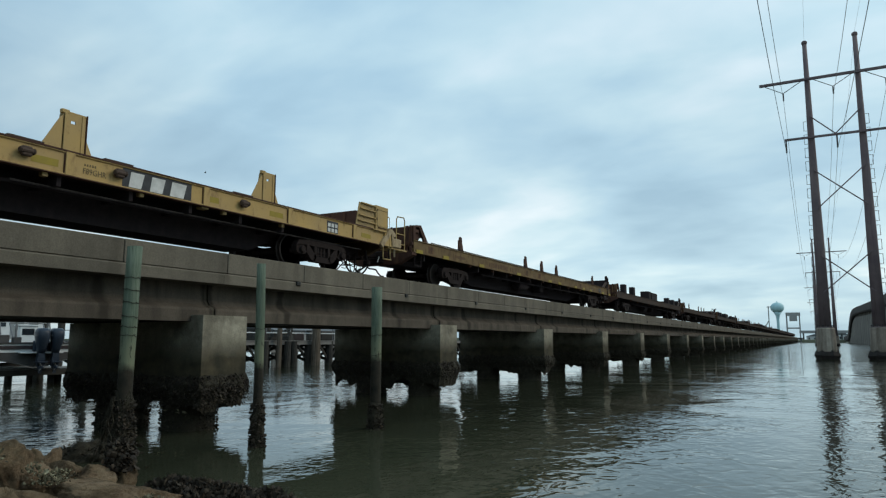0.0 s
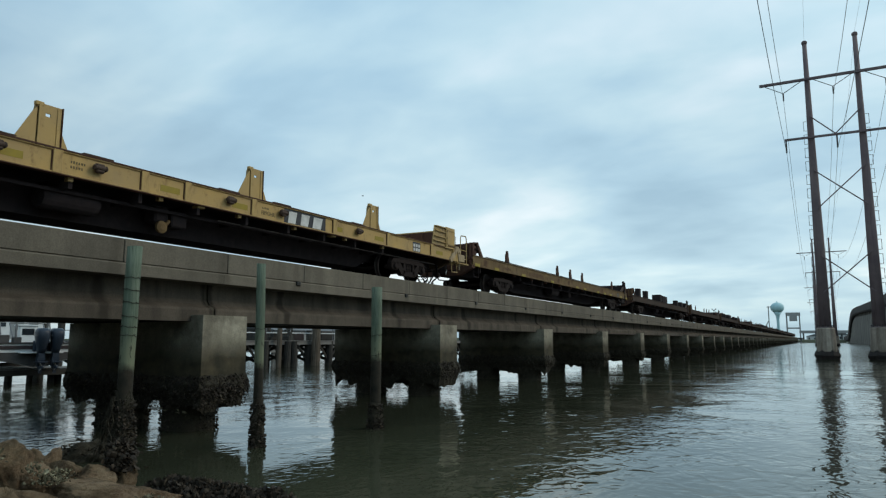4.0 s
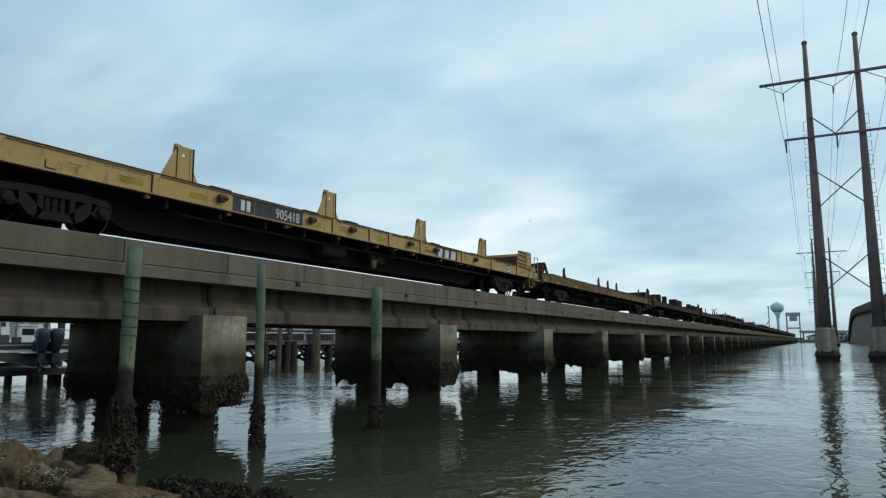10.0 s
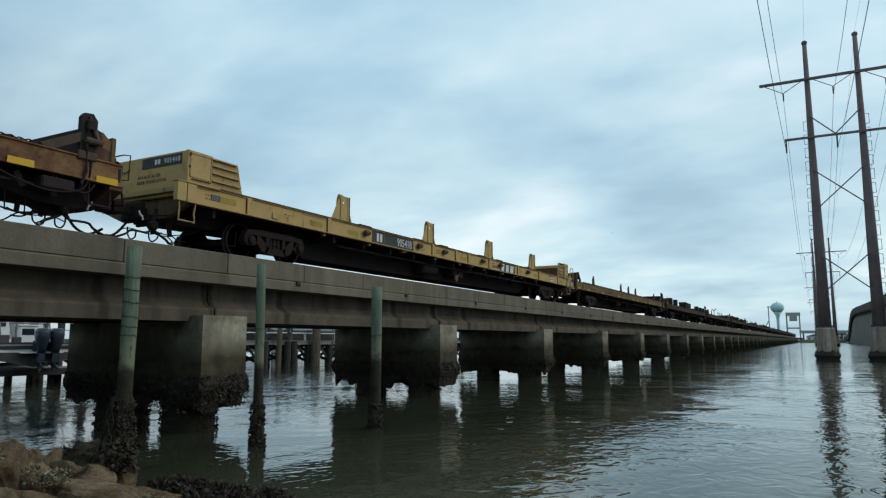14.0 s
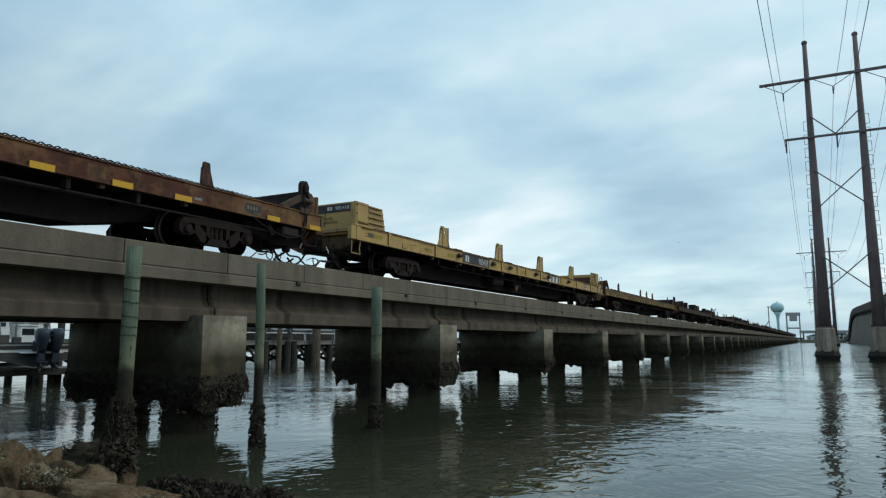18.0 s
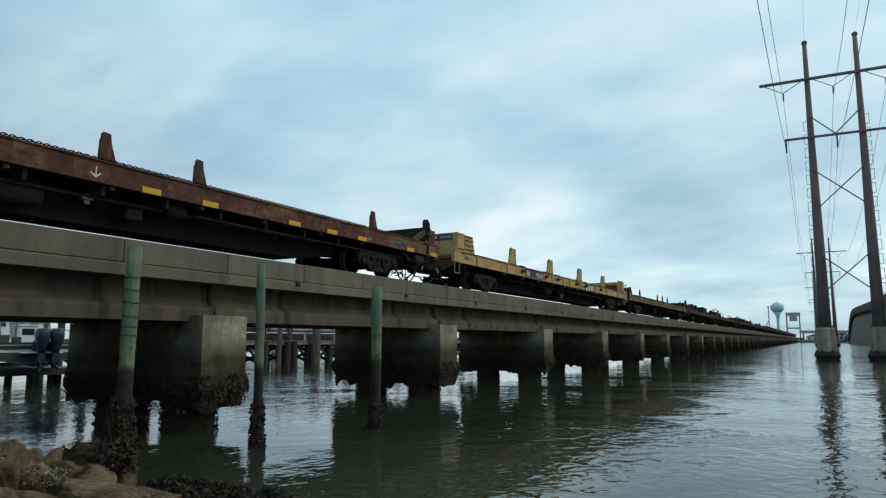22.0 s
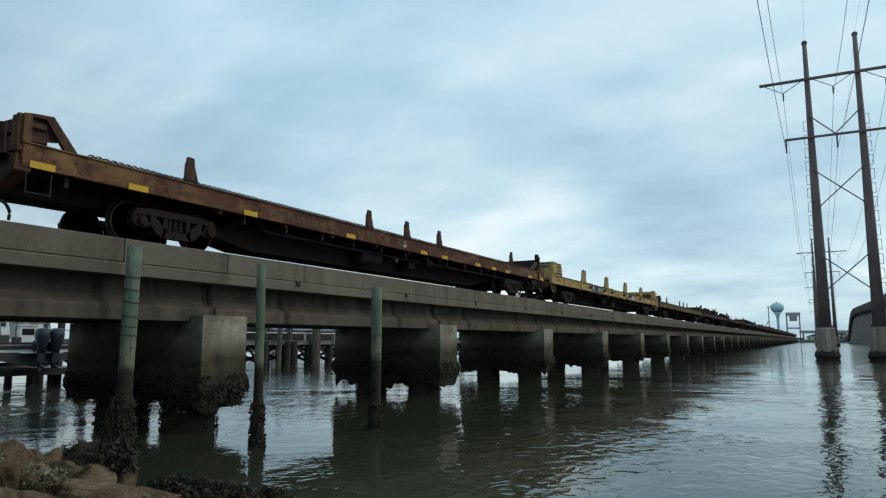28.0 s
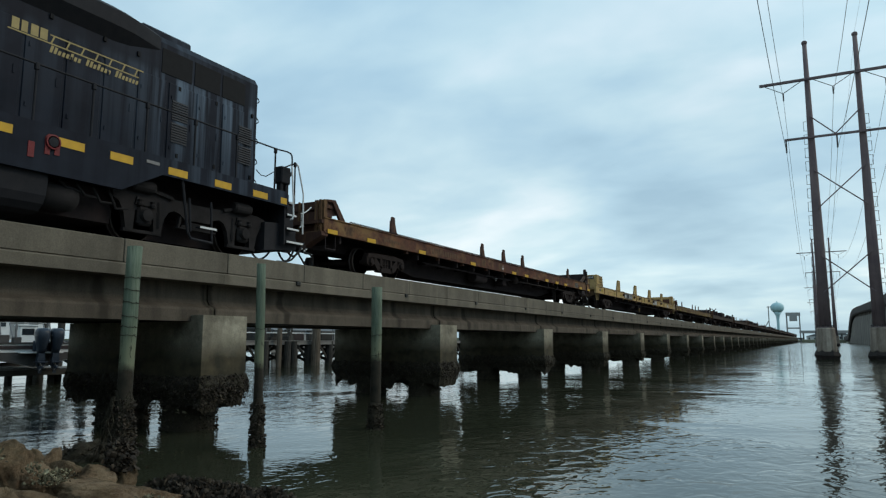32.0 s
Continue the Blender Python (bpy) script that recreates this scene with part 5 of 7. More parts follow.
    beam(bm, (1.42, half - 0.05, 1.45), (1.42, half + 0.20, 1.30), 0.09, 0.12)
    beam(bm, (1.42, half + 0.02, 1.35), (1.42, half + 0.10, 0.96), 0.08, 0.10)
    part("brake_bracket", bm, M_WEATHER, car, "bent tan brake bracket")
    bm = B()
    box(bm, 1.18, 1.42, half + 0.16, half + 0.62, 0.96, 1.24, 0.02)
    beam(bm, (1.35, half + 0.30, 0.96), (1.33, half + 0.34, 0.66), 0.05, 0.06)
    part("brake_platform", bm, M_WEATHER, car, "worn tan brake platform")
    return car


def build_brown_flat(m, stakes, keyed, label, blocks=(), rich=True, mat=None, ends=None):
    rng = random.Random(len(stakes) * 7 + len(blocks))
    half, ty = 12.75, 9.25
    mat, ends = mat or M_RUST, ends or M_RUST_O
    car = thing("rusty_flatcar", label, "railway flatcar", m, "train")
    bm = B()
    box(bm, -1.36, 1.36, -half + 0.05, half - 0.05, 1.20, 1.30)
    part("deck", bm, M_RUST_D, car)
    for s in (1, -1):
        sill(car, half - 0.05, mat, s, short=0.10)
    underframe(car, half, ty, 0.298, taper=1.55, pipe_from=2.2)
    for y in (-ty, ty):
        freight_truck(car, y, keyed)
    for s in (1, -1):
        for y in stakes:
            bm = B()
            x = 1.36 * s
            a, b = sorted((x, x - 0.05 * s))
            prism(bm, [(-0.11, 1.37), (-0.09, 1.72), (-0.08, 1.89), (-0.05, 1.93), (0.10, 1.915), (0.12, 1.76), (0.14, 1.37)], a, b, "x")
            back = sorted((x - 0.052 * s, x - 0.085 * s))
            prism(bm, [(-0.10, 1.37), (-0.08, 1.80), (-0.04, 1.80), (-0.03, 1.37)], back[0], back[1], "x")
            prism(bm, [(0.121, 1.76), (0.25, 1.37), (0.141, 1.37)], min(x - 0.005 * s, x - 0.03 * s), max(x - 0.005 * s, x - 0.03 * s), "x")
            st = part("stake", bm, M_STAKE, car, "short rusty stake with a bare scraped patch")
            st.location = (0, y, 0)
    for y, w, h, x0 in blocks:
        bm = B()
        box(bm, x0, 1.3, y - w / 2, y + w / 2, 1.30, 1.30 + h, 0.03)
        part("load_block", bm, M_UNDER, car, "dark load block on the deck")
    if rich:
        bm = B()   # lashing chain lying along the sill in shallow loops
        y, step = -half + 1.3, 0.145
        while y < half - 1.6:
            high = rng.uniform(0.028, 0.04)
            pts = [(1.375, y + step * f, 1.382 + high * math.sin(math.pi * f)) for f in (0, 0.17, 0.33, 0.5, 0.67, 0.83, 1.0)]
            tube(bm, pts, 0.0125, 5)
            pts = [(1.355, y + step * (f + 0.42), 1.380 + 0.6 * high * math.sin(math.pi * f)) for f in (0, 0.25, 0.5, 0.75, 1.0)]
            tube(bm, pts, 0.011, 4)
            y += step * rng.uniform(0.96, 1.06)
        part("lashing_chain", bm, M_UNDER, car, "rusty chain looped along the side sill")
        bm = B()
        box(bm, 1.40, 1.408, -0.22, 0.22, 0.94, 1.06)
        q = part("reflector", bm, M_PATCH if mat is M_OCHRE else M_REFL, car, "yellow reflector strip")
        q.location = (0, -12.27, 0)
        for y in (-10.38, -7.34, -3.38, 0.81, 2.32, 5.09, 6.64, 8.07, 10.80, 12.38):
            share("reflector", q, car, pose(0, y, 0))
        bm = B()
        box(bm, 1.366, 1.371, -0.18, 0.20, 1.02, 1.27)
        rp = part("repair_plate", bm, M_RUST_O, car, "paler riveted repair plate")
        rp.location = (0, -11.45, 0)
        for y in (-2.34, -0.64, 6.1):
            share("repair_plate", rp, car, pose(0, y, 0))
        bm = B()
        box(bm, 1.371, 1.374, 9.85, 10.38, 1.0, 1.24)
        part("stencil_panel", bm, M_BLACKPLATE, car, "dark grey stencil panel")
        bm = B()
        bars(bm, 1.376, 9.93, 1.10, 0.36, 0.09, 4, rng, 0.6)
        for y0, y1, z0, z1 in ((9.86, 9.94, 1.0, 1.02), (9.86, 9.88, 1.0, 1.07), (10.27, 10.37, 1.0, 1.02), (10.35, 10.37, 1.0, 1.07), (9.86, 9.88, 1.15, 1.235), (10.14, 10.37, 1.035, 1.05)):
            box(bm, 1.375, 1.378, y0, y1, z0, z1)
        part("stencil_line", bm, M_PALE, car, "faded pale stencil line")
        bm = B()
        bars(bm, 1.372, -9.6, 1.08, 0.9, 0.10, 7, rng, 0.75)
        part("stencil_line", bm, M_FADED, car, "almost vanished stencil line")
        bm = B()
        bars(bm, 1.372, -6.6, 1.04, 2.05, 0.19, 11, rng, 0.72)
        bars(bm, 1.372, -4.3, 1.04, 0.42, 0.17, 2, rng, 0.5)
        part("stencil_line", bm, M_FADED, car, "almost vanished row of painted letters")
        bm = B()
        box(bm, 1.371, 1.376, 8.38, 8.59, 1.03, 1.09)
        part("label_plate", bm, M_STEELGREY, car)
    # bulkhead with triangular side frames at one end
    e = -half + 0.17
    bm = B()
    box(bm, -1.27, 1.27, e + 0.10, e + 0.14, 0.97, 1.84)
    for z0, z1 in ((0.98, 1.25), (1.325, 1.54), (1.615, 1.845)):
        box(bm, -1.26, 1.26, e + 0.03, e + 0.098, z0, z1, 0.006)
    for x0, x1 in ((-1.10, -0.98), (-0.62, -0.56), (-0.06, 0.06), (0.50, 0.60), (1.0, 1.05)):
        box(bm, x0, x1, e + 0.02, e + 0.10, 1.24, 1.625)
    bh = part("bulkhead", bm, M_RUST_D, car, "rusty plated end bulkhead with narrow slots")
    for x0, x1, d in ((-1.27, -1.16, 0.07), (-0.53, -0.47, 0.04), (0.03, 0.08, 0.03), (0.45, 0.50, 0.04), (1.05, 1.15, 0.06), (1.22, 1.30, 0.09)):
        bm = B()
        box(bm, x0, x1, e - d, e + 0.028, 0.98, 1.86, 0.008)
        part("upright", bm, ends, bh, "worn ochre-brown upright")
    bm = B()
    box(bm, -1.30, 1.30, e - 0.07, e + 0.10, 0.955, 1.0, 0.01)
    part("foot_rail", bm, ends, bh)
    for s in (1, -1):
        bm = B()
        x = 1.36 * s
        a, b = sorted((x, x - 0.06 * s))
        prism(bm, [(e - 0.03, 1.10), (e - 0.03, 1.86), (e + 0.11, 1.885), (e + 0.11, 1.10)], a, b, "x")
        part("corner_post", bm, ends, bh)
        bm = B()
        a, b = sorted((x - 0.10 * s, x - 0.13 * s))
        prism(bm, [(e + 0.105, 1.30), (e + 0.105, 1.87), (e + 0.46, 1.91), (e + 0.79, 1.56), (e + 0.58, 1.50), (e + 0.44, 1.48), (e + 0.44, 1.30)], a, b, "x")
        for z in (1.46, 1.70):
            box(bm, min(x - 0.10 * s, x - 0.03 * s), max(x - 0.10 * s, x - 0.03 * s), e + 0.105, e + 0.38, z - 0.05, z + 0.05, 0.008)
        part("side_panel", bm, M_RUST_D, bh, "dark rusty side panel with ribs")
        bm = B()
        a, b = sorted((x, x - 0.07 * s))
        prism(bm, [(e + 0.10, 1.83), (e + 0.10, 1.885), (e + 0.47, 1.925), (e + 0.95, 1.37), (e + 0.71, 1.37), (e + 0.35, 1.84)], a, b, "x")
        part("brace", bm, M_RUST_D, bh, "sloping rusty brace")
    # bulkhead with upright posts at the other end
    e = half
    bm = B()
    prism(bm, [(e - 0.66, 1.30), (e - 0.66, 1.93), (e - 0.46, 1.91), (e - 0.33, 1.80), (e - 0.25, 1.80), (e - 0.20, 1.30)], 1.26, 1.33, "x")
    box(bm, 1.22, 1.36, e - 0.29, e - 0.20, 0.98, 1.86, 0.01)
    part("corner_plate", bm, M_RUST_O, car, "worn brown corner plate")
    bm = B()
    box(bm, -1.2, 1.20, e - 0.27, e - 0.22, 0.98, 1.80)
    part("end_wall", bm, M_RUST_D, car, "rusty end wall between the corner plates")
    bm = B()
    box(bm, 1.20, 1.38, e - 0.14, e - 0.06, 1.02, 1.30, 0.02)
    part("end_lug", bm, M_UNDER, car, "dark lug on the end sill")
    # added plate, standing in for the dark shaded depth under the end sill
    bm = B()
    prism(bm, [(e - 2.4, 0.96), (e - 0.12, 0.96), (e - 0.12, 0.62), (e - 0.6, 0.50), (e - 1.3, 0.50), (e - 2.1, 0.66)], 0.45, 0.85, "x")
    part("end_infill", bm, M_UNDER, car, "dark plate added under the end sill to fill its shaded depth")
    bm = B()
    tube(bm, [(1.40, e - 0.66, 1.90), (1.41, e - 0.60, 1.72), (1.40, e - 0.58, 1.62)], 0.014, 6)
    part("strap_end", bm, M_STEELGREY, car, "pale loose strap end")
    for pts in ([(1.38, e - 2.6, 0.92), (1.36, e - 2.0, 0.72), (1.36, e - 1.4, 0.62), (1.37, e - 0.9, 0.72), (1.37, e - 0.72, 0.95), (1.39, e - 0.70, 1.35)],
                [(1.30, e - 1.3, 0.90), (1.34, e - 1.05, 0.74), (1.36, e - 0.75, 0.70), (1.38, e - 0.60, 0.88)]):
        hose(car, pts, 0.018, "brake_chain_pipe", "dark pipe bent under the side sill", M_TRUCK)
    bm = B()
    box(bm, -1.26, 1.22, e - 0.82, e - 0.75, 1.30, 1.92)
    for z in (1.45, 1.75):
        box(bm, -1.22, 1.20, e - 0.76, e - 0.66, z - 0.05, z + 0.05)
    bh = part("bulkhead", bm, M_UNDER, car, "sooty end bulkhead")
    for s in (1, -1):
        x = 1.36 * s
        a, b = sorted((x, x - 0.10 * s))
        bm = B()
        prism(bm, [(e - 0.92, 1.37), (e - 0.92, 2.10), (e - 0.86, 2.18), (e - 0.70, 2.20), (e - 0.60, 2.08), (e - 0.62, 1.37)], a, b, "x")
        po = part("end_post", bm, M_UNDER, bh, "dark upright end post")
        bm = B()
        prism(bm, [(e - 0.62, 1.37), (e - 0.62, 1.95), (e - 0.50, 1.90), (e - 0.46, 1.62), (e - 0.30, 1.58), (e - 0.24, 1.37)], a + 0.03, b - 0.02, "x")
        part("bracket", bm, M_RUST_D, bh)
        bm = B()
        prism(bm, [(e - 1.75, 1.37), (e - 0.92, 1.80), (e - 0.92, 1.62), (e - 1.40, 1.37)], a, b, "x")
        part("stay", bm, M_SOOT, bh)
        bm = B()
        pts = [(x + 0.03 * s, e - 0.78 + 0.30 * f, 2.12 - 0.42 * f - 0.16 * math.sin(math.pi * f)) for f in [j / 10 for j in range(11)]]
        tube(bm, pts, 0.022, 6)
        part("hanging_chain", bm, M_RUST_D, bh)
        bm = B()
        box(bm, min(x + 0.01 * s, x + 0.09 * s), max(x + 0.01 * s, x + 0.09 * s), e - 0.84, e - 0.70, 1.86, 2.06, 0.02)
        part("ratchet", bm, M_UNDER, bh)
        bm = B()
        tube(bm, [(x + 0.05 * s, e - 0.80, 1.92), (x + 0.06 * s, e - 0.83, 1.55), (x + 0.05 * s, e - 0.80, 1.10), (x + 0.02 * s, e - 0.86, 0.84)], 0.03, 7)
        part("ratchet_lever", bm, M_UNDER, bh, "long dark ratchet lever")
        bm = B()
        box(bm, min(x + 0.005 * s, x + 0.06 * s), max(x + 0.005 * s, x + 0.06 * s), e - 0.98, e - 0.60, 1.30, 1.46, 0.02)
        lathe(bm, [(0.05, -0.16), (0.07, -0.12), (0.055, 0.12), (0.05, 0.16)], 10, (x + 0.06 * s, e - 0.70, 1.66), "y")
        part("winch_drum", bm, M_SOOT, bh, "small rusty winch drum")
    bm = B()
    box(bm, 1.05, 1.36, e - 1.55, e - 0.95, 0.66, 0.88, 0.03)
    part("brake_cylinder", bm, M_UNDER, car)
    for dy, zz in ((1.9, 0.62), (1.35, 0.55), (0.75, 0.58)):
        bm = B()
        beam(bm, (1.2, e - dy, 0.88), (1.25, e - dy + 0.1, zz), 0.07, 0.09)
        part("hanger", bm, M_UNDER, car)
    for s in (-1, 1):
        e = half * s
        bm = B()
        a, b = sorted((e - s * 0.3, e - s * 0.02))
        prism(bm, [(-1.38, 0.96), (1.38, 0.96), (1.38, 0.86), (0.8, 0.58), (-0.8, 0.58), (-1.38, 0.86)], a, b, "y")
        part("end_sill", bm, M_RUST_D, car)
        coupler_and_hoses(car, e, s, rng, 8 if s > 0 else 0, 0.38)
        if s < 0 and rich and mat is M_RUST:
            hose(car, [(0.9, e - 0.28, 0.47), (0.9, e - 0.37, 0.36), (0.9, e - 0.58, 0.16), (0.9, e - 0.85, 0.07), (0.85, e - 1.1, 0.06)], 0.026)
            hose(car, [(0.9, e - 0.34, 0.46), (0.9, e - 0.30, 0.32), (0.9, e - 0.17, 0.19), (0.9, e - 0.04, 0.06)], 0.026)
            hose(car, [(0.9, e - 0.20, 0.42), (0.9, e - 0.04, 0.385), (0.9, e + 0.16, 0.375), (0.9, e + 0.27, 0.24), (0.9, e + 0.27, 0.08)], 0.028, label="black rubber hose looped by the coupler")
            bm = B()
            box(bm, 0.78, 1.0, e - 0.40, e - 0.10, 0.42, 0.58, 0.03)
            part("hose_bracket", bm, M_TRUCK, car, "dark bracket that carries the hoses")
            bm = B()
            for y0, z0 in ((-0.36, 0.44), (-0.24, 0.40), (-0.17, 0.45)):
                box(bm, 1.0, 1.03, e + y0, e + y0 + 0.05, z0, z0 + 0.04, 0.008)
            part("hose_clamp", bm, M_RAILWHITE, car, "pale hose clamps")
            bm = B()   # small white pictogram and a hanging tag
            prism(bm, [(-0.40, 1.24), (-0.375, 1.24), (-0.375, 1.07), (-0.30, 1.13), (-0.28, 1.11), (-0.385, 1.02), (-0.50, 1.10), (-0.48, 1.12), (-0.40, 1.07)], 1.376, 1.381, "x")
            part("arrow_mark", bm, M_WHITE, car, "small white arrow mark")
            bm = B()
            box(bm, 0.98, 1.0, -0.33, -0.22, 0.58, 0.78, 0.005)
            box(bm, 0.90, 1.02, -0.38, -0.16, 0.66, 0.72, 0.01)
            part("release_tag", bm, M_STEELGREY, car, "pale tag on the brake release")
            bm = B()
            lathe(bm, [(0.12, -0.26), (0.17, -0.2), (0.17, 0.2), (0.12, 0.26)], 14, (1.0, 1.70, 0.78), "y")
            part("brake_cylinder", bm, M_TRUCK, car, "dark brake cylinder under the sill", smooth=True)
        bm = B()
        for ys in (e - s * 0.25, e - s * 0.68):
            tube(bm, [(1.34, ys, 0.9), (1.34, ys, 0.5)], 0.016, 6)
        tube(bm, [(1.34, e - s * 0.25, 0.52), (1.34, e - s * 0.68, 0.52)], 0.018, 6)
        part("stirrup_step", bm, M_UNDER, car)
        bm = B()
        tube(bm, [(1.33, e - s * 0.02, 1.1), (1.33, e + s * 0.12, 1.12), (1.33, e + s * 0.14, 1.62), (1.1, e + s * 0.14, 1.66), (0.9, e + s * 0.02, 1.6)], 0.014, 6)
        part("grab_iron", bm, M_RUST_D, car)
    bm = B()
    lathe(bm, [(0.26, -0.02), (0.26, 0.02), (0.22, 0.02), (0.22, -0.02), (0.26, -0.02)], 18, (0.9, half + 0.1, 1.3), "y")
    box(bm, 0.75, 1.05, half - 0.3, half + 0.06, 1.0, 1.6, 0.03)
    part("hand_brake", bm, M_RUST_D, car)
    return car


def build_locomotive(m):
    rng = random.Random(12)
    th = thing("locomotive", "dark blue diesel locomotive with walkway rails and yellow reflectors", "locomotive", m, "train")
    end = 7.75
    hx, hz0, hz1 = 0.95, 1.66, 4.30
    hy = 7.2
    bm = B()
    prof = [(-hx, hz0), (-hx, 4.38), (-hx + 0.10, 4.54), (-0.45, 4.64), (0.45, 4.64), (hx - 0.10, 4.54), (hx, 4.38), (hx, hz0)]
    prism(bm, prof, -4.3, hy, "y")
    bmesh.ops.bevel(bm, geom=[e for e in bm.edges if abs(e.verts[0].co.y - hy) < 1e-4 and abs(e.verts[1].co.y - hy) < 1e-4], offset=0.10, segments=3, affect="EDGES")
    part("long_hood", bm, M_NAVY, th, "dark blue long hood with faded streaks")
    # doors, latches and louvres on the hood side
    y = -3.9
    i = 0
    while y < 6.2:
        bm = B()
        box(bm, hx - 0.004, hx + 0.022, y, y + 0.70, 1.86, 3.62 if y < 2.9 else 3.56, 0.008)
        d = part("hood_door", bm, M_NAVY, th)
        bm = B()
        box(bm, hx + 0.02, hx + 0.035, y + 0.58, y + 0.62, 2.62, 2.78)
        part("latch", bm, M_NAVY, d)
        for z in (2.1, 3.2):
            bm = B()
            box(bm, hx + 0.02, hx + 0.04, y + 0.06, y + 0.09, z, z + 0.08)
            part("hinge", bm, M_NAVY, d)
        y += 0.76
        i += 1
    # radiator screens below the roof line
    for y0, y1 in ((4.25, 5.06), (5.13, 5.88), (5.95, 6.68)):
        bm = B()
        box(bm, hx - 0.004, hx + 0.012, y0, y1, 3.72, 4.27, 0.004)
        part("radiator_screen", bm, M_SCREEN, th, "dark radiator intake screen")
    for y0 in (4.55, 6.50):
        bm = B()
        z = 2.27
        while z < 3.2:
            if not 2.69 < z < 2.76:
                prism(bm, [(hx + 0.018, z), (hx + 0.042, z), (hx + 0.027, z + 0.042), (hx + 0.018, z + 0.042)], y0, y0 + 0.42, "y")
            z += 0.055
        part("louvre", bm, M_LOUVRE, th, "louvred vent")
    for y0, z in ((0.75, 3.86), (1.81, 3.86), (2.88, 3.86), (3.64, 3.85), (4.7, 3.45), (5.75, 3.45), (6.9, 3.5), (5.75, 1.95), (4.7, 1.95), (6.9, 1.95)):
        bm = B()
        box(bm, hx + 0.0, hx + 0.035, y0, y0 + 0.06, z, z + 0.09)
        part("latch", bm, M_SCREEN, th)
    for i in range(5):
        bm = B()
        zz = 1.85 + 0.53 * i
        tube(bm, [(hx - 0.11, hy - 0.02 + 0.10 * math.sin(math.pi * f), zz + 0.17 * f) for f in (0, 0.12, 0.3, 0.5, 0.7, 0.88, 1.0)], 0.014, 6)
        part("grab_iron", bm, M_LBLACK, th)
    # flared dynamic-brake housing
    bm = B()
    rings = []
    for yy, f in ((-1.2, 1.0), (3.1, 1.0), (3.45, 0.85), (4.2, 0.02)):
        prof = [(-hx - 0.20 * f, 4.20), (-hx - 0.22 * f, 4.46 + 0.04 * f), (-0.8, 4.60 + 0.14 * f), (0.8, 4.60 + 0.14 * f), (hx + 0.22 * f, 4.46 + 0.04 * f), (hx + 0.20 * f, 4.20), (hx - 0.01, 4.18 - 0.24 * f), (-hx + 0.01, 4.18 - 0.24 * f)]
        rings.append([bm.verts.new((u, yy, v)) for u, v in prof])
    for ra, rb in zip(rings, rings[1:]):
        for j in range(8):
            bm.faces.new((ra[j], ra[(j + 1) % 8], rb[(j + 1) % 8], rb[j]))
    bm.faces.new(rings[0][::-1])
    bm.faces.new(rings[-1])
    bmesh.ops.recalc_face_normals(bm, faces=bm.faces)
    part("brake_housing", bm, M_LBLACK, th, "black flared housing along the hood roof")
    bm = B()
    box(bm, -0.72, 0.72, 3.9, 5.22, 4.54, 4.77, 0.05)
    for y in (4.35,):
        lathe(bm, [(0.55, 4.66), (0.55, 4.80), (0.5, 4.83)], 20, (0, y, 0))
    part("fan_housing", bm, M_NAVY, th, "fan housings on the roof")
    # cab and short hood, out of sight of the shore
    bm = B()
    prism(bm, [(-1.5, 1.66), (-1.5, 4.1), (-1.1, 4.5), (1.1, 4.5), (1.5, 4.1), (1.5, 1.66)], -6.3, -4.3, "y")
    part("cab", bm, M_NAVY, th)
    bm = B()
    box(bm, -0.95, 0.95, -7.3, -6.3, 1.66, 3.2, 0.1)
    part("short_hood", bm, M_NAVY, th)
    # frame and walkway
    for s in (1, -1):
        bm = B()
        a, b = sorted((1.50 * s, 1.56 * s))
        prism(bm, [(-end, 1.70), (end - 0.10, 1.70), (end - 0.10, 1.34), (3.95, 1.34), (3.05, 0.86), (-2.9, 0.86), (-3.9, 1.34), (-end, 1.34)], a, b, "x")
        part("side_sill", bm, M_NAVY, th, "dark blue frame side with yellow reflectors")
    bm = B()
    box(bm, -1.50, 1.50, -end, end, 1.58, 1.66)
    part("walkway", bm, M_LBLACK, th)
    bm = B()
    prism(bm, [(-end + 0.2, 1.58), (end - 0.2, 1.58), (end - 0.3, 0.95), (2.0, 1.0), (-2.0, 1.0), (-end + 0.3, 0.95)], -0.55, 0.55, "x")
    part("frame", bm, M_UNDER, th)
    bm = B()
    box(bm, 1.56, 1.568, -0.24, 0.24, 1.38, 1.53)
    q = part("reflector", bm, M_REFL, th, "bright yellow reflector strip")
    q.location = (0, 7.50, 0)
    q.scale = (1, 0.45, 1)
    for y in (6.69, 5.53, 4.31, 3.01, 2.02, 0.77, -0.3, -1.4, -2.5):
        share("reflector", q, th, pose(0, y, 0))
    bm = B()
    prism(bm, [(1.55, 1.18), (1.55, 1.48), (1.60, 1.54), (1.76, 1.54), (1.81, 1.48), (1.81, 1.20), (1.72, 1.20), (1.72, 1.30), (1.64, 1.30), (1.64, 1.18)], 1.558, 1.574, "x")
    part("fuel_panel", bm, M_RED, th, "faded red fuel filler panel")
    bm = B()
    lathe(bm, [(0.125, 0.0), (0.13, 0.03), (0.105, 0.035), (0.10, 0.0), (0.125, 0.0)], 20, (1.574, 1.68, 1.41), "x")
    part("fuel_ring", bm, M_RED, th, "red ring round the fuel filler")
    bm = B()
    lathe(bm, [(0.085, 0.0), (0.085, 0.03), (0.02, 0.035)], 16, (1.574, 1.68, 1.41), "x")
    part("fuel_cap", bm, M_LBLACK, th)
    bm = B()
    box(bm, 1.56, 1.572, 1.27, 1.38, 1.07, 1.34, 0.004)
    part("emergency_label", bm, M_RED, th)
    bm = B()
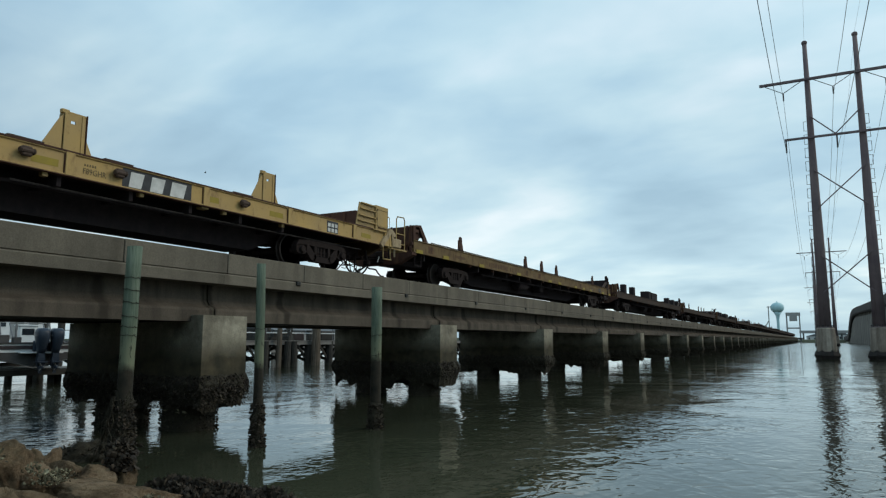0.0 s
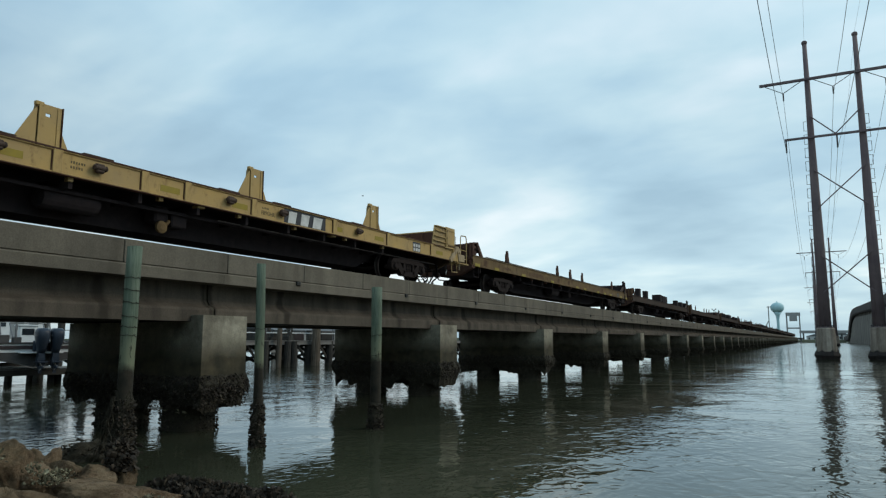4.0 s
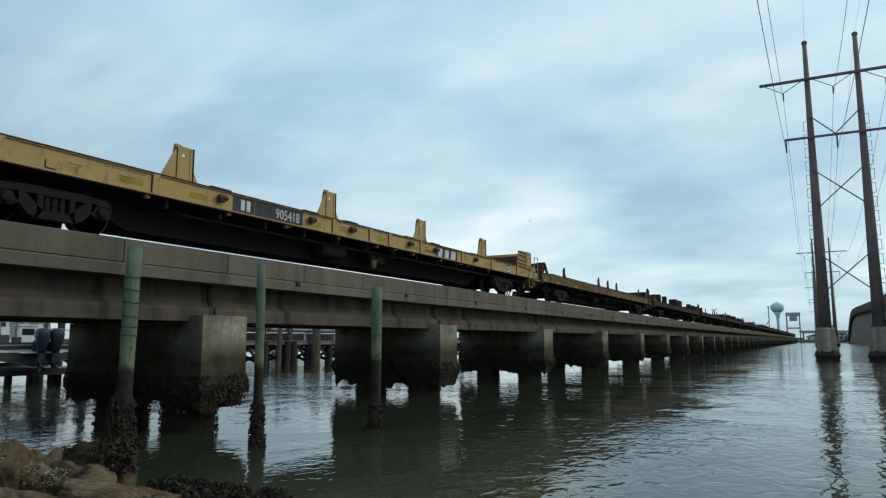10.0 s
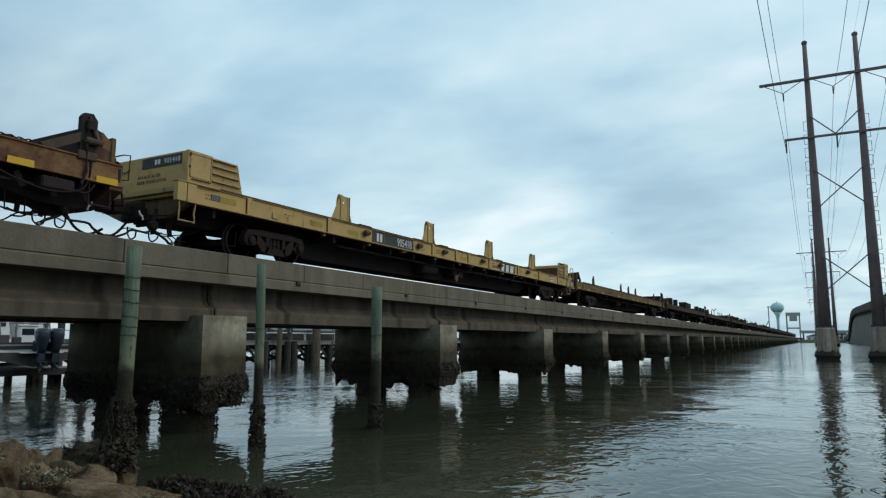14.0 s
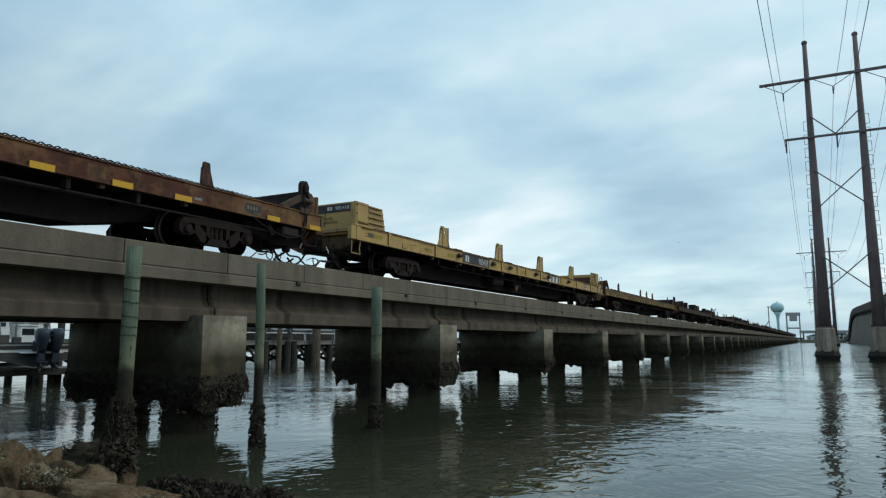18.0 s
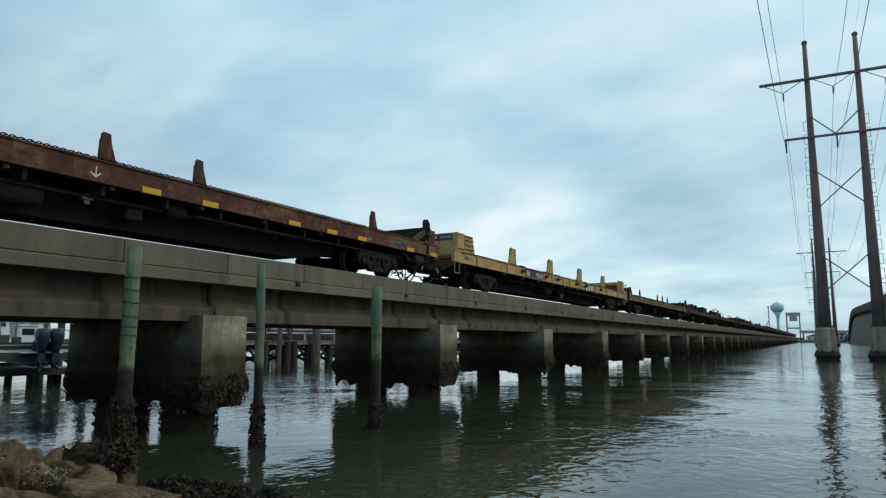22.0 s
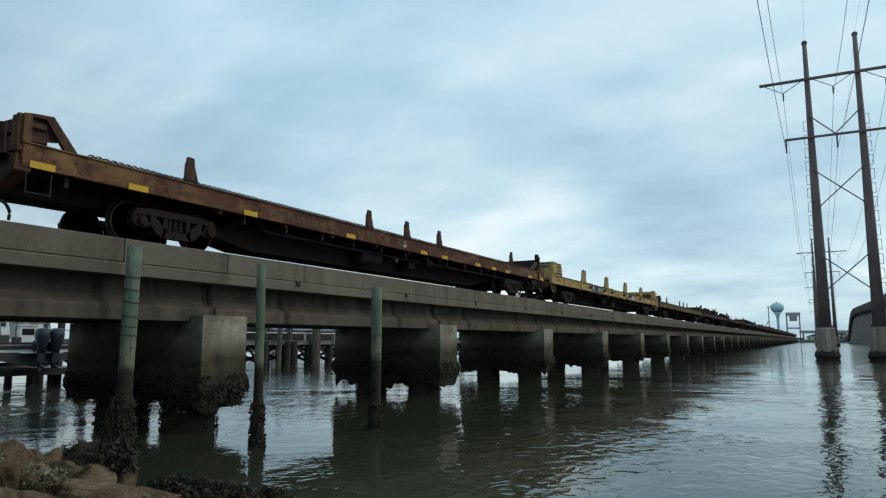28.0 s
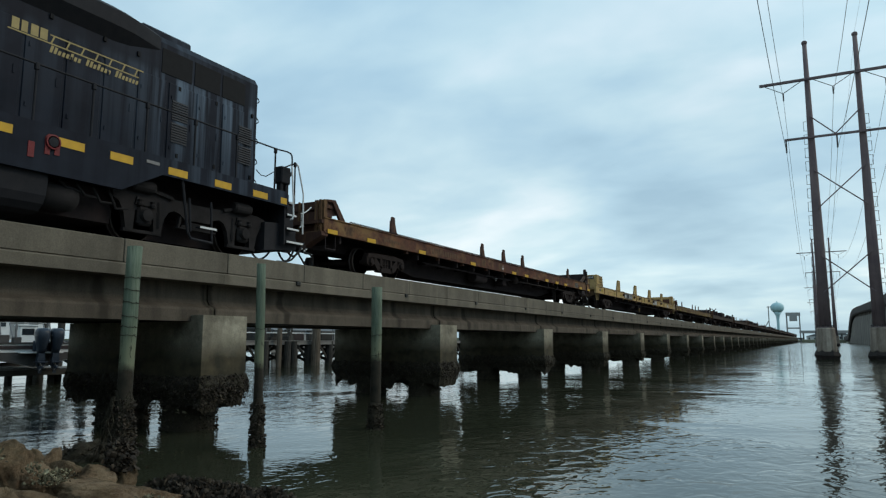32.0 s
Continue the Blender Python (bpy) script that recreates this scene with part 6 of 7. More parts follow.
    box(bm, 1.56, 1.57, 3.55, 3.85, 1.50, 1.56)
    part("builder_plate", bm, M_STEELGREY, th)
    # fuel tank
    bm = B()
    prism(bm, [(-1.42, 0.50), (-1.36, 0.36), (-1.24, 0.25), (-1.05, 0.20), (1.05, 0.20), (1.24, 0.25), (1.36, 0.36), (1.42, 0.50), (1.45, 0.75), (1.44, 1.0), (-1.44, 1.0), (-1.45, 0.75)], -3.3, 1.72, "y")
    part("fuel_tank", bm, M_LBLACK, th)
    bm = B()
    lathe(bm, [(0.10, -0.42), (0.24, -0.30), (0.26, 0.10), (0.22, 0.26), (0.05, 0.32)], 16, (1.12, 2.12, 0.58), "y")
    part("air_tank", bm, M_LTRUCK, th, "dark air reservoir", smooth=True)
    bm = B()
    box(bm, -0.9, 0.9, 1.9, 3.3, 0.30, 0.95)
    part("equipment_box", bm, M_UNDER, th)
    for k in range(4):
        bm = B()
        y = 2.0 + 0.32 * k
        tube(bm, [(1.25, y, 1.0), (1.32, y, 0.84), (1.32, y + 0.16, 0.74 - 0.07 * k), (1.30, y + 0.42, 0.72 - 0.05 * k)], 0.026, 6)
        part("pipe", bm, M_LTRUCK, th)
    # handrails
    for s in (1, -1):
        bm = B()
        x = 1.50 * s
        tube(bm, [(x, -4.2, 2.70), (x, end - 0.42, 2.72), (x, end - 0.10, 2.745), (x, end + 0.02, 2.73), (x, end + 0.07, 2.68), (x, end + 0.085, 2.58), (x, end + 0.085, 2.42)], 0.02, 8)
        hr = part("handrail", bm, M_LBLACK, th)
        bm = B()
        tube(bm, [(x, end + 0.085, 2.42), (x + 0.07 * s, end + 0.09, 1.6), (x + 0.08 * s, end + 0.10, 1.16), (x + 0.07 * s, end + 0.08, 1.06), (x + 0.02 * s, end + 0.05, 1.04)], 0.022, 8)
        part("rail_end", bm, M_RAILWHITE, hr, "white-painted rail end")
        for y in (0.15, 1.35, 2.4, 3.55, 4.75, 5.95, 7.22):
            bm = B()
            tube(bm, [(x, y, 1.60), (x, y, 2.70)], 0.022, 8)
            box(bm, x - 0.035, x + 0.035, y - 0.035, y + 0.035, 2.60, 2.73, 0.01)
            part("stanchion", bm, M_LBLACK, th)
        bm = B()
        tube(bm, [(x, end + 0.56, 0.74), (x, end + 0.555, 1.30), (x, end + 0.55, 1.78), (x, end + 0.34, 2.42), (x, end + 0.30, 2.49), (x, end + 0.24, 2.51)], 0.02, 8)
        sr = part("step_rail", bm, M_RAILWHITE, th, "white-painted step handrail")
        bm = B()
        tube(bm, [(x, end + 0.24, 2.51), (x, end + 0.10, 2.47), (x, end - 0.26, 2.29)], 0.018, 8)
        tube(bm, [(x, end + 0.21, 1.45), (x, end + 0.20, 2.52)], 0.02, 8)
        box(bm, x - 0.03, x + 0.03, end + 0.165, end + 0.235, 2.42, 2.54, 0.01)
        part("rail_post", bm, M_LBLACK, sr, "black rail post and top rail")
        bm = B()
        tube(bm, [(x, end + 0.555, 1.28), (x, end + 0.70, 1.36), (x, end + 0.88, 1.50)], 0.014, 6)
        tube(bm, [(x, end + 0.47, 1.27), (x, end + 0.555, 1.28)], 0.014, 6)
        tube(bm, [(x, end + 0.49, 1.24), (x, end + 0.50, 0.94), (x, end + 0.45, 0.90)], 0.014, 6)
        part("lever_rod", bm, M_RAILWHITE, th, "thin white uncoupling rod")
        # steps
        for j, z in enumerate((0.47, 0.80, 1.15, 1.46)):
            bm = B()
            a, b = sorted((x, x - 0.5 * s))
            box(bm, a, b, end - 0.03, end + 0.58 - (0.0, 0.17, 0.27, 0.37)[j], z, z + 0.03)
            stp = part("step", bm, M_LBLACK, th)
            bm = B()
            c, d = sorted((x + 0.004 * s, x - 0.02 * s))
            box(bm, c, d, end - 0.03 + (0.06 if j == 3 else 0.0), end + 0.58 - (0.0, 0.17, 0.27, 0.37)[j], z - 0.012, z + 0.034)
            part("step_edge", bm, M_RAILWHITE, stp, "white step edge")
        bm = B()
        a, b = sorted((x - 0.03 * s, x - 0.5 * s))
        box(bm, a, b, end - 0.10, end - 0.06, 0.4, 1.58)
        prism(bm, [(end - 0.06, 0.30), (end - 0.06, 1.68), (end + 0.46, 1.68), (end + 0.50, 1.54), (end + 0.74, 1.55), (end + 0.80, 1.36), (end + 0.82, 0.92), (end + 0.92, 0.88), (end + 0.90, 0.44), (end + 0.7, 0.30)], x - 0.56 * s - 0.02, x - 0.56 * s + 0.02, "x")
        part("step_back", bm, M_LBLACK, th)
        # small ladder step under the sill
        bm = B()
        tube(bm, [(x, 4.46, 1.45), (x, 4.50, 1.25), (x, 4.68, 0.28), (x, 4.76, 0.16), (x, 5.34, 0.13)], 0.03, 6)
        tube(bm, [(x, 5.27, 1.02), (x, 5.34, 0.13)], 0.026, 6)
        tube(bm, [(x, 4.68, 1.0), (x, 4.75, 0.30)], 0.024, 6)
        box(bm, x - 0.12, x + 0.02, 4.98, 5.40, 0.42, 0.45)
        lad = part("side_ladder", bm, M_LBLACK, th, "dark step ladder under the sill")
        bm = B()
        c, d = sorted((x + 0.022 * s, x + 0.03 * s))
        box(bm, c, d, 4.98, 5.44, 0.415, 0.46)
        part("step_edge", bm, M_RAILWHITE, lad, "white step edge")
    # end platform
    bm = B()
    prism(bm, [(-1.5, 1.66), (1.5, 1.66), (1.5, 1.3), (1.0, 0.35), (-1.0, 0.35), (-1.5, 1.3)], end - 0.06, end, "y")
    part("end_plate", bm, M_LBLACK, th)
    bm = B()
    prism(bm, [(end - 0.1, 0.95), (end + 0.55, 0.62), (end + 0.55, 0.34), (end - 0.6, 0.22), (end - 0.6, 0.9)], -1.3, 1.3, "x")
    part("pilot", bm, M_LBLACK, th)
    bm = B()
    box(bm, 1.02, 1.30, end - 0.06, end + 0.29, 1.99, 2.43, 0.03)
    for yy in (end + 0.03, end + 0.22):
        box(bm, 1.10, 1.24, yy - 0.05, yy + 0.05, 1.60, 2.02)
    box(bm, 1.06, 1.26, end + 0.28, end + 0.38, 2.24, 2.36, 0.02)
    part("jumper_box", bm, M_LBLACK, th, "black cable box on the end platform")
    bm = B()
    tube(bm, [(0.9, hy, 2.26), (0.95, hy + 0.12, 2.14), (1.0, hy + 0.25, 2.13), (1.05, end - 0.06, 2.30)], 0.012, 6)
    part("end_chain", bm, M_LBLACK, th, "thin drooping chain to the cable box")
    bm = B()
    tube(bm, [(0.2, end + 0.05, 1.62), (0.2, end + 0.05, 2.56)], 0.022, 8)
    box(bm, 0.16, 0.24, end + 0.01, end + 0.09, 2.46, 2.60, 0.01)
    tube(bm, [(0.2, end + 0.05, 2.54), (0.0, end - 0.1, 2.50), (-0.3, end - 0.5, 2.46)], 0.016, 6)
    part("end_rail", bm, M_LBLACK, th, "black rail post on the end platform")
    bm = B()
    box(bm, 0.30, 0.52, hy, hy + 0.16, 2.0, 2.30, 0.03)
    lathe(bm, [(0.09, 0.0), (0.11, 0.04), (0.10, 0.16), (0.03, 0.18)], 12, (0.42, hy + 0.10, 2.16), "y")
    box(bm, 0.56, 0.72, hy, hy + 0.10, 1.86, 2.06, 0.02)
    part("end_fitting", bm, M_LBLACK, th, "dark fittings on the hood end")
    for i, (x, sag) in enumerate(((0.75, 0.52), (1.0, 0.40))):
        bm = B()
        pts = [(x + 0.1 * f, end + 0.35 + 0.75 * f, 0.62 - sag * math.sin(math.pi * f)) for f in [j / 10 for j in range(11)]]
        tube(bm, pts, 0.027, 8)
        part("air_hose", bm, M_HOSE, th, "black hose looped by the coupler")
    bm = B()
    beam(bm, (0, end - 0.2, 0.84), (0, end + 0.75, 0.84), 0.18, 0.2)
    box(bm, -0.15, 0.15, end + 0.6, end + 0.95, 0.70, 0.99, 0.04)
    part("coupler", bm, M_TRUCK, th)
    # road name, drawn as plain gold shapes, and the line-and-rung emblem
    bm = B()
    z, x = 3.415, hx + 0.024
    for i, (w, h) in enumerate(((0.15, 0.22), (0.13, 0.22), (0.16, 0.22), (0.16, 0.22))):
        y0 = 1.16 + i * 0.165
        box(bm, x, x + 0.004, y0, y0 + w * 0.84, z, z + h * 0.92)
    part("gold_mark", bm, M_GOLD, th, "gold block-shaped road mark")
    bm = B()
    box(bm, x, x + 0.0035, 1.10, 3.70, 3.375, 3.40)
    box(bm, x, x + 0.0035, 1.84, 3.80, 3.535, 3.56)
    for i in range(7):
        y0 = 1.85 + i * 0.29
        prism(bm, [(y0, 3.40), (y0 + 0.03, 3.40), (y0 + 0.08, 3.535), (y0 + 0.05, 3.535)], x, x + 0.003, "x")
    part("gold_emblem", bm, M_GOLD, th, "gold track emblem of two lines and rungs")
    bm = B()
    for y0, n in ((1.84, 8), (2.54, 7), (3.16, 7)):
        for i in range(n):
            a = y0 + i * 0.077
            tall = 0.135 if i == 0 else rng.choice((0.085, 0.085, 0.085, 0.125))
            z0 = 3.225
            prism(bm, [(a, z0), (a + 0.05, z0), (a + 0.05 + tall * 0.25, z0 + tall), (a + tall * 0.25, z0 + tall)], x, x + 0.004, "x")
    part("gold_script", bm, M_GOLD, th, "small slanted gold shapes under the emblem")
    # two-axle trucks
    for yt in (-5.2, 5.2):
        bm = B()
        box(bm, -1.0, 1.0, -0.4, 0.4, 0.55, 0.95, 0.04)
        tr = part("truck", bm, M_UNDER, th, "black two-axle locomotive truck")
        tr.location = (0, yt, 0)
        for s in (1, -1):
            xc = 1.12 * s
            bm = B()
            lo, hi = sorted((xc - 0.06 * s, xc + 0.06 * s))
            # cast frame: level top, a leg on either side of each axle, round arches between
            half_line = [(0.0, 0.60), (0.34, 0.60), (0.46, 0.70), (0.62, 0.74), (0.76, 0.68), (0.86, 0.52), (0.93, 0.20), (1.10, 0.18), (1.13, 0.62),
                         (1.55, 0.62), (1.58, 0.18), (1.74, 0.20), (1.80, 0.52), (1.92, 0.74), (2.06, 0.80), (2.06, 0.96), (1.80, 1.02), (1.10, 1.03), (0.60, 0.98), (0.0, 0.96)]
            for t in (-1, 1):
                prism(bm, [(t * u, v) for u, v in half_line], lo, hi, "x")
                y0 = t * 1.34
                inn, out = sorted((xc - 0.02 * s, xc + 0.12 * s))
                box(bm, inn, out, y0 - 0.17, y0 + 0.17, 0.32, 0.70, 0.05)
                lathe(bm, [(0.13, 0.0), (0.15, 0.05 * s), (0.12, 0.13 * s), (0.03, 0.14 * s)], 14, (xc + 0.06 * s, y0, 0.52), "x")
                beam(bm, (xc, y0 - 0.44, 0.20), (xc, y0 + 0.44, 0.20), 0.10, 0.06)
                prism(bm, [(y0 - 0.24, 0.72), (y0 + 0.24, 0.72), (y0 + 0.20, 0.88), (y0 - 0.20, 0.88)], min(xc, xc + 0.10 * s), max(xc, xc + 0.10 * s), "x")
                for q in (-0.15, 0.15):
                    lathe(bm, [(0.05, 0.70), (0.065, 0.74), (0.05, 0.78), (0.065, 0.82)], 8, (xc + 0.11 * s, y0 + q, 0.0))
                lathe(bm, [(0.10, -0.27), (0.13, -0.22), (0.13, 0.22), (0.10, 0.27)], 14, (xc + 0.12 * s, t * 1.34 - 0.12, 1.10), "y")
                beam(bm, (xc + 0.10 * s, t * 1.34 - 0.12, 1.10), (xc + 0.10 * s, t * 0.70, 0.98), 0.05, 0.07)
                lathe(bm, [(0.03, 0.0), (0.035, 0.02 * s)], 8, (xc + 0.06 * s, t * 1.02, 0.62), "x")
                beam(bm, (xc + 0.06 * s, t * 1.02, 0.85), (xc + 0.08 * s, t * 1.0, 0.32), 0.04, 0.05)
            # leaf spring slung in the middle
            for j in range(4):
                w = 0.52 - 0.09 * j
                box(bm, lo + 0.01, hi + 0.02, -w, w, 0.40 + 0.04 * j, 0.432 + 0.04 * j)
            for q in (-0.46, 0.46):
                beam(bm, (xc, q, 0.40), (xc, q * 0.9, 0.66), 0.07, 0.05)
            part("side_frame", bm, M_LTRUCK, tr, "dusty cast side frame with journal boxes")
        bm = B()
        prism(bm, [(-1.0, 0.14), (1.0, 0.14), (1.3, 0.5), (1.3, 0.96), (-1.3, 0.96), (-1.3, 0.5)], -0.62, 0.62, "x")
        part("traction_motor", bm, M_UNDER, tr)
        for t in (-1, 1):
            wheelset(tr, t * 1.34, 0.508, True)
    return th


def at_train(y):
    return pose(TRACK + bend(y), y, RAIL, 0, 0, heading(y))


LABEL_B = "rusty brown flatcar with short stakes and a looped chain"
STAKES_B = (-9.12, -2.40, -0.22, 2.0, 8.68)
LOCO_Y, BROWN_Y, YELLOW_Y, AHEAD_Y = -44.50, -22.55, 4.60, 31.75
TRAIN = []
TRAIN.append((build_locomotive(at_train(LOCO_Y)), LOCO_Y))
TRAIN.append((build_brown_flat(at_train(BROWN_Y), STAKES_B, True, LABEL_B), BROWN_Y))
TRAIN.append((build_yellow_flat(at_train(YELLOW_Y)), YELLOW_Y))
TRAIN.append((build_brown_flat(at_train(AHEAD_Y), STAKES_B, True, "faded ochre flatcar with short rusty stakes and dark bulkheads", mat=M_OCHRE, ends=M_RUST_D), AHEAD_Y))
far_a = build_brown_flat(at_train(58.7), (), False, "dark rusty flatcar loaded with low blocks", ((-9.75, 0.55, 0.72, 0.95), (-7.1, 0.55, 0.70, 0.95), (-1.6, 0.8, 0.72, 0.6), (0.2, 2.2, 0.68, 0.5), (6.6, 0.7, 0.62, 0.9), (9.2, 0.7, 0.58, 0.9)), False, M_FARRUST)
far_b = build_brown_flat(at_train(85.7), STAKES_B, False, "rusty brown flatcar with short stakes, far along the trestle", ((10.4, 1.0, 0.5, 0.6), (5.5, 1.2, 0.35, 0.8)), False, M_FARRUST)
TRAIN += [(far_a, 58.7), (far_b, 85.7)]
for i in range(15):
    y = 112.8 + 26.8 * i
    TRAIN.append((copy_thing(far_b if i % 3 else far_a, at_train(y)), y))


# ---- transmission towers over the water ----
PX0, PX1 = 1.42, 5.76
TOWER_Y = (74.1, 227.0, 380.0, 533.0)


def build_tower(y):
    th = thing("transmission_tower", "tall two-pole steel transmission tower with crossarms and bracing", "transmission tower", pose((y - TOWER_Y[0]) * 0.0068, y, 0), "transmission towers")
    for px, s in ((PX0, -1), (PX1, 1)):
        bm = B()
        tube(bm, [(px, 0, 2.3), (px, 0, 12), (px, 0, 22), (px, 0, 31.3)], 0.5, 16, True, [0.54, 0.44, 0.30, 0.20])
        po = part("pole", bm, M_POLE, th, "brown weathering-steel pole", smooth=True)
        bm = B()
        lathe(bm, [(0.23, 31.25), (0.26, 31.3), (0.26, 31.5), (0.16, 31.6)], 14, (px, 0, 0))
        part("pole_cap", bm, M_POLE, po)
        bm = B()
        for z in [3.4 + i * 1.35 for i in range(15)]:
            r = 0.54 - (z - 2.6) / 28.7 * 0.34
            tube(bm, [(px + s * r, -0.1, z), (px + s * (r + 0.28), -0.1, z), (px + s * (r + 0.28), -0.1, z + 0.95), (px + s * r, -0.1, z + 0.95)], 0.035, 5)
        part("climbing_rung", bm, M_STEELGREY, po)
        bm = B()
        lathe(bm, [(0.86, 0.7), (0.84, 1.2), (0.80, 2.1), (0.785, 2.86), (0.70, 2.94)], 20, (px, 0, 0))
        fo = part("foundation", bm, M_FOUND, th, "streaked concrete foundation", smooth=False)
        bm = B()
        lathe(bm, [(0.64, 2.93), (0.68, 2.95), (0.68, 3.03), (0.54, 3.05)], 20, (px, 0, 0))
        part("base_flange", bm, M_POLE, po)
        for i in range(10):
            q = i * math.tau / 10
            bm = B()
            box(bm, px + 0.64 * math.cos(q) - 0.045, px + 0.64 * math.cos(q) + 0.045, 0.64 * math.sin(q) - 0.045, 0.64 * math.sin(q) + 0.045, 3.03, 3.22)
            part("anchor_bolt", bm, M_INSUL, po)
        bm = B()
        lathe(bm, [(0.92, -1.8), (0.96, 0.0), (1.12, 0.35), (0.92, 0.82), (0.8, 0.95)], 6, (px, 0, 0))
        bmesh.ops.subdivide_edges(bm, edges=bm.edges[:], cuts=2)
        lumpy(bm, 0.05, 2.5, px)
        part("foundation_foot", bm, M_WETFOOT, th, "black fouled six-sided foundation foot")
    for z, x0, x1, w in ((27.46, -2.88, 10.1, 0.24), (21.52, -0.92, 8.1, 0.20)):
        bm = B()
        beam(bm, (x0, -0.42, z), (x1, -0.42, z), w, w)
        part("crossarm", bm, M_POLE, th, "brown crossarm")
    r = 0.06
    for a, b in (((PX0, 18.2), (PX1, 14.4)), ((PX0, 14.3), (PX1, 18.3)), ((PX0, 9.9), (PX1, 6.2)), ((PX0, 6.2), (PX1, 10.1)), ((PX0, 23.65), (3.5, 21.6)), ((PX1, 23.85), (3.5, 21.6))):
        bm = B()
        tube(bm, [(a[0], -0.45, a[1]), (b[0], -0.45, b[1])], r, 6)
        part("brace", bm, M_POLE, th)
    mid = (PX0 + PX1) / 2
    for cx in (mid - 4.35, mid, mid + 4.35):
        bm = B()
        for sx in (-1, 1):
            tube(bm, [(cx + sx * 1.75, -0.42, 27.4), (cx, -0.42, 26.35)], 0.035, 6)
        tube(bm, [(cx, -0.42, 26.35), (cx, -0.42, 25.6)], 0.07, 6)
        part("insulator", bm, M_INSUL, th, "insulator string below the upper arm")
    for cx in (-0.8, mid, 7.95):
        bm = B()
        tube(bm, [(cx, -0.42, 21.5), (cx, -0.42, 20.2)], 0.075, 6)
        part("insulator", bm, M_INSUL, th, "insulator string below the lower arm")
    return th


for y in TOWER_Y:
    build_tower(y)


def build_wires():
    mid = (PX0 + PX1) / 2
    spots = [(mid - 4.35, 25.6), (mid, 25.6), (mid + 4.35, 25.6), (-0.8, 20.2), (mid, 20.2), (7.95, 20.2), (PX0, 31.6), (PX1, 31.6)]
    ys = (-79.0,) + TOWER_Y
    for x, z in spots:
        bm = B()
        sag = 5.0 if z > 25 else 4.3
        sag = 3.5 if z > 31 else sag
        pts = []
        for a, b in zip(ys, ys[1:]):
            for i in range(24):
                f = i / 24
                pts.append((x + (a + (b - a) * f - TOWER_Y[0]) * 0.0068, a + (b - a) * f - 0.42, z - sag * 4 * f * (1 - f)))
        pts.append((x + (ys[-1] - TOWER_Y[0]) * 0.0068, ys[-1] - 0.42, z))
        tube(bm, pts, 0.019 if z < 31 else 0.009, 5)
        whole("power_line", bm, M_CABLE, "thin grey overhead conductor slung between the towers", "power line", "power lines")


build_wires()


# ---- high road bridge beyond the towers ----
def build_road_bridge():
    th = thing("road_bridge", "high concrete road bridge that curves down to the far shore", "road bridge", pose(0, 0, 0))
    path = [(60, 13.2), (150, 13.8), (238, 14.1), (297, 14.8), (370, 16.1), (400, 16.3), (420, 14.9), (437, 11.6), (450, 8.0), (460, 5.2), (475, 3.4), (520, 3.0)]

    def height(y):
        for (a, za), (b, zb) in zip(path, path[1:]):
            if y <= b:
                return za + (zb - za) * (y - a) / (b - a)
        return path[-1][1]

    x0, x1 = 20.0, 31.0
    bm = B()
    rings = []
    for i in range(60):
        y = 60 + 460 * i / 59
        z = height(y)
        rings.append([bm.verts.new((x, y, z + dz)) for x, dz in ((x0, 0), (x1, 0), (x1, -0.6), (x1 - 2, -2.2), (x0 + 0.4, -2.2), (x0, -1.6))])
    for a, b in zip(rings, rings[1:]):
        for i in range(6):
            bm.faces.new((a[i], b[i], b[(i + 1) % 6], a[(i + 1) % 6]))
    part("deck", bm, M_ROADP, th)
    for x in (x0, x1 - 0.3):
        bm = B()
        for i in range(59):
            y, y2 = 60 + 460 * i / 59, 60 + 460 * (i + 1) / 59
            beam(bm, (x + 0.15, y, height(y) + 0.45), (x + 0.15, y2, height(y2) + 0.45), 0.3, 0.9)
        part("parapet", bm, M_ROADP, th)
    y = 72
    while y < 500:
        z = height(y) - 2.1
        bm = B()
        box(bm, x0 + 1.0, x1 - 1.0, y - 5.0, y + 5.0, -1.8, z - 1.2, 0.15)
        box(bm, x0 + 1.2, x1 - 1.2, y - 1.1, y + 1.1, z - 1.25, z, 0.1)
        part("bridge_column", bm, M_ROADC, th)
        y += 11
    return th


build_road_bridge()


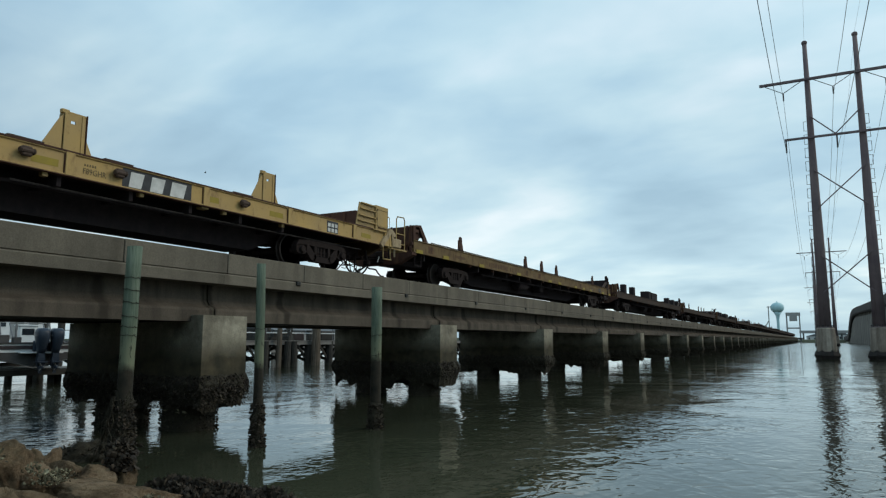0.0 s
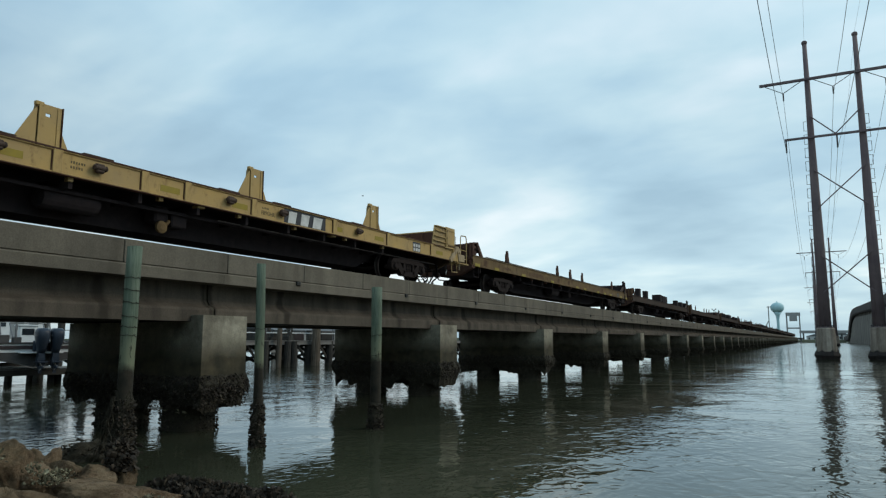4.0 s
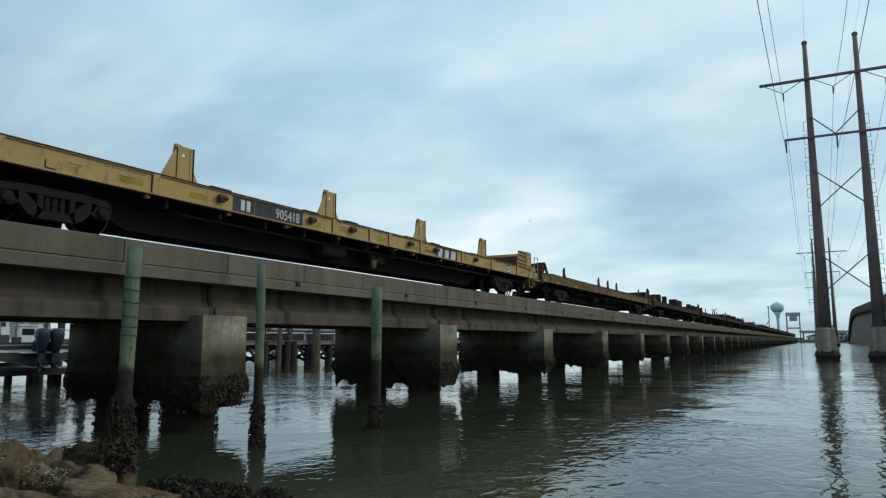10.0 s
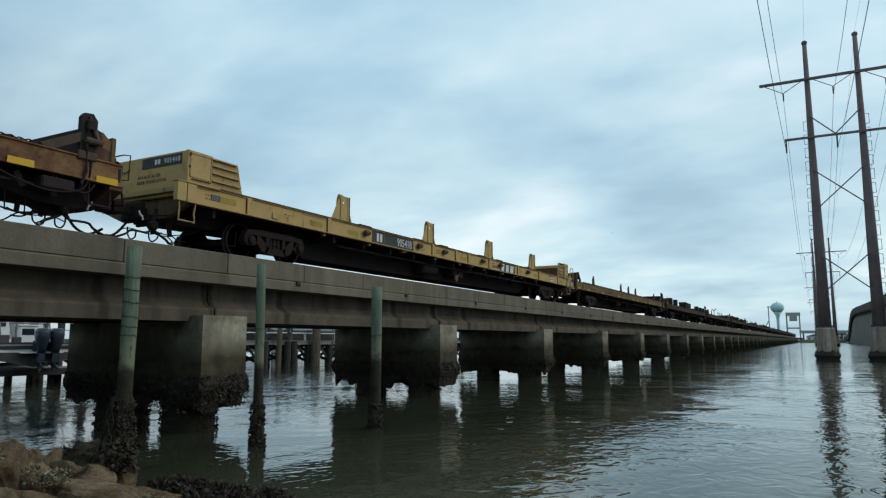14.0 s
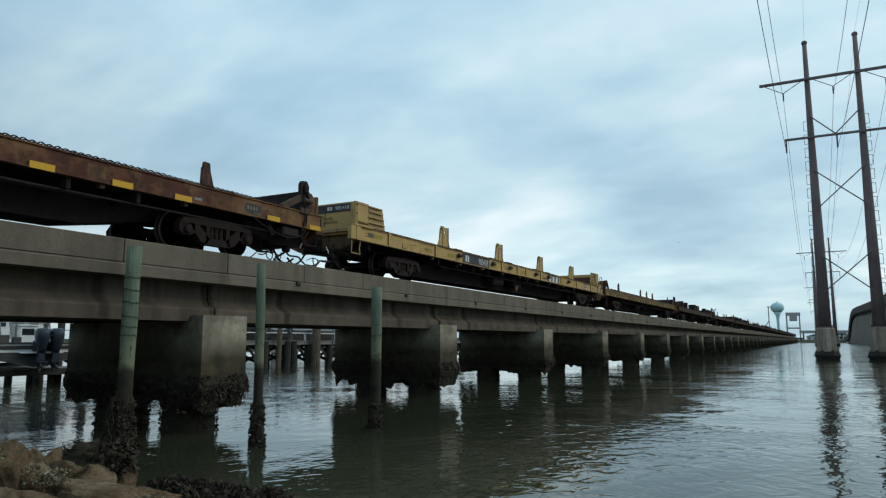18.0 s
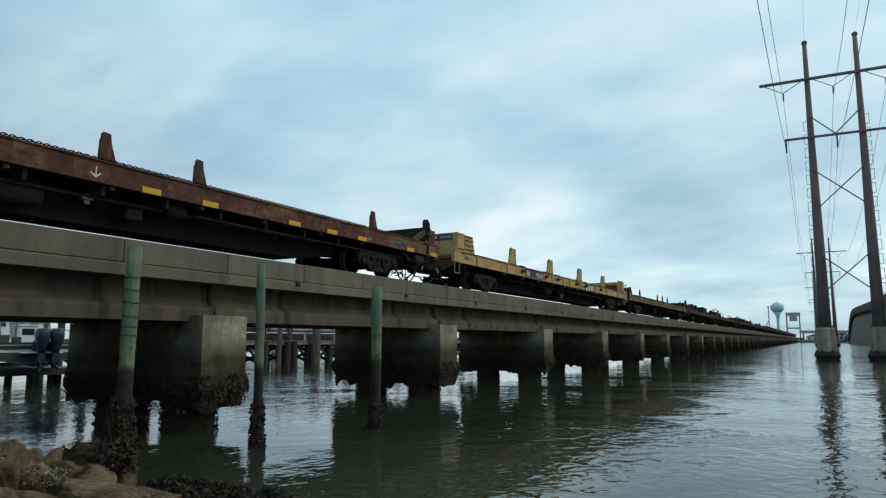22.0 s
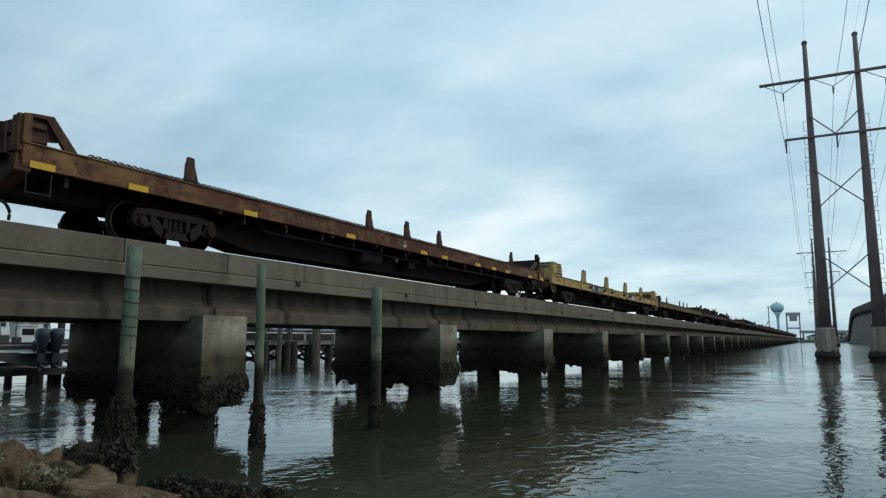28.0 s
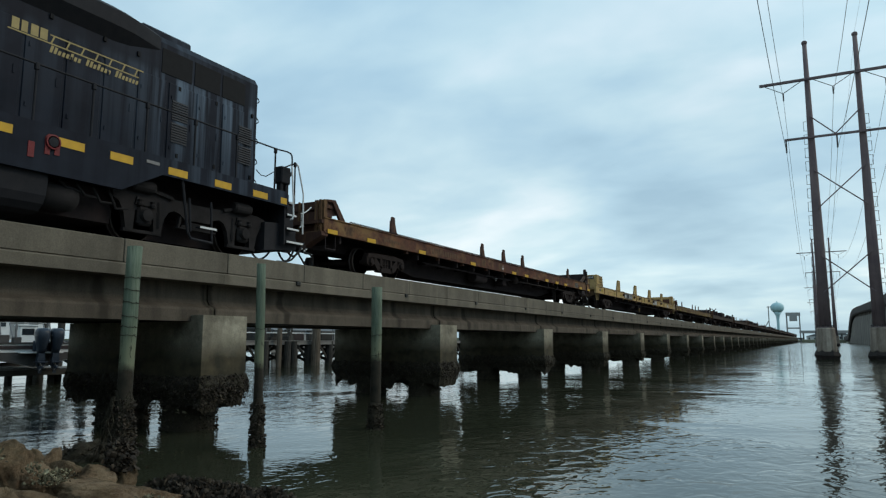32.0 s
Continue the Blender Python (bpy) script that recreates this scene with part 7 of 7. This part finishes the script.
# ---- far shore ----
def build_far_shore():
    bm = B()
    rng = random.Random(3)
    n = 160
    prev = None
    for i in range(n + 1):
        x = -1900 + 3800 * i / n
        y = 585 + 60 * noise.noise(Vector((i * 0.11, 0, 0))) + (abs(x) * 0.25 if x < -60 else 0)
        h = 1.6 + 1.8 * abs(noise.noise(Vector((i * 0.7, 5, 0)))) + (2.5 if abs(x) > 90 else 0)
        row = [bm.verts.new((x, y - 8, -1.0)), bm.verts.new((x, y, h * 0.5)), bm.verts.new((x, y + 12, h)), bm.verts.new((x, y + 900, h + 1.0))]
        if prev:
            for a in range(3):
                bm.faces.new((prev[a], row[a], row[a + 1], prev[a + 1]))
        prev = row
    whole("backdrop", bm, M_LAND, "low scrubby far shore across the harbour", "far shore", kind="structure")
    # drawbridge with raised counterweight over the track
    th = thing("drawbridge", "grey steel drawbridge tower with a concrete counterweight", "drawbridge", pose(TRACK + 3.6, 535, 0))
    for x in (-4.0, 4.0):
        for y in (-3, 3):
            bm = B()
            beam(bm, (x, y, -1.8), (x, y, 18.8), 0.8, 0.8)
            part("leg", bm, M_FAR, th)
    for z in (10.0,):
        bm = B()
        beam(bm, (-4.2, 0, z), (4.2, 0, z), 5.5, 0.9)
        part("tower_girder", bm, M_FAR, th)
    bm = B()
    prism(bm, [(-4.4, 20.8), (4.6, 20.8), (4.6, 18.9), (2.6, 18.6), (2.6, 15.0), (-2.2, 15.0), (-2.2, 18.6), (-4.4, 18.9)], -4, 4, "y")
    part("counterweight", bm, M_FAR, th, "concrete counterweight")
    bm = B()
    box(bm, -5, 5, -8, 60, 2.2, 3.4)
    part("lift_span", bm, M_FARD, th)
    # water tower
    th = thing("water_tower", "pale blue ball-shaped water tower on a slim stem", "water tower", pose(-31.5, 905, 0))
    bm = B()
    lathe(bm, [(3.2, 0), (2.0, 5), (1.6, 12), (1.6, 26), (2.4, 31), (4.6, 35)], 24)
    part("stem", bm, M_TOWER, th, smooth=True)
    bm = B()
    lathe(bm, [(4.6, 35), (6.6, 37), (7.6, 39.6), (7.3, 42), (6.0, 44.2), (3.4, 45.9), (0.6, 46.6), (0.3, 48.2)], 24)
    part("tank", bm, M_TOWER, th, "pale blue tank", smooth=True)
    # antenna mast beside it
    bm = B()
    tube(bm, [(-41, 900, 0), (-41, 900, 42)], 0.5, 6)
    beam(bm, (-43, 900, 41), (-38, 900, 41), 0.7, 0.7)
    whole("antenna_mast", bm, M_FARD, "thin grey mast with a short arm", "mast")
    bm = B()
    tube(bm, [(-52, 900, 6), (-41.5, 900, 24)], 0.5, 6)
    whole("dock_crane", bm, M_FARD, "slanted grey boom on the far shore", "crane")
    bm = B()
    tube(bm, [(-72.5, 640, 0), (-72.5, 640, 27.5)], 0.25, 6)
    for sx in (-1, 1):
        tube(bm, [(-72.5, 640, 27.4), (-72.5 + sx * 1.8, 640, 29.2)], 0.35, 6)
    whole("floodlight_mast", bm, M_FARD, "thin forked floodlight mast on the far shore", "mast")
    # low road bridge between the shores
    th = thing("low_bridge", "low grey causeway bridge along the far shore", "road bridge", pose(0, 560, 0))
    bm = B()
    box(bm, -6, 60, -4, 4, 6.6, 8.6)
    part("deck", bm, M_FAR, th)
    for i in range(8):
        bm = B()
        box(bm, -4 + i * 8, -3 + i * 8, -3, 3, -1.5, 6.6)
        part("bridge_column", bm, M_FARD, th)
    bm = B()
    prism(bm, [(498, -1.0), (502, 1.6), (512, 2.2), (520, -1.0)], -4, 20.5, "x")
    lumpy(bm, 0.3, 0.4, 2.0)
    whole("breakwater", bm, M_LAND, "low dark stone breakwater across the harbour", "breakwater", kind="structure")
    # houses on the far shore
    def house(x, y, w, d, h, roof, lab):
        t = thing("house", lab, "house", pose(x, y, 0.8), "far shore houses")
        b = B()
        box(b, -w / 2, w / 2, -d / 2, d / 2, 0, h)
        part("wall", b, M_WHITEP, t)
        b = B()
        prism(b, [(-w / 2 - 0.5, h), (0, h + roof), (w / 2 + 0.5, h)], -d / 2 - 0.5, d / 2 + 0.5, "y")
        part("roof", b, M_ROOF, t)
        for i in range(3):
            b = B()
            box(b, -w / 2 + w * (i + 0.5) / 3 - 0.5, -w / 2 + w * (i + 0.5) / 3 + 0.5, -d / 2 - 0.05, -d / 2 + 0.05, h * 0.35, h * 0.75)
            part("window", b, M_GLASS, t)
    house(22, 640, 13, 10, 5, 3.2, "pale house with a hipped grey roof")
    house(35, 660, 10, 9, 4, 2.4, "small pale house with a grey roof")
    house(4, 650, 12, 9, 4, 2.0, "low pale building with a grey roof")
    house(-60, 690, 22, 12, 6, 3.0, "long pale warehouse with a grey roof")
    house(48, 640, 8, 8, 3, 1.5, "small pale boathouse with a grey roof")


build_far_shore()


# ---- marina behind the trestle ----
def build_dock(x0, x1, y0, y1, z, deep, thick, step, m):
    rng = random.Random(6)
    th = thing("dock", "grey timber dock on dark cross-braced piles", "dock", m, "marina docks")
    n = int((y1 - y0) / 0.6)
    bm = B()
    box(bm, x0, x1, y0, y1, z - deep, z - 0.055)
    part("joist", bm, M_DOCK, th)
    bm = B()
    box(bm, x0 - 0.05, x1 + 0.05, 0, 0.26, z - 0.05, z)
    p = part("plank", bm, M_DOCK, th)
    p.location = (0, y0, 0)
    for i in range(1, min(int((y1 - y0) / 0.3), 120)):
        share("plank", p, th, pose(0, y0 + i * 0.3, 0))
    y = y0 + 0.4
    while y < y1:
        for x in (x0 + 0.3, x1 - 0.3):
            bm = B()
            top = z + (rng.uniform(0.5, 1.3) if rng.random() < 0.55 and thick > 0.2 else -0.06)
            tube(bm, [(x, y, -1.8), (x + rng.uniform(-0.05, 0.05), y, top)], thick, 10)
            part("dock_post", bm, M_DOCKPILE, th)
        if thick < 0.2:
            y += step
            continue
        bm = B()
        beam(bm, (x0 + 0.3, y, 0.25), (x1 - 0.3, y, z - 0.2), 0.08, 0.2)
        beam(bm, (x1 - 0.3, y + 0.1, 0.25), (x0 + 0.3, y + 0.1, z - 0.2), 0.08, 0.2)
        part("brace", bm, M_DOCKPILE, th)
        if y + 2.6 < y1:
            bm = B()
            beam(bm, (x1 - 0.3, y, 0.3), (x1 - 0.3, y + 1.2, z - 0.25), 0.08, 0.16)
            beam(bm, (x1 - 0.3, y + 2.4, 0.3), (x1 - 0.3, y + 1.25, z - 0.25), 0.08, 0.16)
            part("brace", bm, M_DOCKPILE, th)
        y += step
    return th


build_dock(-36.0, -31.5, 21.1, 70.0, 1.78, 0.30, 0.27, 2.45, pose(0, 0, 0))
build_dock(-2.2, 0.0, -9.0, 4.0, 0.615, 0.19, 0.12, 0.95, pose(-29.7, 17.5, 0, 0, 0, -61.8))


def build_boat(m):
    th = thing("motor_boat", "white motor boat with two dark outboard engines", "boat", m)
    bm = B()
    secs = []
    for i in range(9):
        f = i / 8
        w = 1.35 * (1 - f ** 3)
        y = f * 8.0
        k = 0.25 + 0.35 * f * f
        secs.append([bm.verts.new(p) for p in ((-w - 0.02, y, 1.1 + 0.35 * f), (-w * 0.92, y, 0.45 + 0.15 * f), (0, y, 0.18 + k * f), (w * 0.92, y, 0.45 + 0.15 * f), (w + 0.02, y, 1.1 + 0.35 * f))])
    for a, b in zip(secs, secs[1:]):
        for j in range(4):
            bm.faces.new((a[j], b[j], b[j + 1], a[j + 1]))
        bm.faces.new((a[4], b[4], b[0], a[0]))
    bm.faces.new(secs[0])
    low = B()
    lows = []
    for i in range(9):
        f = i / 8
        w = 1.36 * (1 - f ** 3)
        k = 0.25 + 0.35 * f * f
        lows.append([low.verts.new(p) for p in ((-w * 0.985, f * 8.0, 0.82 + 0.25 * f), (-w * 0.925, f * 8.0, 0.44 + 0.15 * f), (0, f * 8.0, 0.16 + k * f), (w * 0.925, f * 8.0, 0.44 + 0.15 * f), (w * 0.985, f * 8.0, 0.82 + 0.25 * f))])
    for a, b in zip(lows, lows[1:]):
        for j in range(4):
            low.faces.new((a[j], b[j], b[j + 1], a[j + 1]))
    part("hull_bottom", low, M_BOATBOT, th, "grey-painted hull bottom")
    bmesh.ops.recalc_face_normals(bm, faces=bm.faces)
    part("hull", bm, M_BOAT, th)
    bm = B()
    for s in (-1, 1):
        beam(bm, (s * 1.35, 0.05, 0.98), (s * 1.31, 4.6, 1.12), 0.06, 0.16)
    box(bm, -1.2, 1.2, -0.03, 0.0, 0.86, 1.0)
    part("hull_band", bm, M_BOATDK, th, "dark band round the hull")
    bm = B()
    prism(bm, [(-1.25, 0.74), (1.25, 0.74), (1.22, 0.46), (0.6, 0.32), (0.0, 0.19), (-0.6, 0.32), (-1.22, 0.46)], -0.012, 0.004, "y")
    part("transom_bottom", bm, M_BOATBOT, th, "dark paint on the lower transom")
    bm = B()
    for x0 in (-1.05, -0.62):
        box(bm, x0, x0 + 0.26, -0.012, 0.0, 1.02, 1.06)
    box(bm, -0.55, 0.95, -0.35, 0.0, 0.70, 0.76, 0.02)
    part("swim_platform", bm, M_BOAT, th, "white swim platform and vents on the transom")
    bm = B()
    prism(bm, [(2.9, 1.2), (3.05, 2.2), (4.9, 2.2), (6.0, 1.35)], -0.95, 0.95, "x")
    ca = part("cabin", bm, M_BOAT, th)
    bm = B()
    box(bm, -0.97, 0.97, 3.35, 4.7, 1.7, 2.05)
    part("window", bm, M_GLASS, ca)
    for i in range(4):
        for sx in (-1, 1):
            bm = B()
            box(bm, sx * 0.95 - 0.012, sx * 0.95 + 0.012, 3.15 + i * 0.5, 3.45 + i * 0.5, 1.42, 1.58, 0.01)
            part("portlight", bm, M_GLASS, ca)
    bm = B()
    for sx in (-1, 1):
        beam(bm, (sx * 1.39, 0.0, 1.10), (sx * 1.36, 4.4, 1.29), 0.05, 0.07)
    beam(bm, (-1.39, -0.02, 1.10), (1.39, -0.02, 1.10), 0.05, 0.07)
    part("rub_rail", bm, M_BOATBOT, th)
    for sx in (-1.30, 1.30):
        for i in range(5):
            bm = B()
            tube(bm, [(sx, 0.3 + i * 0.9, 1.14), (sx, 0.3 + i * 0.9, 1.62)], 0.022, 6)
            part("rail_post", bm, M_STEELGREY, th)
        bm = B()
        tube(bm, [(sx, 0.3, 1.62), (sx, 3.9, 1.66)], 0.02, 6)
        part("side_rail", bm, M_STEELGREY, th)
    for x0, x1, z0, z1, name in ((-0.30, 0.22, 1.28, 2.08, "cabin_door"), (-0.78, -0.45, 1.78, 1.96, "rear_window"), (0.40, 0.75, 1.78, 1.96, "rear_window")):
        bm = B()
        prism(bm, [(2.885 + 0.15 * (z0 - 1.2), z0), (2.885 + 0.15 * (z1 - 1.2), z1), (2.94 + 0.15 * (z1 - 1.2), z1), (2.94 + 0.15 * (z0 - 1.2), z0)], x0, x1, "x")
        part(name, bm, M_GLASS if name == "rear_window" else M_SHED, ca)
    bm = B()
    box(bm, -0.32, 0.32, 1.2, 1.9, 1.10, 1.78, 0.04)
    box(bm, -0.36, 0.36, 1.15, 1.95, 1.78, 1.84, 0.02)
    part("helm_console", bm, M_BOAT, th, "white helm console")
    bm = B()
    box(bm, -0.22, 0.22, 1.185, 1.205, 1.42, 1.68, 0.005)
    part("console_window", bm, M_GLASS, th)
    for x0, w, h in ((-1.0, 0.35, 0.30), (-0.55, 0.28, 0.22), (0.95, 0.3, 0.34)):
        bm = B()
        box(bm, x0 - w / 2, x0 + w / 2, 0.25, 0.65, 1.10, 1.12 + h, 0.03)
        part("deck_locker", bm, M_BOATBOT, th)
    bm = B()
    for s in (-1, 1):
        tube(bm, [(s * 0.9, 2.9, 2.2), (s * 0.9, 2.0, 2.9), (s * 0.9, 4.4, 2.9), (s * 0.9, 4.8, 2.2)], 0.03, 6)
        tube(bm, [(s * 0.9, 1.3, 1.1), (s * 0.9, 2.3, 2.7)], 0.03, 6)
        tube(bm, [(s * 0.6, 0.5, 1.1), (s * 0.6, 1.6, 1.9)], 0.025, 6)
        tube(bm, [(s * 0.55, 0.6, 1.1), (s * 0.55, 0.62, 2.6)], 0.04, 6)
    tube(bm, [(-0.9, 2.0, 2.9), (0.9, 2.0, 2.9)], 0.03, 6)
    tube(bm, [(-0.6, 1.6, 1.9), (0.6, 1.6, 1.9)], 0.025, 6)
    part("rail", bm, M_STEELGREY, th)
    for x in (0.12, 0.62):
        bm = B()
        rings = []
        for z, w, y0, y1 in ((0.72, 0.12, -0.62, -0.28), (0.90, 0.15, -0.72, -0.22), (1.12, 0.195, -0.84, -0.16), (1.34, 0.23, -0.90, -0.12), (1.52, 0.235, -0.89, -0.13), (1.62, 0.215, -0.84, -0.17), (1.68, 0.15, -0.72, -0.26)):
            ym, hl = (y0 + y1) / 2, (y1 - y0) / 2
            ring = []
            for i in range(14):
                c, q = math.cos(math.tau * i / 14), math.sin(math.tau * i / 14)
                ring.append(bm.verts.new((x + w * math.copysign(abs(c) ** 0.55, c), ym + hl * math.copysign(abs(q) ** 0.55, q), z)))
            rings.append(ring)
        for ra, rb in zip(rings, rings[1:]):
            for i in range(14):
                bm.faces.new((ra[i], ra[(i + 1) % 14], rb[(i + 1) % 14], rb[i]))
        bm.faces.new(rings[-1])
        bm.faces.new(rings[0][::-1])
        e = part("outboard", bm, M_ENGINE, th, "dark blue outboard engine", smooth=True)
        bm = B()
        box(bm, x - 0.237, x + 0.237, -0.80, -0.20, 1.395, 1.415, 0.004)
        part("cowl_seam", bm, M_STEELGREY, e, "thin pale seam round the cowl")
        bm = B()
        box(bm, x - 0.20, x + 0.20, -0.20, 0.02, 0.78, 1.20, 0.03)
        prism(bm, [(-0.60, 0.74), (-0.28, 0.74), (-0.28, 0.55), (-0.60, 0.55)], x - 0.11, x + 0.11, "x")
        prism(bm, [(-0.60, 0.56), (-0.28, 0.56), (-0.32, 0.28), (-0.40, 0.20), (-0.62, 0.20), (-0.58, 0.34)], x - 0.13, x + 0.13, "x")
        prism(bm, [(-0.58, 0.21), (-0.36, 0.21), (-0.44, -0.02), (-0.56, -0.06)], x - 0.05, x + 0.05, "x")
        lathe(bm, [(0.02, -0.82), (0.08, -0.72), (0.09, -0.5), (0.07, -0.3), (0.02, -0.2)], 10, (x, 0, 0.17), "y")
        box(bm, x - 0.18, x + 0.18, -0.82, -0.25, 0.36, 0.40)
        part("gearcase", bm, M_ENGINE, e)
        bm = B()
        for i in range(3):
            a = i * math.tau / 3
            beam(bm, (x, -0.72, 0.2), (x + 0.16 * math.cos(a), -0.74, 0.2 + 0.16 * math.sin(a)), 0.1, 0.02)
        part("propeller", bm, M_STEELGREY, e)
    return th


boat = build_boat(pose(-26.85, 16.05, 0.58, 0, 0, 72))
for x, y in ((-27.4, 18.6), (-32.2, 19.6), (-27.9, 14.3), (-33.0, 15.7), (-30.5, 19.4)):
    bm = B()
    tube(bm, [(x, y, -1.8), (x, y, 2.6)], 0.16, 10)
    whole("lift_post", bm, M_DOCKPILE, "dark timber post of the boat lift", "post", "boat lift posts")
for p, q in (((-28.0, 14.4, 0.50), (-27.3, 18.6, 0.50)), ((-32.9, 15.6, 0.66), (-32.1, 19.6, 0.66))):
    bm = B()
    beam(bm, p, q, 0.25, 0.22)
    whole("lift_bunk", bm, M_DOCKPILE, "dark wet timber bunk of the boat lift", "boat lift", "boat lift bunks")


def build_shed(x, y, w, d, h, label):
    th = thing("dock_shed", label, "shed", pose(x, y, 1.2), "marina sheds")
    bm = B()
    box(bm, -w / 2, w / 2, -d / 2, d / 2, 0, h)
    part("wall", bm, M_SHED, th)
    bm = B()
    prism(bm, [(-w / 2 - 0.4, h), (0, h + 1.6), (w / 2 + 0.4, h)], -d / 2 - 0.4, d / 2 + 0.4, "y")
    part("roof", bm, M_ROOF, th)


build_shed(-52.0, 60.0, 8.0, 14.0, 1.6, "plain weathered grey dockside shed")
bm = B()
box(bm, -57, -46, 50, 70, 0.6, 1.2)
for y in range(51, 70, 3):
    for x in (-46.3, -51, -56.7):
        tube(bm, [(x, y, -1.8), (x, y, 0.7)], 0.18, 8)
whole("shed_platform", bm, M_DOCK, "grey timber platform under the dockside shed", "dock")


def build_dock_goods():
    """Railing, crates and drums that stand on the dock."""
    rng = random.Random(31)
    rail = thing("dock_railing", "pale metal railing along the timber dock", "railing", pose(0, 0, 1.78))
    for i in range(12):
        bm = B()
        tube(bm, [(-31.7, 27 + i * 2.4, 0), (-31.7, 27 + i * 2.4, 1.0)], 0.04, 6)
        part("rail_post", bm, M_STEELGREY, rail)
    for z in (0.5, 1.0):
        bm = B()
        tube(bm, [(-31.7, 27, z), (-31.7, 53.4, z)], 0.04, 6)
        part("rail_bar", bm, M_WHITEP, rail)
    for i in range(7):
        w, h = rng.uniform(0.5, 1.1), rng.uniform(0.5, 1.0)
        bm = B()
        box(bm, -w / 2, w / 2, -w * 0.7, w * 0.7, 0, h, 0.04)
        whole("dock_crate", bm, rng.choice((M_DOCKPILE, M_ENGINE, M_BOATDK)), "dark storage crate on the dock", "crate", "dock crates", m=pose(-33 - rng.uniform(0, 2), 28 + i * 3.6, 1.78, 0, 0, rng.uniform(-20, 20)))


build_dock_goods()
for x, y, r, top, mat, label in ((-31.1, 34.82, 0.17, 2.9, M_DOCKTIMBER, "weathered brown mooring pile beside the dock"), (-31.1, 38.65, 0.31, 3.1, M_DOCKTIMBER, "thick weathered mooring pile beside the dock"),
                                 (-31.2, 33.6, 0.22, 1.7, M_DOCKPILE, "dark wet pile beside the dock"), (-31.2, 35.75, 0.24, 1.7, M_DOCKPILE, "dark wet pile beside the dock"), (-31.2, 36.4, 0.22, 1.7, M_DOCKPILE, "dark wet pile beside the dock")):
    bm = B()
    tube(bm, [(x, y, -1.8), (x + 0.02, y, 0.6), (x + 0.04, y + 0.03, top)], r, 12, True, [r * 1.12, r * 1.05, r * 0.94])
    lumpy(bm, 0.02, 2.0, y)
    whole("mooring_post", bm, mat, label, "piling", "mooring piles")
for x, y, w, h, rot in ((-31.9, 33.9, 0.5, 0.72, 10), (-32.1, 35.4, 0.42, 0.5, -15), (-31.9, 36.4, 0.6, 0.62, 25), (-32.3, 37.1, 0.4, 0.8, 0)):
    bm = B()
    prism(bm, [(-w, 0.0), (w, 0.0), (w * 0.9, h * 0.55), (w * 0.45, h * 0.6), (w * 0.3, h), (-w * 0.35, h * 0.92), (-w * 0.5, h * 0.5), (-w * 0.95, h * 0.45)], -w * 0.6, w * 0.6, "x")
    tube(bm, [(0, -w * 0.8, 0.02), (0.1, -w * 0.3, h * 1.1), (0.05, w * 0.6, h * 0.9)], 0.05, 6)
    whole("dock_winch", bm, M_DOCKPILE, "dark old winch gear on the dock", "winch", "dock gear", m=pose(x, y, 1.78, 0, 0, rot))


# ---- a gull that crosses the sky and flies off ----
def build_gull():
    th = thing("gull", "small dark gull gliding away under the clouds", "bird", pose(-113.0, 101.4, 37.7))
    bm = B()
    lathe(bm, [(0.01, -0.24), (0.05, -0.16), (0.075, 0.0), (0.06, 0.12), (0.035, 0.18), (0.045, 0.22), (0.01, 0.28)], 10, (0, 0, 0), "y")
    part("body", bm, M_FARD, th, smooth=True)
    wings = []
    for s in (-1, 1):
        bm = B()
        pts = [(0.03, -0.09), (0.03, 0.10), (0.28, 0.13), (0.55, -0.02), (0.56, -0.06), (0.30, -0.05)]
        top = [bm.verts.new((s * u, v, 0.012)) for u, v in pts]
        low = [bm.verts.new((s * u, v, -0.008)) for u, v in pts]
        bm.faces.new(top)
        bm.faces.new(low[::-1])
        for i in range(6):
            bm.faces.new((top[i], low[i], low[(i + 1) % 6], top[(i + 1) % 6]))
        bmesh.ops.recalc_face_normals(bm, faces=bm.faces)
        wings.append((part("wing", bm, M_FARD, th), s))
    return th, wings


GULL, WINGS = build_gull()


# ---- what moves ----
SLACK = (0.0, -0.07, -0.12, -0.155, -0.175, -0.188, -0.19, -0.18, -0.16, -0.13, -0.10, -0.07, -0.045, -0.02, 0.005, 0.02, 0.033, 0.04, 0.045, 0.045, 0.037, 0.03, 0.02, 0.02, 0.02, 0.02, 0.025, 0.035, 0.05, 0.07, 0.08, 0.085, 0.09, 0.09, 0.09, 0.085, 0.07, 0.05, 0.018, 0.005, 0.0, 0.0)


def travel(t):
    """Metres that the train has gone at t seconds; it gathers speed slowly, with a little slack running out at first."""
    k = min(int(t * 2), len(SLACK) - 2)
    f = min(1.0, t * 2 - k)
    return 1.14565 * t + 0.0080766 * t ** 2 + 1.40466e-4 * t ** 3 + SLACK[k] + (SLACK[k + 1] - SLACK[k]) * f


def motions():
    for ob, y in TRAIN:
        walk(ob, [(i / 2, at_train(y + travel(i / 2))) for i in range(65)])
    for ob, r, place in WHEELSETS:
        walk(ob, [(i / 4, pose(*place, -math.degrees(travel(i / 4) / r))) for i in range(129)])
    head = math.degrees(math.atan2(-3.99, 9.07))
    walk(GULL, [(float(t), pose(-113.0 + 3.99 * t, 101.4 + 9.07 * t, 37.7 + 0.025 * t, 0, 0, head)) for t in range(33)])
    for ob, s in WINGS:
        walk(ob, [(i / 4, pose(0, 0, 0, 0, s * (18 if i % 2 else -24), 0)) for i in range(129)])
    walk(WATER, [(float(t), pose(0.05 * t, -0.13 * t, 0)) for t in range(0, 33, 4)])


motions()
